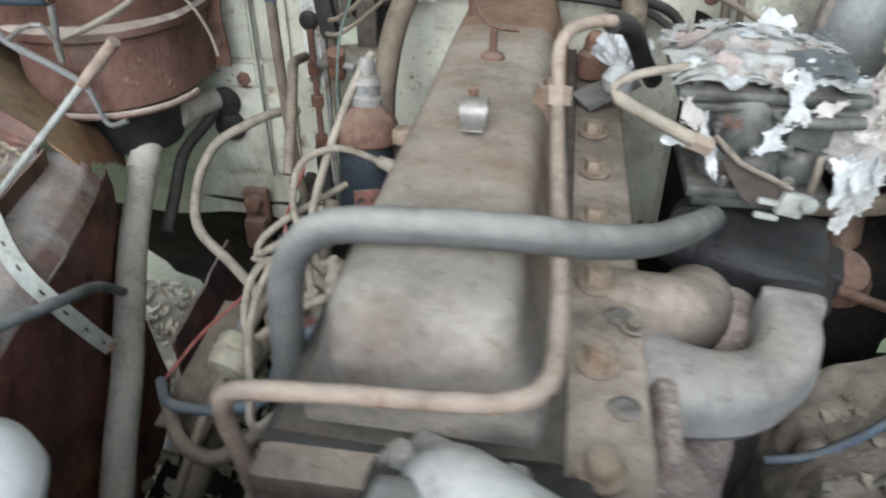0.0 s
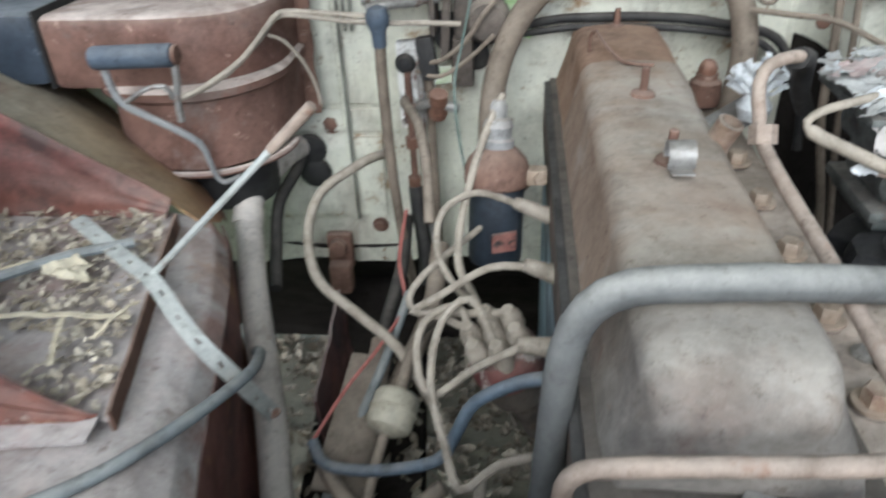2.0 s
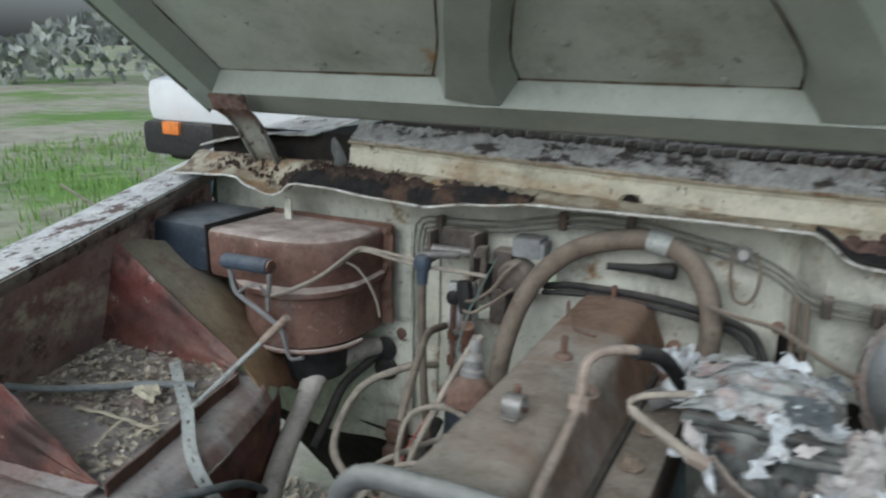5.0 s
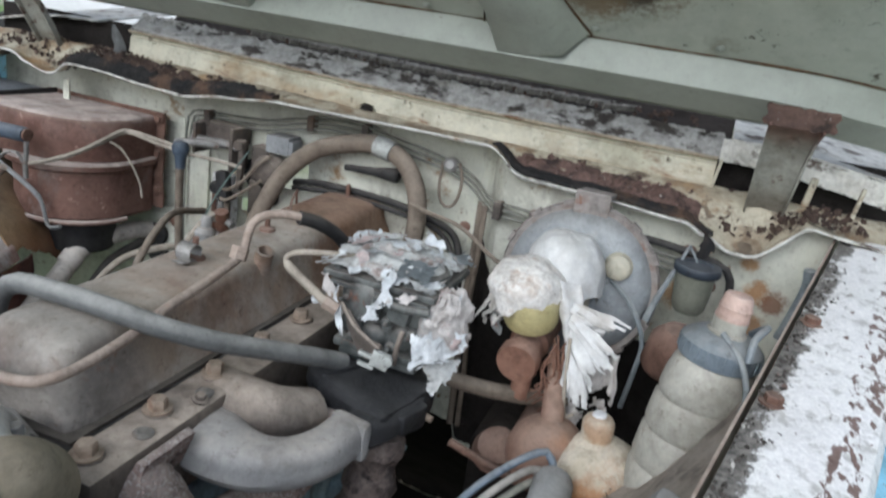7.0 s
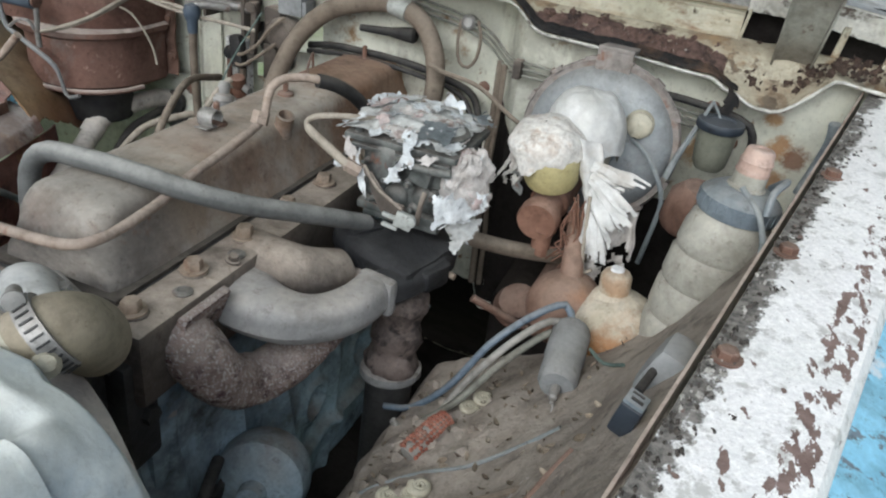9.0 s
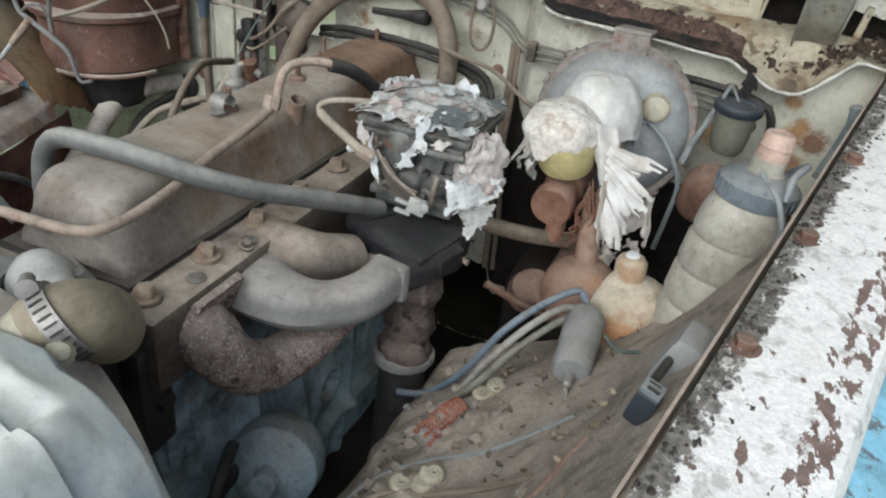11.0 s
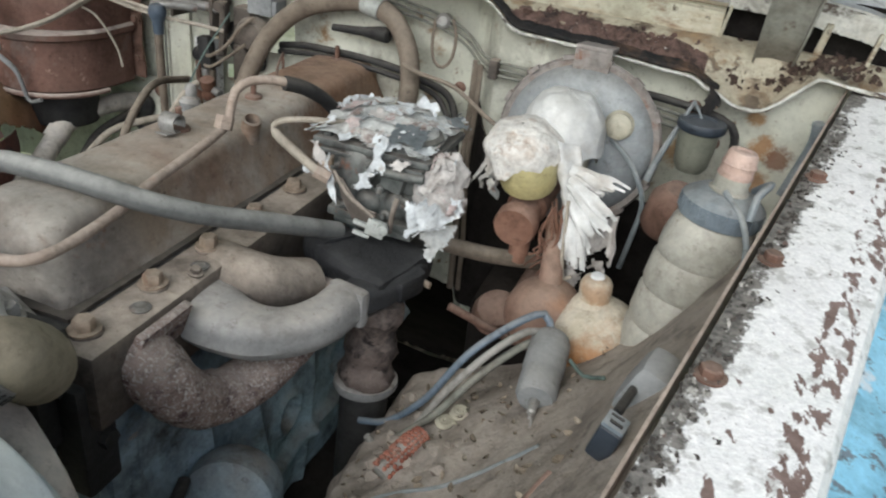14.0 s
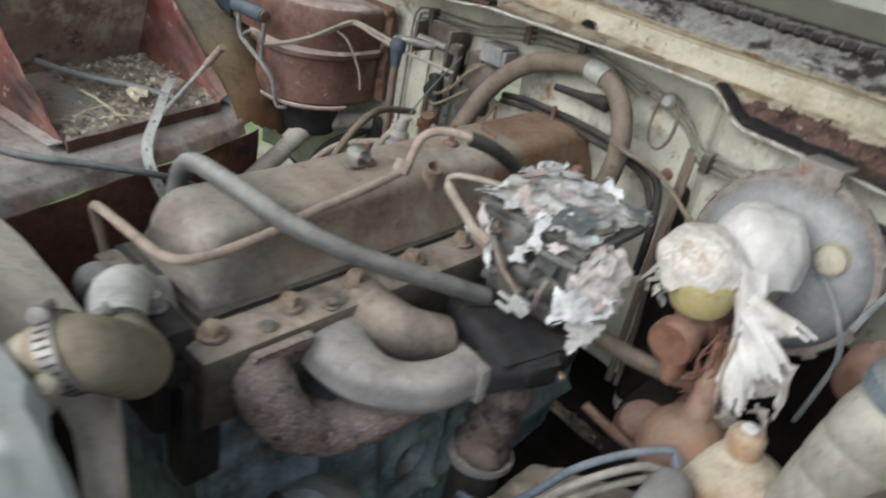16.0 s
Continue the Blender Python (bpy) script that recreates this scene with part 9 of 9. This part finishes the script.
leaf_litter("wing_litter", 240, (0.34, 0.58, 0.18, 0.72), wing_z, (0.004, 0.014), 31, "dry crumbs and leaf fragments on the inner wing", "crumb")
rs = random.Random(44)
bm = B()
for k in range(50):
    x, y = 0.355 + abs(rs.gauss(0, 0.05)), rs.uniform(0.38, 0.70)
    z = wing_z(x, y)
    if z is None:
        continue
    s = rs.uniform(0.004, 0.012)
    g = bmesh.ops.create_icosphere(bm, subdivisions=1, radius=s)
    for v in g["verts"]:
        v.co = Vector((v.co.x, v.co.y, v.co.z * 0.7)) * (1 + 0.4 * noise.noise(v.co * 200 + Vector((k, 0, 0)))) + Vector((x, y, z))
ob = solo("dirt_clods", bm, "dirt", "small clods of dirt along the wing's edge", "dirt", kind="stuff")
# snail shells
for k, (x, y) in enumerate(((0.428, 0.612), (0.440, 0.628), (0.396, 0.458), (0.425, 0.472), (0.418, 0.462))):
    bm = B()
    z = (wing_z(x, y) or 0.69) + 0.002
    pts = []
    for i in range(26):
        a = i * 0.55
        r = 0.010 * (1 - i / 30)
        pts.append((x + r * math.cos(a + k), y + r * math.sin(a + k), z + 0.004 + 0.004 * i / 26))
    tube(bm, pts, lambda u: 0.0052 * (1 - 0.75 * u), 10, step=0.003)
    solo("snail_shell", bm, "ivory", "small pale snail shell lying in the dirt", "shell", group="snail shells")
cb = Vector((0.386, 0.528, 0.0))
cb.z = wing_z(cb.x, cb.y) + 0.011
corn = thing("corn_cob", cb, "dried red corn cob stub lying on the dirt", "corn cob")
ce = Vector((0.412, 0.598, 0.0))
ce.z = wing_z(ce.x, ce.y) + 0.012
cx = (ce - cb).normalized()
bm = B()
lathe(bm, [(0, 0), (0.010, 0.001), (0.0125, 0.02), (0.012, 0.055), (0.008, 0.072), (0, 0.074)], cb, cx, 16)
part("core", bm, "cable_pale", corn, "pale cob core")
e1 = cx.orthogonal().normalized()
e2 = cx.cross(e1)
bm = B()
for i in range(13):
    for k in range(14):
        if random.random() < (0.10 if i > 1 else 0.45):
            continue
        a = k * math.tau / 14 + 0.02 * i
        r = 0.0130 if i < 10 else 0.0130 - 0.0012 * (i - 9)
        p = cb + cx * (0.004 + 0.0053 * i) + (e1 * math.cos(a) + e2 * math.sin(a)) * r
        g = bmesh.ops.create_icosphere(bm, subdivisions=1, radius=0.0031 + rnd(-0.0004, 0.0004))
        for v in g["verts"]:
            v.co += p
ob = part("kernel_crust", bm, "corn", corn, "dried red kernels")
ob["kind"] = "stuff"
# plug connector and fuse box on the wing
pc = thing("plug_connector", (0.592, 0.40, 0.94), "black two-slot connector block on the inner wing", "connector")
bm = B()
box(bm, (0.598, 0.404, 0.943), (0.018, 0.016, 0.034), 0.004, (8, 12, -12))
part("housing", bm, "cap_dark", pc)
bm = B()
box(bm, (0.601, 0.402, 0.9615), (0.0165, 0.0145, 0.004), 0.001, (8, 12, -12))
part("top_plate", bm, "cap_grey", pc)
for dy in (-0.0035, 0.0035):
    bm = B()
    box(bm, (0.6014, 0.402 + dy, 0.9638), (0.010, 0.0022, 0.002), 0.0005, (8, 12, -12))
    part("slot", bm, "rubber_blk", pc)
bm = B()
box(bm, (0.620, 0.482, 0.944), (0.036, 0.052, 0.050), 0.010, (0, 15, -12), 0.2)
solo("fuse_box", bm, "grey_can", "small dusty grey fuse box on the inner wing", "fuse box")
for pts, r, mt, lb in (([(0.335, 0.44, 0.63), (0.36, 0.475, 0.66), (0.41, 0.50, 0.70), (0.46, 0.505, 0.738), (0.505, 0.515, 0.785), (0.545, 0.52, 0.83)], 0.0024, "wire_slate", "thin grey wire lying on the dirt"),
                       ([(0.34, 0.40, 0.64), (0.38, 0.44, 0.675), (0.43, 0.45, 0.71), (0.48, 0.44, 0.745), (0.53, 0.42, 0.81)], 0.0036, "rubber_tan", "brown dusty cable lying on the wing"),
                       ([(0.36, 0.36, 0.66), (0.42, 0.40, 0.705), (0.48, 0.39, 0.755), (0.52, 0.36, 0.80)], 0.004, "rubber_blk", "black cable half covered with dirt"),
                       ([(0.50, 0.33, 0.78), (0.535, 0.38, 0.81), (0.555, 0.42, 0.83), (0.565, 0.44, 0.84)], 0.003, "rust", "thin rusty wire on the wing"),
                       ([(0.545, 0.66, 0.815), (0.565, 0.62, 0.83), (0.585, 0.60, 0.85)], 0.0022, "wire_green", "thin green wire by the canisters"),
                       ([(0.60, 0.42, 0.955), (0.615, 0.50, 0.94), (0.625, 0.58, 0.90), (0.63, 0.66, 0.86), (0.625, 0.70, 0.82)], 0.004, "rubber_blk", "dark cable running back from the connector")):
    bm = B()
    tube(bm, on_wing(pts, r) if pts[0][2] < 0.79 else pts, r, 8, wob=0.1)
    solo("loose_cable", bm, mt, lb, "cable", group="loose cables on the inner wing")
bm = B()
scrap(bm, (0.535, 0.415, 0.815), (-0.5, -0.2, 1), 0.045, 91, 0.15, 1.0)
solo("pale_flake", bm, "paper", "pale flake stuck to the inner wing", "flake")
# dark depth under the brake gear
bm = B()
tube(bm, [(0.30, 0.86, 0.80), (0.36, 0.86, 0.80), (0.42, 0.88, 0.795), (0.50, 0.92, 0.79)], 0.012, 12)
solo("cross_tube", bm, "rubber_tan", "dusty brown cross tube behind the carburettor", "tube")
bm = B()
tube(bm, [(0.36, 0.80, 0.74), (0.43, 0.83, 0.70), (0.50, 0.86, 0.665)], 0.006, 10)
solo("link_rod", bm, "rust", "rusty link rod deep beside the engine", "rod")
sc = thing("steering_box", (0.42, 0.95, 0.6), "grimy steering box deep beside the engine", "steering box")
bm = B()
box(bm, (0.43, 0.98, 0.62), (0.14, 0.16, 0.16), 0.03)
rough_up(bm, 0.004, 20)
part("housing", bm, "void", sc)
bm = B()
tube(bm, [(0.43, 0.95, 0.68), (0.45, 1.02, 0.74), (0.47, 1.12, 0.82)], 0.020, 14)
part("column", bm, "rust", sc)
bm = B()
lathe(bm, [(0, 0), (0.035, 0), (0.04, 0.01), (0.03, 0.03), (0, 0.034)], (0.41, 0.90, 0.68), (0, -0.6, 1), 18)
part("cover", bm, "rust", sc)
# added near-black sheet: hides the bright ground, keeps the gap in shade
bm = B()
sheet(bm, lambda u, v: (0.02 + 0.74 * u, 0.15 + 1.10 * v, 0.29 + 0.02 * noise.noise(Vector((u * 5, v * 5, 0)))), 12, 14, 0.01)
solo("gap_dark_sheet", bm, "void", "near-black sheet added under the engine to keep the gap dark", "shield")
